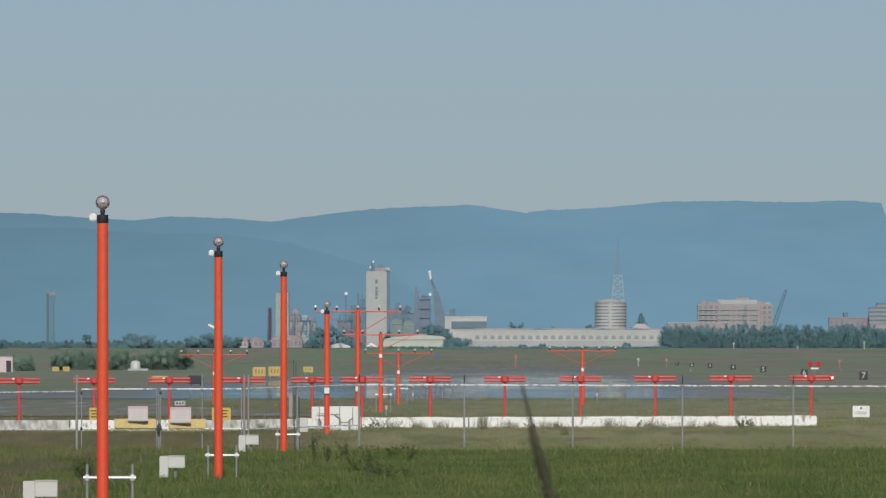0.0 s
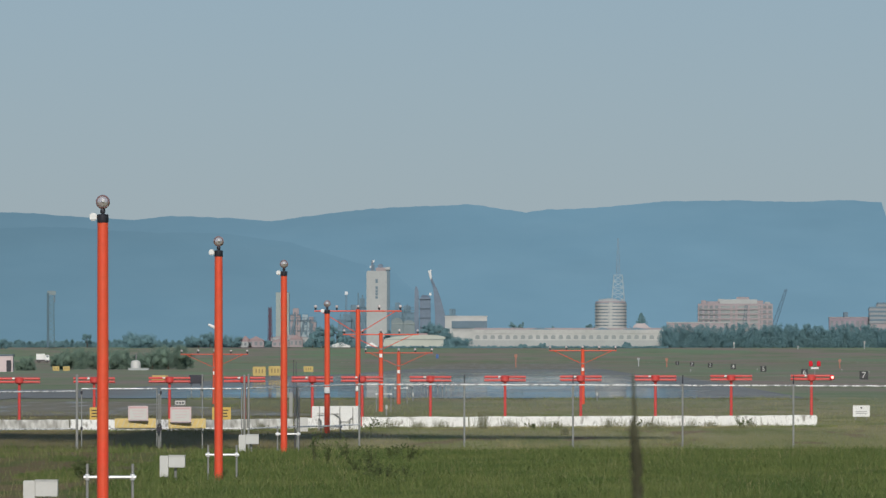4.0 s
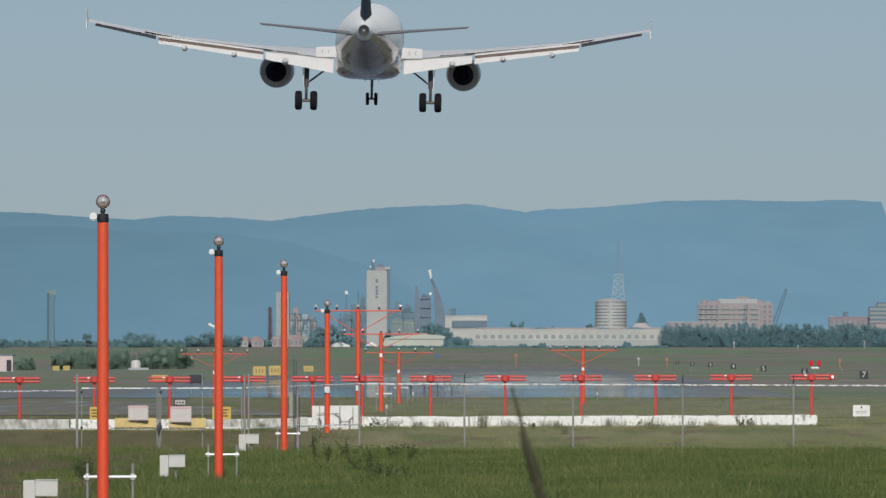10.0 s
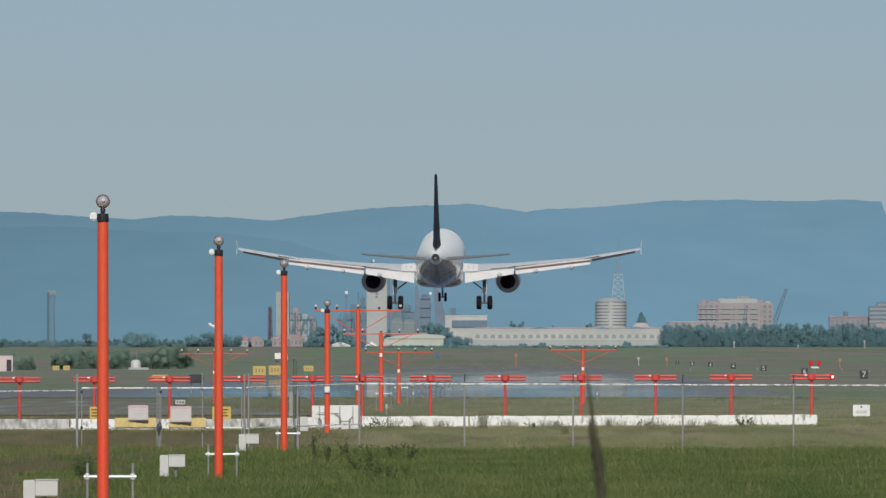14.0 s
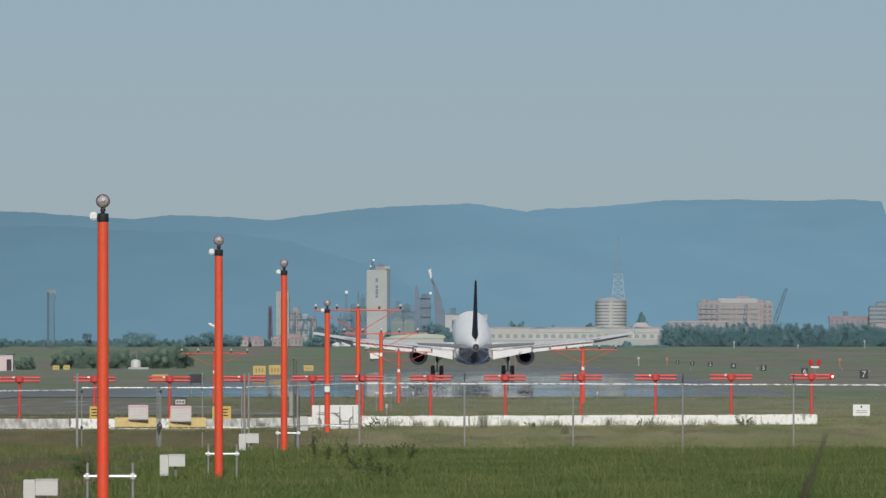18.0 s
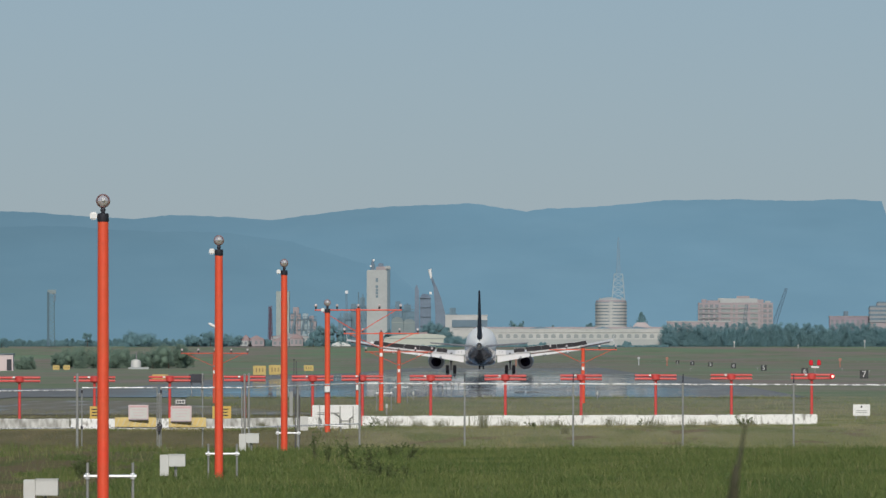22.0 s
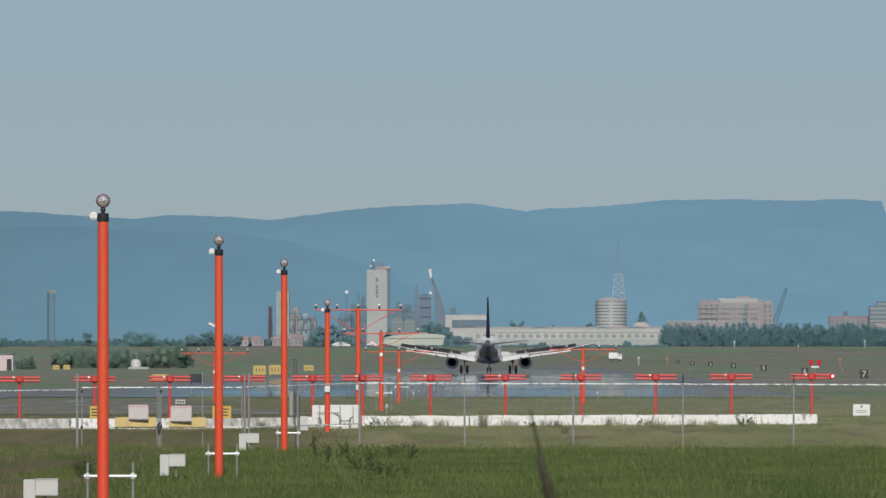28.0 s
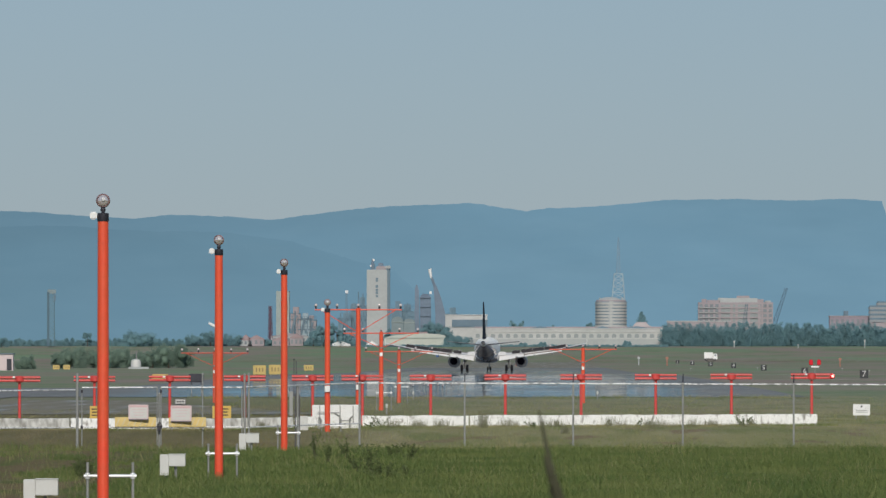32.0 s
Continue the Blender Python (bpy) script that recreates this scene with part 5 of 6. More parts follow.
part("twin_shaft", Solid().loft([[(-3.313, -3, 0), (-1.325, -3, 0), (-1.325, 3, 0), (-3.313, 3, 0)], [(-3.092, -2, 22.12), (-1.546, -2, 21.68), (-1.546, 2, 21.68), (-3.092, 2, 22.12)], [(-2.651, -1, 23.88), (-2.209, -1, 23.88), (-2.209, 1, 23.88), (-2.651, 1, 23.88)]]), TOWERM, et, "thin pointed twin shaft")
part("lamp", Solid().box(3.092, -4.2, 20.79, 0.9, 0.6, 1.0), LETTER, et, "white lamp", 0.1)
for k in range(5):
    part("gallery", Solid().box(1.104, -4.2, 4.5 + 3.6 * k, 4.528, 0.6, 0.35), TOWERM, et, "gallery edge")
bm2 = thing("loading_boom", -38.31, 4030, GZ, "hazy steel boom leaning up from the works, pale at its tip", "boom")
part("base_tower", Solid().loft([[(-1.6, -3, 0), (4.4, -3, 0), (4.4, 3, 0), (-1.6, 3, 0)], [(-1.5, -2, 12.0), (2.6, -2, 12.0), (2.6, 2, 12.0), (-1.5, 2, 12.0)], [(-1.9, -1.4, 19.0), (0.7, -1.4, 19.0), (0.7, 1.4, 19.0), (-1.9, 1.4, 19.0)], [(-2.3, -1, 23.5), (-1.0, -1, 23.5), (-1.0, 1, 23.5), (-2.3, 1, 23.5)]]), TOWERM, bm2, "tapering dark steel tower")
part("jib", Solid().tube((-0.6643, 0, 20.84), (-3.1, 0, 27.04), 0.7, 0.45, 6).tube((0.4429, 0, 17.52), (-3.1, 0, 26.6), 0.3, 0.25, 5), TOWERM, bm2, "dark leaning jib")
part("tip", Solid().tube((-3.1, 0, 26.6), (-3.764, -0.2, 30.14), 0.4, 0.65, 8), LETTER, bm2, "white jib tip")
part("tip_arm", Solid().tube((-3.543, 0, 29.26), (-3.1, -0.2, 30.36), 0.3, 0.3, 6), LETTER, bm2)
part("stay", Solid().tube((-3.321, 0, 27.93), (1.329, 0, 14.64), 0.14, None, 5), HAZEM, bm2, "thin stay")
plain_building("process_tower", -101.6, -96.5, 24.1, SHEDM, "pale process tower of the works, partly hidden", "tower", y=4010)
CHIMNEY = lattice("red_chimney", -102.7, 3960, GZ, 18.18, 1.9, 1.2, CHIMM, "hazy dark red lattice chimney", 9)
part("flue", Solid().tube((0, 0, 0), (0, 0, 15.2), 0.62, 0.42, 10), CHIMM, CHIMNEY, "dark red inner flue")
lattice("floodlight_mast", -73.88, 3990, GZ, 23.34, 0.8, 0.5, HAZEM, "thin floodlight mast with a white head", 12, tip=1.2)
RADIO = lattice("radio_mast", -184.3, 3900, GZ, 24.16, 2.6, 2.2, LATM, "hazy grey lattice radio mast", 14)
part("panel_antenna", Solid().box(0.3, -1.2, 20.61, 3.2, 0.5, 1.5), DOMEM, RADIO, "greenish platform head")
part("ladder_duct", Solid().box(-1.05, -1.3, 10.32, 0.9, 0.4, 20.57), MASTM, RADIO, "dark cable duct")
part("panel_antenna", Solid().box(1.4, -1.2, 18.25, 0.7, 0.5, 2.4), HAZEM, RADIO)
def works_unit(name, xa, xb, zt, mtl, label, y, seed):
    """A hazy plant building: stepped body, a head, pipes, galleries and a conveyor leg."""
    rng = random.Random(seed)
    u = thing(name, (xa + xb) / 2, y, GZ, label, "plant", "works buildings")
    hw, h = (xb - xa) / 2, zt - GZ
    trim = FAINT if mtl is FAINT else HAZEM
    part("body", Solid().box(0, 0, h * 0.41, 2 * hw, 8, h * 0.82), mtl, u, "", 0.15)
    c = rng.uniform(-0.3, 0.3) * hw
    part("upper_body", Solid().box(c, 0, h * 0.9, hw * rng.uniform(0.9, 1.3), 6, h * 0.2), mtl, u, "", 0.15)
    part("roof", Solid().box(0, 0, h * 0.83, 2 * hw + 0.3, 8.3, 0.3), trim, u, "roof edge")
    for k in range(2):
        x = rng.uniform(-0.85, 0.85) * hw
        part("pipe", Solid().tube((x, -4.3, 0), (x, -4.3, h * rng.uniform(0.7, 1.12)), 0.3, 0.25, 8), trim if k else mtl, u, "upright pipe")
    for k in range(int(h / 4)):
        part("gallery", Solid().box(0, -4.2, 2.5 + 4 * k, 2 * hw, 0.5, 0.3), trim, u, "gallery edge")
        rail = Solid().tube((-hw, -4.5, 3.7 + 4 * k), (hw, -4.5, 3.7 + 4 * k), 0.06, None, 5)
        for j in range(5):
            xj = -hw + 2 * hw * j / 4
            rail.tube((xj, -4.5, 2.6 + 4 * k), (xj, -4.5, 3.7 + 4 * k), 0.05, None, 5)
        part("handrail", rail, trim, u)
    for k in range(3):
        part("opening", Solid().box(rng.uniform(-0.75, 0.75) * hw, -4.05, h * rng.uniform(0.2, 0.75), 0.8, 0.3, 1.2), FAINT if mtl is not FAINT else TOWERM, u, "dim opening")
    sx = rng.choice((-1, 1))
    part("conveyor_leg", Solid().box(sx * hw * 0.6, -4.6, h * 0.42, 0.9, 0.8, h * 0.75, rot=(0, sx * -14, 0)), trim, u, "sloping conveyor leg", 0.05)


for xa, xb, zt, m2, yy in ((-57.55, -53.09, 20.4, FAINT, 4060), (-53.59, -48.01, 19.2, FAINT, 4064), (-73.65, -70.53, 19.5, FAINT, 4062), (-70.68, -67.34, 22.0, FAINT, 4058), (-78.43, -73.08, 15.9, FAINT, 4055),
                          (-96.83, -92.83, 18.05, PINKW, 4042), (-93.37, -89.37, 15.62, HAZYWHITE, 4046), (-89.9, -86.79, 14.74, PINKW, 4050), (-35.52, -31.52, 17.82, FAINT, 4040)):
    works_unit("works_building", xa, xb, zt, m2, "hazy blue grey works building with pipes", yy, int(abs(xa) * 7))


def vault(name, xa, xb, z_eave, z_top, y, mtl, label, cat, lean=0.0, depth=8.0):
    """A shed with a curved roof, its end to the camera."""
    cx, hw, h, hp = (xa + xb) / 2, (xb - xa) / 2, z_eave - GZ, z_top - GZ
    v = thing(name, cx, y, GZ, label, cat)
    part("wall", Solid().box(0, 0, h / 2, 2 * hw, depth, h), mtl, v, "", 0.05)
    prof = [(-hw * 1.02, h)] + [(hw * 1.02 * -math.cos(math.pi * k / 12) + lean * math.sin(math.pi * k / 12) * hw, h + (hp - h) * math.sin(math.pi * k / 12)) for k in range(1, 12)] + [(hw * 1.02, h)]
    part("roof", Solid().loft([[(a, -depth / 2 - 0.1, b) for a, b in prof], [(a, depth / 2 + 0.1, b) for a, b in prof]]), mtl, v, "curved roof")
    part("eave", Solid().box(0, -depth / 2 - 0.15, h, 2 * hw, 0.2, 0.25), SHEDM, v, "eave line")
    return v


vault("works_shed", -56.65, -52.24, 11.99, 14.19, 4012, DOMEM, "pale round-topped shed of the works", "shed")
vault("works_shed", -52.08, -47.66, 11.78, 13.32, 4016, DOMEM, "pale round-topped shed of the works", "shed")
for xa, xb, zb, m2, pk in ((-114.2, -109.4, 4.903, PALE, 2.2), (-110.8, -104.7, 5.34, PINKW, 1.6), (-101.6, -95.06, 4.903, PINKW, 1.4), (-94.84, -89.85, 5.771, PINKW, 1.8), (-102.7, -88.12, 6.431, PALE, 1.2)):
    plain_building("house", xa, xb, zb, m2, "small pale house with a pitched roof, hazy", "house", rows=1, cols=3, y=3950 if pk != 1.2 else 3964, roof=REDROOF if pk != 1.2 else PINKW, peak=pk, group="far houses")
plain_building("white_tent_hall", -79.23, -71.44, 3.166, TENTM, "low white tent hall", "hall", y=3940, roof=TENTM, peak=1.6)
plain_building("white_tent_hall", -65.38, -61.05, 2.95, TENTM, "small white tent with a peaked roof", "tent", y=3940, roof=TENTM, peak=1.7)
plain_building("white_tent_hall", -82.96, -78.84, 2.95, TENTM, "small white tent with a peaked roof", "tent", y=3942, roof=TENTM, peak=0.8)
HANGAR = vault("hangar", -58.52, -35.77, 5.768, 7.502, 3945, CREAM, "long pale greenish hangar with a curved roof", "hangar", 0.35)
part("red_roof_bay", Solid().loft([[(0.5, -4.0, 4.3), (5.6, -4.0, 4.3), (5.0, -4.0, 5.4), (1.0, -4.0, 5.4)], [(0.5, 1.0, 4.3), (5.6, 1.0, 4.3), (5.0, 1.0, 5.4), (1.0, 1.0, 5.4)]]), REDROOF, HANGAR, "hazy red roof bay")
ANNEX = plain_building("terminal_annex", -35.47, -19.27, 14.55, WHITEW, "pale building with a dark upper front", "building", y=3985, roof=WHITEW)
part("dark_front", Solid().box(1.312, -4.6, 8.779, 13.78, 0.6, 2.843), HAZEM, ANNEX, "dark slatted upper front")
plain_building("white_gatehouse", -32.68, -21.79, 9.268, WHITEW, "white rendered block beside a long building", "building", y=3965, roof=WHITEW)

# the long white building with arched windows
lb = thing("long_white_building", 12.15, 3950, GZ, "long white low building with a row of arched windows", "building")
hw, hh = 36.9, 6.327
part("wall", Solid().box(0, 0, hh / 2, 2 * hw, 9, hh), WHITEW, lb, "white rendered wall", 0.05)
part("parapet", Solid().box(0, 0, hh + 0.2, 2 * hw + 0.5, 9.4, 0.5), WHITEW, lb, "", 0.05)
# Slab in a duller white: painted haze over the lower wall.
part("hazed_lower_wall", Solid().box(0, -4.6, hh * 0.21, 2 * hw, 0.5, hh * 0.42), DULLW, lb, "lower wall in a tone dulled for ground haze")
part("cornice", Solid().box(0, -4.6, hh * 0.86, 2 * hw, 0.3, 0.25), WHITEW, lb)
for k in range(25):
    x = -hw + 2 * hw * (k + 0.7) / 25.4
    s = Solid()
    n = 8
    prof = [(-0.85, 0), (0.85, 0), (0.85, 0.95)] + [(0.85 * math.cos(math.pi * j / n), 0.95 + 0.6 * math.sin(math.pi * j / n)) for j in range(1, n)] + [(-0.85, 0.95)]
    s.loft([[(x + a, -4.54, hh * 0.50 + b) for a, b in prof], [(x + a, -4.4, hh * 0.50 + b) for a, b in prof]])
    part("window", s, WINFAR, lb, "arched window, hazy grey")
for k, (xx, ww) in enumerate(((-10.85, 9), (13.02, 7), (26.04, 12))):
    part("roof_light", Solid().loft([[(xx - ww / 2, -2, hh + 0.4), (xx, -2, hh + 1.3), (xx + ww / 2, -2, hh + 0.4)], [(xx - ww / 2, 3, hh + 0.4), (xx, 3, hh + 1.3), (xx + ww / 2, 3, hh + 0.4)]]), GREYC, lb, "low roof light")

part("roof", Solid().box(0, 1.5, hh + 0.75, 2 * hw - 1.5, 5, 0.7), PINKW, lb, "low pinkish tiled roof", 0.1)
vault("domed_hall", 36.45, 45.18, 8.843, 11.02, 3972, PALE, "pale domed hall behind the long building", "hall")

# round tower of stacked storeys with a lattice mast
rt = thing("round_tower", 28.72, 3990, GZ, "round pale tower of stacked open storeys", "tower")
R0, z0, z1 = 6.2, 6.169, 17.3
part("core", Solid().spin([(R0 * 0.95, -0.05), (R0 * 0.95, z1 - 0.2)], seg=28), HAZEM, rt, "shaded grey core")
for k in range(9):
    zz = z0 + (z1 - z0) * k / 9
    part("floor_band", Solid().spin([(R0 * 0.8, zz), (R0, zz), (R0, zz + 0.86), (R0 * 0.8, zz + 0.86)], seg=28), WHITEW, rt, "pale balcony band")
    part("pier", Solid().box(-0.4 + 0.25 * (k % 3), -R0 * 0.95, zz + 0.7, 1.6, 0.5, 1.3), PALE, rt, "pale pier")
part("roof_band", Solid().spin([(R0 * 0.7, z1 - 0.1), (R0 * 0.97, z1 - 0.1), (R0 * 0.93, z1 + 0.5), (R0 * 0.5, z1 + 0.6)], seg=28), PINKW, rt, "pinkish roof edge")
part("cap", Solid().spin([(R0 * 0.76, z1 + 0.4), (R0 * 0.62, z1 + 0.95), (R0 * 0.40, z1 + 1.45), (R0 * 0.1, z1 + 1.7)], (-0.6, 0, 0), 20), PALE, rt)
for k in (-1, 1):
    part("roof_pipe", Solid().tube((k * R0 * 0.7, -1, z1 - 1), (k * R0 * 0.7, -1, z1 + 1.4), 0.3), PALE, rt)
lattice("lattice_mast", 31.61, 3995, 18.6, 30.83, 5.2, 3.2, HAZYWHITE, "pale lattice mast section above a round tower", 5)
lattice("lattice_mast", 31.61, 3995, 30.61, 44.88, 1.5, 0.4, HAZYRED, "faint red and white lattice mast top", 12)

pv = thing("pavilion", 40.1, 3962, GZ, "small pavilion with a pale pinkish hipped roof beside a conifer", "pavilion")
pw = 9.5 - GZ
part("wall", Solid().box(0, 0, pw / 2, 5.8, 6, pw), PINKW, pv, "pinkish wall", 0.05)
part("roof", Solid().loft([[(k * x, q * 3.3 * s, pw + dz) for k, q in ((-1, -1), (1, -1), (1, 1), (-1, 1))] for x, s, dz in ((3.3, 1, 0), (2.9, 0.85, 1.3), (1.7, 0.4, 2.4))]), REDPALE, pv, "pale pinkish hipped roof")

# apartment block with crane, right-hand blocks
ap = thing("apartment_block", 77.34, 4010, GZ, "hazy pinkish apartment block with rows of windows", "apartment block")
hw, hh = 14.54, 17
part("wall", Solid().box(0, 0, hh / 2, 2 * hw, 10, hh), PINKW, ap, "", 0.05)
part("penthouse", Solid().box(1.0, 0, hh + 0.8, 15, 7, 1.7), PALE, ap, "pale roof storey", 0.1)
part("penthouse", Solid().box(-8.5, 0, hh + 0.4, 5, 7, 1.0), PINKW, ap, "", 0.1)
for k, (rx2, rw, rh) in enumerate(((-12.2, 2.0, 1.3), (-5.5, 2.6, 1.8), (9.5, 3.0, 1.2), (12.6, 2.2, 0.7), (3.0, 5.0, 2.6))):
    part("roof_house", Solid().box(rx2, 0.5, hh + rh / 2, rw, 5, rh), (PINKW, PALE)[k % 2], ap, "rooftop machine room", 0.15)
part("glazed_front", Solid().box(1.4, -5.05, hh * 0.62, 15.6, 0.3, hh * 0.66), WINFAR, ap, "hazy blue green glazed middle bays")
rf = [(-6.6 + 16 * k / 12, hh - 0.2 + 1.9 * math.sin(math.pi * k / 12)) for k in range(13)]
part("arched_roof", Solid().loft([[(x, -4.6, z) for x, z in rf], [(x, 4.6, z) for x, z in rf]]), PALE, ap, "pale shallow arched roof")
for r in range(6):
    for c2 in (0, 1, 2, 3, 11, 12, 13):
        part("window", Solid().box(-hw + 2 * hw * (c2 + 0.5) / 14, -5.02, hh * 0.3 + hh * 0.68 * (r + 0.5) / 6, 1.25, 0.3, 1.15), GLASS, ap, "hazy dark window")
    part("balcony", Solid().box(-10.6, -5.3, hh * 0.3 + hh * 0.68 * r / 6 + 0.1, 7.2, 0.7, 0.3), PALE, ap, "pale balcony edge")
    part("floor_edge", Solid().box(1.4, -5.35, hh * 0.3 + hh * 0.68 * r / 6 + 0.12, 15.6, 0.5, 0.55), PINKW, ap, "pinkish floor edge")
for x in (-6.2, -1.6, 0.4, 5.2, 9.2):
    part("pier", Solid().box(x, -5.45, hh * 0.62, 1.0, 0.6, hh * 0.66), PINKW, ap, "pinkish pier between glazed bays")
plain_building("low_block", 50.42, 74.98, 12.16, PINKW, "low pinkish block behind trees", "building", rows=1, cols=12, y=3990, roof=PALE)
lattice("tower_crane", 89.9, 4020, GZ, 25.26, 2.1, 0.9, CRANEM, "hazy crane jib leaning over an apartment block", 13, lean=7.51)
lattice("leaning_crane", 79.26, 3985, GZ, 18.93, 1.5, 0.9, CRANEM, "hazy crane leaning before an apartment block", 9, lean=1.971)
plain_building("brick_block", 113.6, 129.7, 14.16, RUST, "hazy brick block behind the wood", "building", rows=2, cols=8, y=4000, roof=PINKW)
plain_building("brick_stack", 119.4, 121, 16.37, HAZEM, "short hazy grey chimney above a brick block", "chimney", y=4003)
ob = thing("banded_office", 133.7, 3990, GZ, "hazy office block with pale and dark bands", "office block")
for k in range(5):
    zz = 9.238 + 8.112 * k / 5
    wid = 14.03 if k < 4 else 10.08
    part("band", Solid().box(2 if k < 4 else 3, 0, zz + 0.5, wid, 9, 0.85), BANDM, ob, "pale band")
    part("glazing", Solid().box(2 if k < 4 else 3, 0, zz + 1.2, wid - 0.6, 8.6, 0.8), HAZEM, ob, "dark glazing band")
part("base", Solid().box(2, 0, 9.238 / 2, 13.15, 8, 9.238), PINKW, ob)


# ---------------------------------------------------------------- trees and woods
def core(cx, cy, cz, rx, ry, rz, seed):
    """The dense ragged inside of a crown."""
    o, rings = Solid(), []
    for j in range(1, 10):
        th = math.pi * j / 10
        ring = []
        for k in range(14):
            a = math.tau * k / 14
            d = Vector((math.sin(th) * math.cos(a), math.sin(th) * math.sin(a), math.cos(th)))
            f = 0.85 + 0.3 * noise.noise(d * 2.6 + Vector((seed, 0, 0))) + 0.16 * noise.noise(d * 6 + Vector((0, seed, 0)))
            ring.append((cx + d.x * rx * f, cy + d.y * ry * f, cz + d.z * rz * f))
        rings.append(ring)
    return o.loft(rings)


def leaf_mesh(name, centres, radii, per, size, seed, material, squash=1.0, cores=()):
    """Small leaves strewn through many soft clumps; leaves look outwards and up."""
    rng = np.random.RandomState(seed)
    c = np.repeat(np.array(centres), per, 0)
    r = np.repeat(np.array(radii), per)[:, None]
    n = len(c)
    d = rng.randn(n, 3)
    d /= np.linalg.norm(d, axis=1, keepdims=True)
    p = c + d * r * (rng.rand(n, 1) ** 0.45) * np.array([1, 1, squash])
    nr = d * 0.35 + rng.randn(n, 3) * 0.25 + np.array([0, -0.8, 0.6])
    nr /= np.linalg.norm(nr, axis=1, keepdims=True)
    u = np.cross(nr, rng.randn(n, 3))
    u /= np.linalg.norm(u, axis=1, keepdims=True)
    v = np.cross(nr, u)
    k = size * (0.5 + rng.rand(n, 1))
    q = np.stack([p - u * k, p - v * k * 0.7, p + u * k, p + v * k * 0.7], 1).astype(np.float32)
    q = np.concatenate([q.reshape(-1, 3)] + [np.array(o.v, np.float32).reshape(-1, 3) for o in cores])
    me = bpy.data.meshes.new(name)
    faces = np.arange(4 * n).reshape(-1, 4).tolist()
    off = 4 * n
    for o in cores:
        faces += [tuple(off + a for a in f) for f in o.f]
        off += len(o.v)
    me.from_pydata(q.tolist(), [], faces)
    me.shade_smooth()
    me.materials.append(material)
    return me


def fast_mesh(name, s, material):
    me = bpy.data.meshes.new(name)
    me.from_pydata(s.v, [], s.f)
    me.materials.append(material)
    return me


def tree(x, y, h, wdt, seed, leaf=LEAF, label="dark green bushy tree on the airfield", cat="tree", cone=False, trunk=0.2, size=0.35, n=520):
    rng = random.Random(seed)
    t = thing("conifer_tree" if cone else "tree", x, y, ground_z(y), label, cat, "far trees")
    tr = Solid().tube((0, 0, -0.1), (rng.uniform(-0.1, 0.1), 0, h * 0.55), h * 0.03, h * 0.014, 8)
    for k in range(5):
        a = rng.uniform(0, math.tau)
        z = h * rng.uniform(0.25, 0.5)
        tr.tube((0, 0, z), (math.cos(a) * wdt * 0.3, math.sin(a) * wdt * 0.3, z + h * 0.2), h * 0.012, h * 0.005, 5)
    part("trunk", tr, BARK, t)
    cs, rs = [], []
    if cone:
        for k in range(150):
            u = rng.random() ** 0.8
            a, f = rng.uniform(0, math.tau), wdt * 0.42 * (1 - u * 0.95) * rng.random() ** 0.5
            cs.append((math.cos(a) * f, math.sin(a) * f, h * (0.06 + 0.92 * u)))
            rs.append(wdt * 0.085 * (1.15 - u))
    else:
        lobes = [(rng.uniform(-0.36, 0.36) * wdt, rng.uniform(-0.3, 0.3) * wdt, h * rng.uniform(0.14, max(0.62, 0.9 - 0.25 * wdt / h)), wdt * rng.uniform(0.15, 0.27)) for _ in range(11)]
        for k in range(110):
            lx, ly, lz, lr = lobes[k % 11]
            a, b, f = rng.uniform(0, math.tau), rng.uniform(-1, 1), rng.random() ** 0.4
            g = math.sqrt(1 - b * b)
            top = min(h * 0.38, lr)
            z = lz + b * f * top
            cs.append((lx + g * math.cos(a) * f * lr, ly + g * math.sin(a) * f * lr, max(h * (trunk + 0.06), min(z, h * 0.93))))
            rs.append(wdt * rng.uniform(0.07, 0.14))
    if cone:
        inner = [Solid().spin([(wdt * 0.30 * (1 - k / 9) + 0.1 * (k % 2), h * (0.08 + 0.88 * k / 9)) for k in range(10)], seg=12)]
    else:
        inner = [core(lx, ly, max(lz, h * 0.3), lr * 0.6, lr * 0.6, min(h * 0.26, lr * 0.62), seed + k * 3.7) for k, (lx, ly, lz, lr) in enumerate(lobes)]
    c = new("crown", leaf_mesh("crown", cs, rs, max(10, n // len(cs)), size, seed, leaf, cores=inner))
    c.parent = t
    return t


sd = 10
for xa, y, hgt, wd in ((-103.6, 2300, 4.6, 6), (-99.63, 2310, 6.2, 7), (-94.37, 2290, 5.6, 7), (-93.56, 2320, 5.0, 6), (-106.6, 2305, 3.6, 4), (-85.19, 2280, 6.4, 6), (-82.22, 2295, 6.6, 7), (-80.25, 2300, 5.2, 5), (-104.3, 2100, 3.2, 3.6), (-87.83, 2310, 5.0, 5)):
    sd += 1
    tree(xa, y, hgt * 0.97, wd * 1.3, sd, LEAF, "dark green bushy tree at the airfield's edge", "tree", size=0.08, trunk=0.0, n=12600)
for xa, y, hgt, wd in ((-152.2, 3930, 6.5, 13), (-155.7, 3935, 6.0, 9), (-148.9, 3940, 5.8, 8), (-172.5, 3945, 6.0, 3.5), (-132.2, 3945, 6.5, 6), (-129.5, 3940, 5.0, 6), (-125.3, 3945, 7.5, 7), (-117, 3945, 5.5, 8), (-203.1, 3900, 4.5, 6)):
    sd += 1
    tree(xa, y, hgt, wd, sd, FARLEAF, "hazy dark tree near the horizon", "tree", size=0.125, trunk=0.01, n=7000)
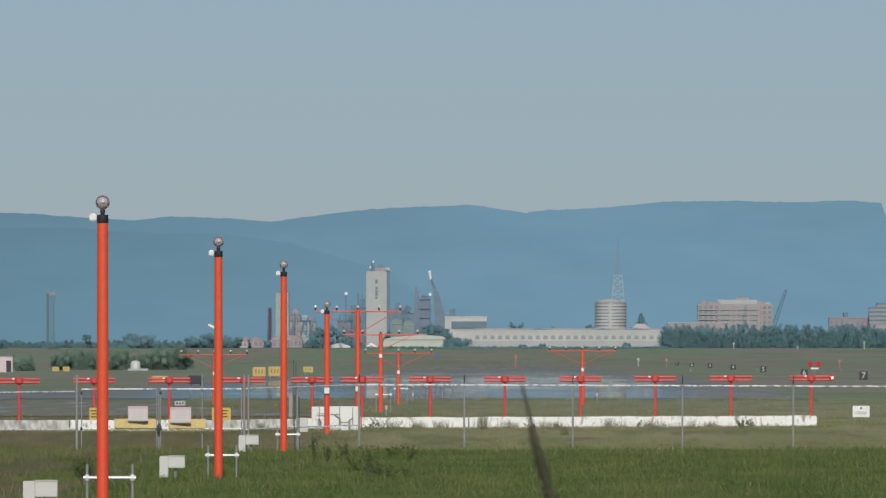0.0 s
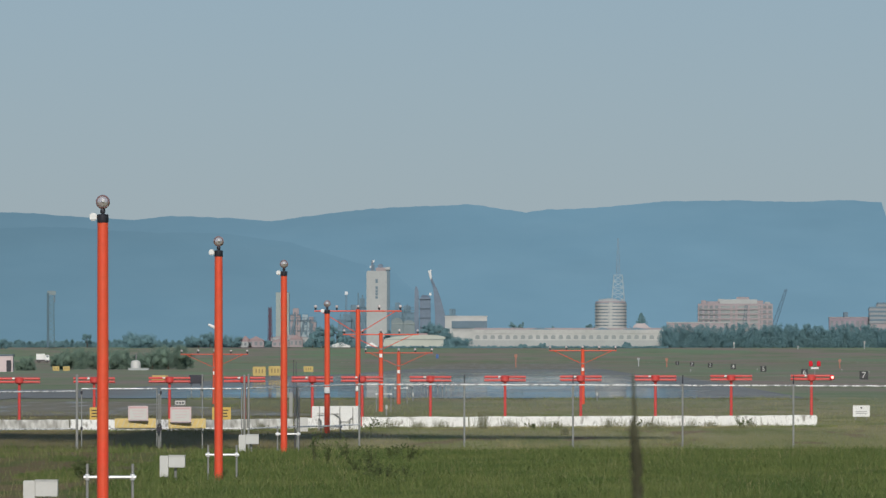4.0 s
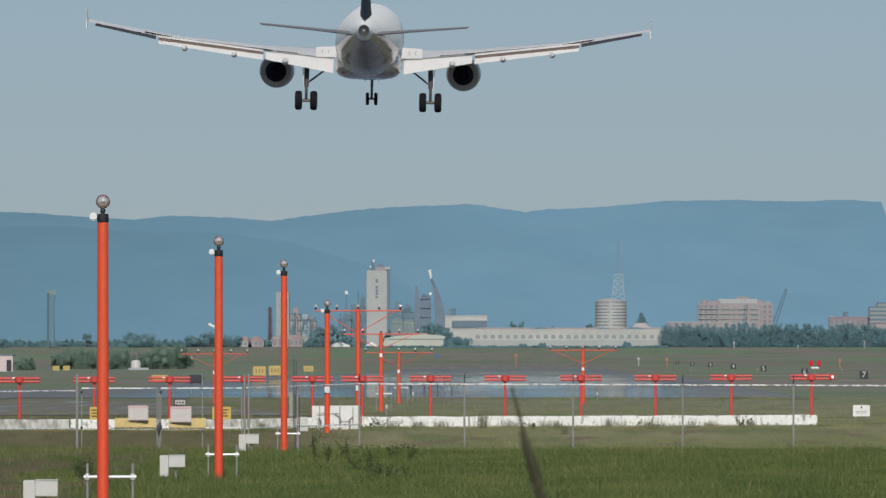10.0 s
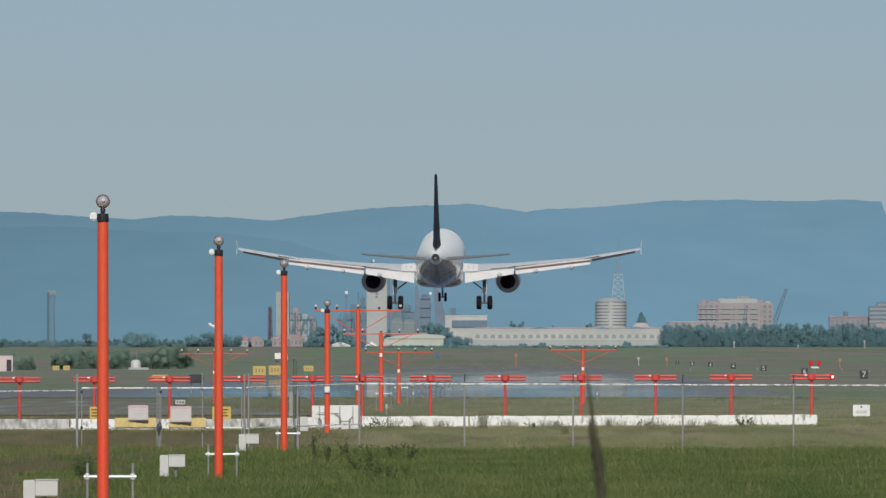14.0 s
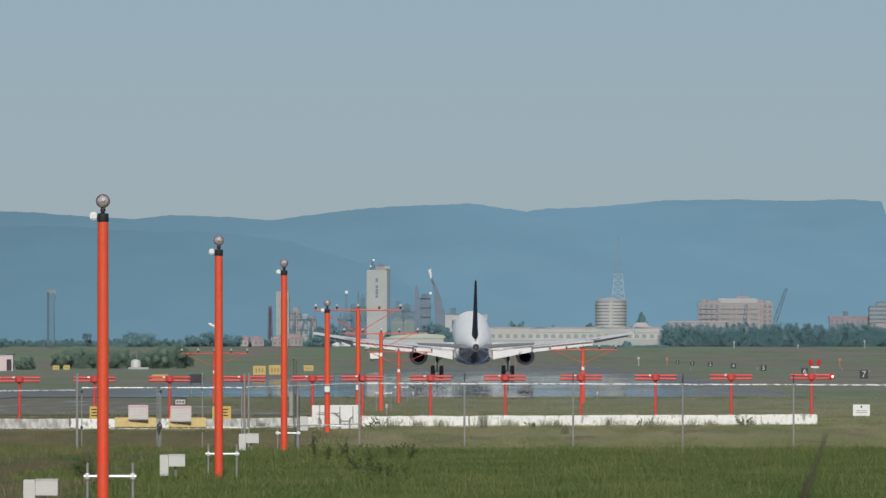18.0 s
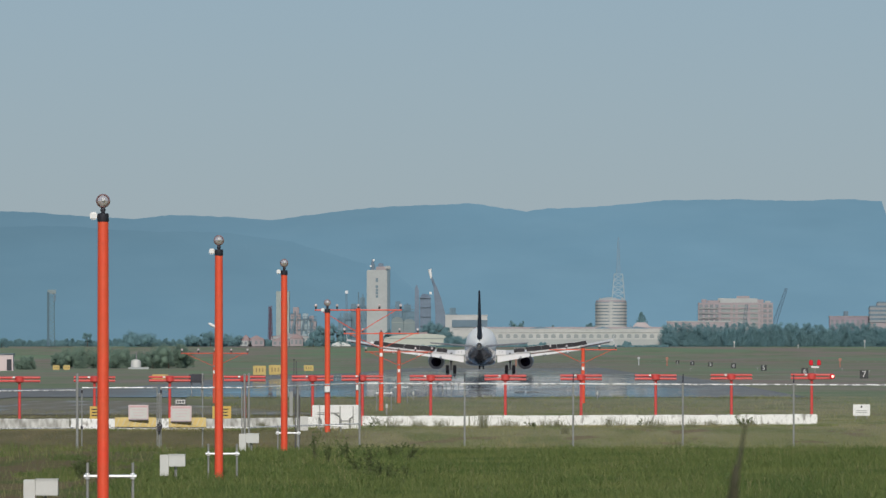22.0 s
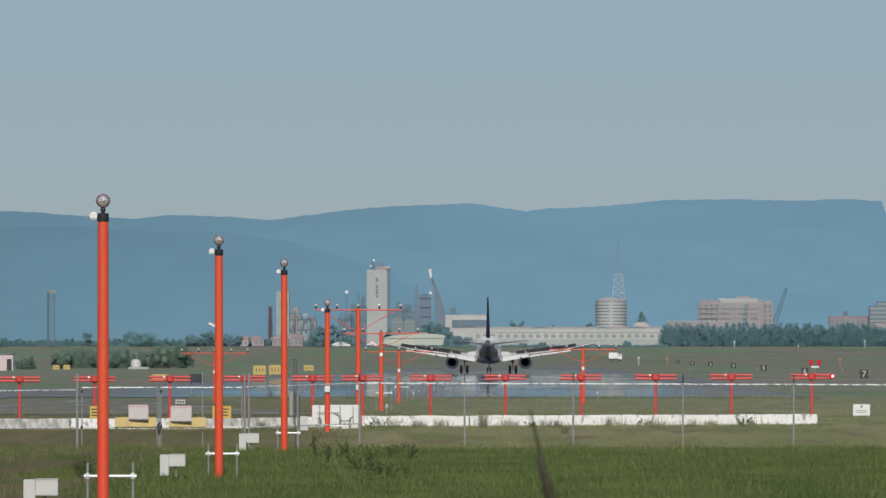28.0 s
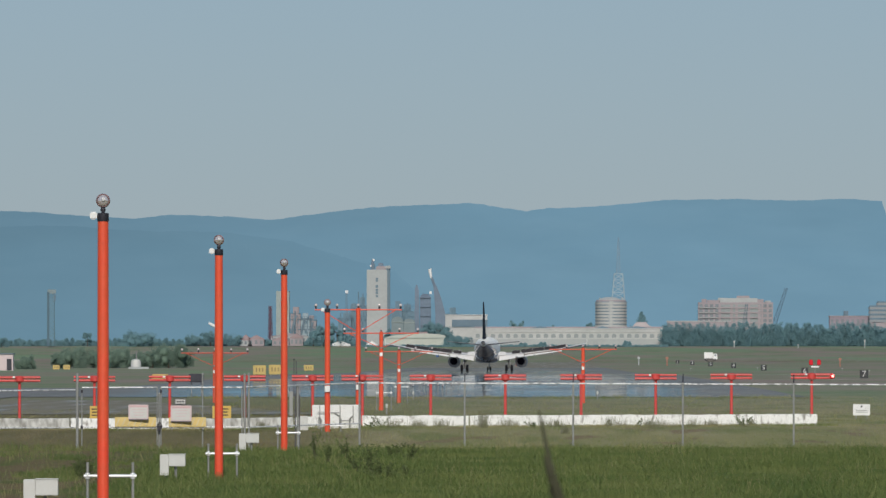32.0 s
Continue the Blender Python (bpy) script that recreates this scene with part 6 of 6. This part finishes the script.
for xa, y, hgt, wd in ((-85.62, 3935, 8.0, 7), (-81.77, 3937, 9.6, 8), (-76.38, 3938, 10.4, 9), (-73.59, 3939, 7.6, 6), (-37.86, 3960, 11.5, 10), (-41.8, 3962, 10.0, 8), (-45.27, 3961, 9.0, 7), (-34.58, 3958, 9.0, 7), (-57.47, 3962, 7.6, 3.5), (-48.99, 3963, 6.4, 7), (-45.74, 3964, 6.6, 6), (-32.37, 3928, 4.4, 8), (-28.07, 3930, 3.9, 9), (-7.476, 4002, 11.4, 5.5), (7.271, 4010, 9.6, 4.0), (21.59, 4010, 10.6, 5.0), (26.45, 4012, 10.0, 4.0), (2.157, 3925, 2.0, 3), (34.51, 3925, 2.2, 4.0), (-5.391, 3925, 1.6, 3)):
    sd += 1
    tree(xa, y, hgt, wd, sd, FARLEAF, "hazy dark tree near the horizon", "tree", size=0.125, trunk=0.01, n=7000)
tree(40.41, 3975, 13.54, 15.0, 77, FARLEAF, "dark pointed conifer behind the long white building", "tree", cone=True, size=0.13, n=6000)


def woods(name, xa, xb, y, top, seed, label, count, thick=8.0):
    rng = random.Random(seed)
    cs, rs = [], []
    for k in range(count):
        x = xa + (xb - xa) * (k + rng.random()) / count
        yy = y + rng.uniform(0, thick)
        h = top * rng.uniform(0.70, 1.05) * (1 + 0.12 * noise.noise((x * 0.08, 0.2, seed)))
        for j in range(12):
            u = (j + rng.random()) / 12
            wd = 1.6 * (1.0 - 0.55 * u)
            cs.append((x + rng.uniform(-wd, wd), yy + rng.uniform(-1, 1), ground_z(yy) + h * u))
            rs.append(min(1.5, 0.36 * top) * (1.15 - 0.55 * u))
    ridge, n, back = [], int((xb - xa) / 0.5), y + thick * 0.7
    for k in range(n + 1):
        x = xa + (xb - xa) * k / n
        g = ground_z(y)
        z = g + top * (0.62 + 0.22 * noise.noise((x * 0.22, 0.6, seed)) + 0.12 * noise.noise((x * 0.9, 0.6, seed)))
        b = 0.5 * noise.noise((x * 0.5, 3.0, seed))
        ridge.append([(x, back + 0.6 + b, g - 0.1), (x, back + 4.0, g - 0.1), (x, back + 3.5, z), (x, back + 2.2 + b, z + 0.1), (x, back + 1.2 + b, g + (z - g) * 0.65)])
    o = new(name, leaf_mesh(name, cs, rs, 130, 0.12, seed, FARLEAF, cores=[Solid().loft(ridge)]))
    tagged(o, label, "wood", kind="stuff")


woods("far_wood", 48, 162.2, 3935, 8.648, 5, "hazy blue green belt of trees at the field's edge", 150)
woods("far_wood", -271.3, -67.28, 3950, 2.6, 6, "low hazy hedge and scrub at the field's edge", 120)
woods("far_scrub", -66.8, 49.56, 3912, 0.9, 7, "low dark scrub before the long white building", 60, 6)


# ---------------------------------------------------------------- grass
def blades(name, count, ya, yb, left, right, hmin, hmax, wid, material, seed, label, keep=None, lean=0.5):
    rng = np.random.RandomState(seed)
    y = ya + (yb - ya) * rng.rand(count)
    x = left * y + (right - left) * y * rng.rand(count)
    if keep:
        ok = np.array([keep(a, b) for a, b in zip(x, y)])
        x, y = x[ok], y[ok]
    n = len(x)
    z = np.interp(y, _fine, _soft) + rise(x, y)
    patch = np.array([noise.noise((a * 0.35, b * 0.07, 0.5)) for a, b in zip(x, y)])
    h = (hmin + (hmax - hmin) * rng.rand(n) ** 1.6) * (1 + 0.45 * patch)
    a = rng.rand(n) * math.tau
    w = wid * (0.6 + 0.8 * rng.rand(n))
    lx, ly = lean * h * rng.randn(n) * 0.5 - 0.06 * h, lean * h * rng.randn(n) * 0.5
    ux, uy = np.cos(a) * w / 2, np.sin(a) * w / 2
    v = np.zeros((n, 5, 3), np.float32)
    v[:, 0] = np.stack([x - ux, y - uy, z - 0.02], 1)
    v[:, 1] = np.stack([x + ux, y + uy, z - 0.02], 1)
    v[:, 2] = np.stack([x + lx * 0.35 + ux * 0.8, y + ly * 0.35 + uy * 0.8, z + h * 0.6], 1)
    v[:, 3] = np.stack([x + lx * 0.35 - ux * 0.8, y + ly * 0.35 - uy * 0.8, z + h * 0.6], 1)
    v[:, 4] = np.stack([x + lx, y + ly, z + h], 1)
    me = bpy.data.meshes.new(name)
    base = (np.arange(n) * 5)[:, None]
    loops = np.concatenate([base + np.array([[0, 1, 2, 3]]), base + np.array([[3, 2, 4]])], 1).astype(np.int32).ravel()
    starts = np.stack([np.arange(n) * 7, np.arange(n) * 7 + 4], 1).astype(np.int32).ravel()
    me.vertices.add(n * 5)
    me.vertices.foreach_set("co", v.ravel())
    me.loops.add(len(loops))
    me.loops.foreach_set("vertex_index", loops)
    me.polygons.add(n * 2)
    me.polygons.foreach_set("loop_start", starts)
    me.update(calc_edges=True)
    me.validate()
    me.materials.append(material)
    return tagged(new(name, me), label, "grass", kind="stuff")


blades("tall_grass", 196000, 190, 296, -0.0545, 0.0365, 0.05, 0.19, 0.009, GRASSM, 1, "tall green meadow grass before the fence", keep=lambda x, y: x + float(np.interp(y, (200, 288), (0.0445, 0.034))) * y > 0.9 * noise.noise((x * 0.6, y * 0.08, 4.0)) or noise.noise((x * 0.5, y * 0.1, 7.0)) > 0.22, lean=1.5)
blades("dry_grass", 30000, 296, 362, -0.056, 0.038, 0.03, 0.10, 0.012, DRYM, 2, "short dry yellowish grass between fence and wall", keep=lambda x, y: x > -7 + 3 * noise.noise((x * 0.3, y * 0.05, 2.0)))
blades("brown_grass", 16000, 296, 362, -0.056, -0.015, 0.03, 0.10, 0.011, BROWNM, 12, "short brownish grass between the gate and the wall", keep=lambda x, y: x < -6 + 3 * noise.noise((x * 0.3, y * 0.05, 2.0)))
blades("dry_grass", 15000, 357, 362.3, -0.056, 0.038, 0.03, 0.10, 0.011, DRYM, 8, "dry grass growing against the foot of the white wall", keep=lambda x, y: x < 10.5)
blades("field_grass", 26000, 366, 585, -0.056, 0.038, 0.04, 0.13, 0.016, DRYM, 3, "dry grass behind the antenna row", keep=lambda x, y: not (y > 468 and x < -16))
blades("tall_grass", 9000, 196, 289, -0.0545, 0.0365, 0.10, 0.30, 0.006, DRYM, 4, "dry seed stems standing among the green grass", lean=0.9)
blades("tall_grass", 8000, 262, 299, -0.0545, 0.0365, 0.08, 0.36, 0.007, GRASSM, 5, "uneven tall grass along the crest of the bank", keep=lambda x, y: noise.noise((x * 0.45, y * 0.05, 9.0)) > -0.12, lean=0.9)
blades("dry_grass", 5000, 270, 302, -0.0545, 0.0365, 0.10, 0.30, 0.007, DRYM, 6, "dry stalks along the crest of the bank", keep=lambda x, y: noise.noise((x * 0.4, y * 0.05, 3.0)) > -0.05, lean=0.9)
blades("field_grass", 9000, 566, 584, -0.034, 0.038, 0.05, 0.24, 0.014, DRYM, 21, "uneven dry grass along the edge of the asphalt", keep=lambda x, y: noise.noise((x * 0.35, y * 0.05, 5.0)) > 0.0 and x < 15.6, lean=1.0)
blades("field_grass", 7000, 560, 583, -0.034, 0.038, 0.04, 0.19, 0.014, TUFTM, 22, "green grass in clumps along the edge of the asphalt", keep=lambda x, y: noise.noise((x * 0.3, y * 0.05, 15.0)) > 0.08 and x < 15.6, lean=1.0)
blades("dry_grass", 2600, 322, 356, -0.0215, 0.020, 0.10, 0.34, 0.006, DRYM, 23, "thin pale stalks between the fence and the wall", keep=lambda x, y: noise.noise((x * 0.35, y * 0.03, 25.0)) > 0.05, lean=0.8)


def weed(x, y, h, spread, seed, mtl, label, cat="weed", n=60):
    rng = random.Random(seed)
    w = thing("weed_clump", x, y, ground_at(x, y), label, cat, "weed clumps")
    lf = Solid()
    if mtl is TUFTM:
        for k in range(n):
            a, ln = rng.uniform(0, math.tau), rng.uniform(0.1, 0.75)
            b = Vector((rng.gauss(0, 0.35) * spread, rng.gauss(0, 0.1), -0.02))
            hh2 = h * rng.uniform(0.45, 1.0)
            tip = b + Vector((math.cos(a) * ln * hh2 * 0.6, math.sin(a) * ln * hh2 * 0.3, hh2))
            mid = b.lerp(tip, 0.5) + Vector((0, 0, hh2 * 0.08))
            u = Vector((0.0045, 0.002, 0))
            lf.quad(b - u, b + u, mid + u * 0.8, mid - u * 0.8)
            lf.quad(mid - u * 0.8, mid + u * 0.8, tip + u * 0.1, tip - u * 0.1)
    for k in range(0 if mtl is TUFTM else max(5, n // 6)):
        a = rng.uniform(0, math.tau)
        tip = Vector((math.cos(a) * spread * rng.random(), math.sin(a) * spread * rng.random() * 0.5, h * rng.uniform(0.5, 1.0)))
        part("stem", Solid().tube((tip.x * 0.2, tip.y * 0.2, -0.02), tip, 0.006, 0.003, 4), STEMM, w)
        for j in range(20):
            p = tip * rng.uniform(0.3, 1.0)
            u = Vector((rng.gauss(0, 1), rng.gauss(0, 1), rng.gauss(0, 0.6))).normalized() * 0.07 * rng.uniform(0.4, 1.2)
            v = u.cross(Vector((0.1, -0.8, 0.6))).normalized() * 0.018
            lf.quad(p, p + u * 0.5 + v, p + u, p + u * 0.5 - v)
    c = new("leaves", fast_mesh("leaves", lf, mtl))
    c.parent = w
    tagged(c, kind="stuff")


for i, (x, y, h, sp) in enumerate(((-5.672, 262, 0.95, 0.3), (-5.184, 255, 0.6, 0.5), (-4.052, 250, 0.6, 0.6), (-3.829, 268, 0.5, 0.7), (-3.697, 232, 0.5, 0.6), (-9.98, 226, 0.5, 0.3), (-10.15, 229, 0.5, 0.3), (-9.8, 224, 0.4, 0.35), (-10.1, 227, 0.42, 0.25), (-3.5, 229, 0.42, 0.6), (-3.25, 224, 0.36, 0.6), (-2.9, 227, 0.35, 0.5), (-4.1, 238, 0.45, 0.5), (-3.311, 262, 0.55, 0.6), (-4.97, 270, 0.55, 0.6))):
    weed(x, y, h, sp, 100 + i, WEEDM, "dark leafy weed clump in tall grass", n=90 if x < -9 else 50)
for i, (x, y, h, sp) in enumerate(((-1.853, 355, 0.95, 0.3), (2.491, 357, 0.45, 0.25), (3.965, 352, 0.5, 0.5), (-5.114, 358, 0.45, 0.5), (-0.9835, 358, 0.4, 0.5), (6.115, 359, 0.3, 0.4), (7.496, 359, 0.32, 0.2), (-3.353, 359, 0.4, 0.5), (-9.638, 358, 0.4, 0.4), (0.6846, 356, 0.35, 0.3), (-4.142, 359, 0.35, 0.4), (0.9478, 345, 0.4, 0.2))):
    weed(x, y, h, sp, 200 + i, TUFTM, "dry grassy tuft against the white wall", n=80)


rngw = random.Random(41)
for i in range(16):
    weed(rngw.uniform(-6.064, 9.585), rngw.uniform(352, 361), rngw.uniform(0.25, 0.5), rngw.uniform(0.25, 0.7), 300 + i, TUFTM if i % 3 else WEEDM, "thin weed stems against the white wall", n=34)


# the seed head that sways close to the camera
def near_stem():
    s = thing("grass_stem", 0.1319, 12.0, ground_z(12.0), "single dark grass stem with a seed head, swaying close by", "grass stem")
    pts = [(0.0, 0.0, -0.02), (0.004, 0, 0.2), (0.0, 0, 0.40), (-0.001, 0, 0.51), (-0.002, 0, 0.575), (-0.003, 0, 0.645)]
    rad = (0.004, 0.0036, 0.0034, 0.004, 0.0032, 0.0014)
    st = Solid()
    n = 8
    st.loft([[(p[0] + r * math.cos(math.tau * k / n), p[1] + r * math.sin(math.tau * k / n), p[2]) for k in range(n)] for p, r in zip(pts, rad)])
    part("stem", st, STEMM, s)
    rng = random.Random(3)
    hd = Solid()
    for k in range(90):
        z = rng.uniform(0.475, 0.585)
        u = (z - 0.475) / 0.11
        wdt = 0.0075 * math.sin(math.pi * min(1, 0.12 + u * 0.88)) + 0.001
        a = rng.uniform(0, math.tau)
        p = Vector((-0.004 * u + math.cos(a) * wdt * 0.6, math.sin(a) * wdt * 0.6, z))
        hd.tube(p, p + Vector((math.cos(a) * 0.003, math.sin(a) * 0.003, 0.009)), 0.0018, 0.0006, 5)
    part("seed_head", hd, STEMM, s, "dark brown green seed head")
    return s


def insect():
    b = thing("flying_insect", 2.0, 60.0, ground_z(60.0) + 0.02, "small dark insect flying up from the grass", "insect")
    part("body", Solid().spin([(0.001, -0.012), (0.004, -0.006), (0.0045, 0.004), (0.002, 0.012)], (0, 0, 0), 10, "X"), DARK, b, "dark body")
    for k in (-1, 1):
        part("wing", Solid().loft([[(-0.004, 0, 0.003), (0.003, 0, 0.003), (0.003, 0, 0.004), (-0.004, 0, 0.004)], [(-0.006 + 0.009 * k, -0.01, 0.011), (0.0 + 0.009 * k, -0.01, 0.011), (0.0 + 0.009 * k, -0.01, 0.012), (-0.006 + 0.009 * k, -0.01, 0.012)]]), DARK, b, "thin wing")
    return b


INSECT = insect()
STEM = near_stem()


# ---------------------------------------------------------------- what moves
def motions():
    rows = []
    # seconds, distance, side, height of the wheels, pitch, bank, heading
    for t, y, x, z, pitch, bank, head in (
            (0, 4, -11.4, 47.8, 3.0, 0, 0), (2, 139.5, -11.27, 41.95, 3.0, 0.3, 0), (3, 209.3, -11.2, 39.0, 3.0, 0.5, 0), (6, 405, -10.9, 29.9, 3.0, 1.0, 0), (7, 474.5, -10.75, 26.8, 3.0, 1.2, 0), (8, 523, -10.6, 23.7, 3.0, 1.5, 0), (9, 569, -10.5, 20.66, 3.0, 1.6, 0), (10, 628, -10.3, 17.35, 3.0, 1.1, 0),
            (11, 687.5, -10.0, 14.35, 3.0, 0.9, 0.2), (12, 747, -9.5, 11.5, 3.0, 0.3, 0.4), (13, 806, -8.87, 8.8, 3.0, 0, 0.6), (14, 875, -8.25, 6.1, 3.3, 0, 0.5), (15, 933, -7.75, 3.7, 3.9, 0, 0.0),
            (16, 991, -7.35, 1.72, 4.6, 0, -0.6), (17, 1048, -7.02, 0.22, 5.1, 0, -1.1), (18, 1103, -6.9, -0.44, 5.4, 0, -1.4), (19, 1158, -6.95, -0.55, 5.4, 0, -1.5), (20, 1214, -7.05, -0.69, 5.2, 0, -1.2), (21, 1269, -7.15, -0.81, 4.6, 0, -0.5),
            (22, 1323, -7.25, -0.94, 2.6, 0, 0.2), (22.8, 1366, -7.35, -1.05, 0.4, 0, 0.6), (23.5, 1402, -7.33, -1.12, 0, 0, 0.5), (25, 1476, -7.18, -1.25, 0, 0, -0.1), (28, 1605, -7.55, -1.47, 0, 0, 0.1), (30, 1682, -7.95, -1.55, 0, 0, -0.3), (32, 1752, -8.55, -1.62, 0, 0, 1.5)):
        drop = float(np.interp(t, (0, 16, 17, 18, 20, 23.5, 25, 28, 32), (0.46, 0.46, 0.36, 0.08, -0.16, -0.33, -0.25, -0.08, 0.0)))    # the gear legs hang lower until the weight is on them
        z = (ground_z(y) + 0.035 if t >= 18 else z) + drop
        rows.append((t, pose(x, y, z, pitch, bank, -head)))
    walk(PLANE, rows)
    for g in GEARS:
        walk(g, [(t, pose(0, 0, -d)) for t, d in ((0, 0.5), (16, 0.5), (17, 0.40), (18, 0.12), (20, -0.13), (23.5, -0.33), (25, -0.25), (28, -0.08), (32, 0.0))])
    for sp, h in SPOILERS:
        walk(sp, [(t, h @ pose(0, 0, 0, -a, 0, 0)) for t, a in ((0, 0), (19.1, 0), (19.8, 48), (26, 48), (32, 48))])
    walk(TRUCK, [(t, pose(-203.5 + 8.227 * t, 3548, ground_z(3548) + 0.06, 0, 0, 0)) for t in (0, 16, 32)])
    iz = ground_z(60.0) + 0.02
    walk(INSECT, [(0, pose(2.0, 60, iz)), (12.6, pose(2.0, 60, iz)), (12.9, pose(1.879, 60, 2.004)), (13.0, pose(1.441, 60, 3.474)), (13.1, pose(0.956, 60, 5.169)), (13.4, pose(1.5, 60, 7.5)), (15, pose(5.5, 60, iz)), (32, pose(5.5, 60, iz))])
    rx = 0.1319
    # seconds, tilt, lift of the swaying stem
    sway = (
            (0, -13.14, 0), (0.3, -18.65, -0.03), (0.65, -20.75, -0.03), (1, -18.37, -0.026), (1.3, -16.22, -0.006), (1.7, -18.37, -0.027), (2, -17.07, -0), (2.3, -15.55, -0.011),
            (2.7, -15.36, -0.03), (3, -11.47, -0.007), (3.3, -7.57, 0.001), (3.5, -5.85, -0.007), (4.5, 0.8, -0.008), (5.5, -0.11, -0.021), (5.7, -5.13, 0.004), (6, -11.37, 0.004),
            (6.3, -14.3, -0.033), (6.7, -19.75, -0.03), (7.1, -22.68, -0.03), (7.6, -22.54, -0.03), (8, -19.29, -0.03), (8.3, -18.83, -0.06), (8.7, -14.01, -0.02), (9, -10.87, -0.003),
            (9.3, -9.98, -0.008), (9.7, -11.47, -0.013), (10, -14.21, -0.003), (10.3, -14.01, 0.002), (10.7, -10.68, 0.003), (11, -10.87, 0.008), (11.3, -12.26, 0.01), (11.7, -11.86, 0.01),
            (12, -10.97, 0.005), (12.3, -10.28, 0.003), (12.7, -12.16, 0.006), (13, -13.43, 0.001), (13.3, -12.26, -0.004), (13.7, -9.08, -0.008), (14, -6.25, -0.005), (14.3, -6.86, -0.015),
            (14.5, -8.48, -0.004), (15.5, 0, -0.013), (16.5, 4.41, -0.008), (16.7, 2.36, -0.024), (17, 2.05, -0.045), (17.3, 6.75, -0.011), (17.7, 15.06, -0.055), (18, 18.84, -0.045),
            (18.3, 2.98, -0.031), (18.7, 1.54, -0.014), (19, 9.27, -0.043), (19.3, 9.87, -0.054), (19.7, 3.39, -0.04), (20, -0.31, -0.056), (20.3, -0, -0.046), (20.7, 4.1, -0.033),
            (21, 12.84, -0.06), (21.35, 17.62, -0.053), (21.7, 11.56, -0.055), (22, 10.27, -0.053), (22.3, 9.67, -0.05), (22.7, 5.43, -0.046), (23, 1.44, -0.053), (23.3, 4.1, -0.051),
            (23.7, 5.43, -0.043), (24, 6.55, -0.045), (24.3, 5.23, -0.03), (24.7, 2.98, -0.027), (25, 4.92, -0.047), (25.3, 7.86, -0.031), (25.5, 10.17, -0.004), (26.5, 3.98, -0.012),
            (27.5, -1.65, -0.005), (27.7, -4.72, -0.014), (28, -12.26, -0.036), (28.3, -17.91, -0.016), (28.7, -15.07, 0.009), (29, -11.47, 0.019), (29.3, -7.87, 0.004), (29.7, -4.42, -0.016),
            (30, -6.15, -0.012), (30.3, -10.38, 0.007), (30.7, -13.11, 0.003), (31, -12.23, 0.002), (31.3, -10.97, -0.003), (31.7, -10.44, -0.012), (32, -11.34, -0.039))
    walk(STEM, [(t, pose(rx, 12.0, ground_z(12.0) + dz, 0, a, 0)) for t, a, dz in sway])


motions()
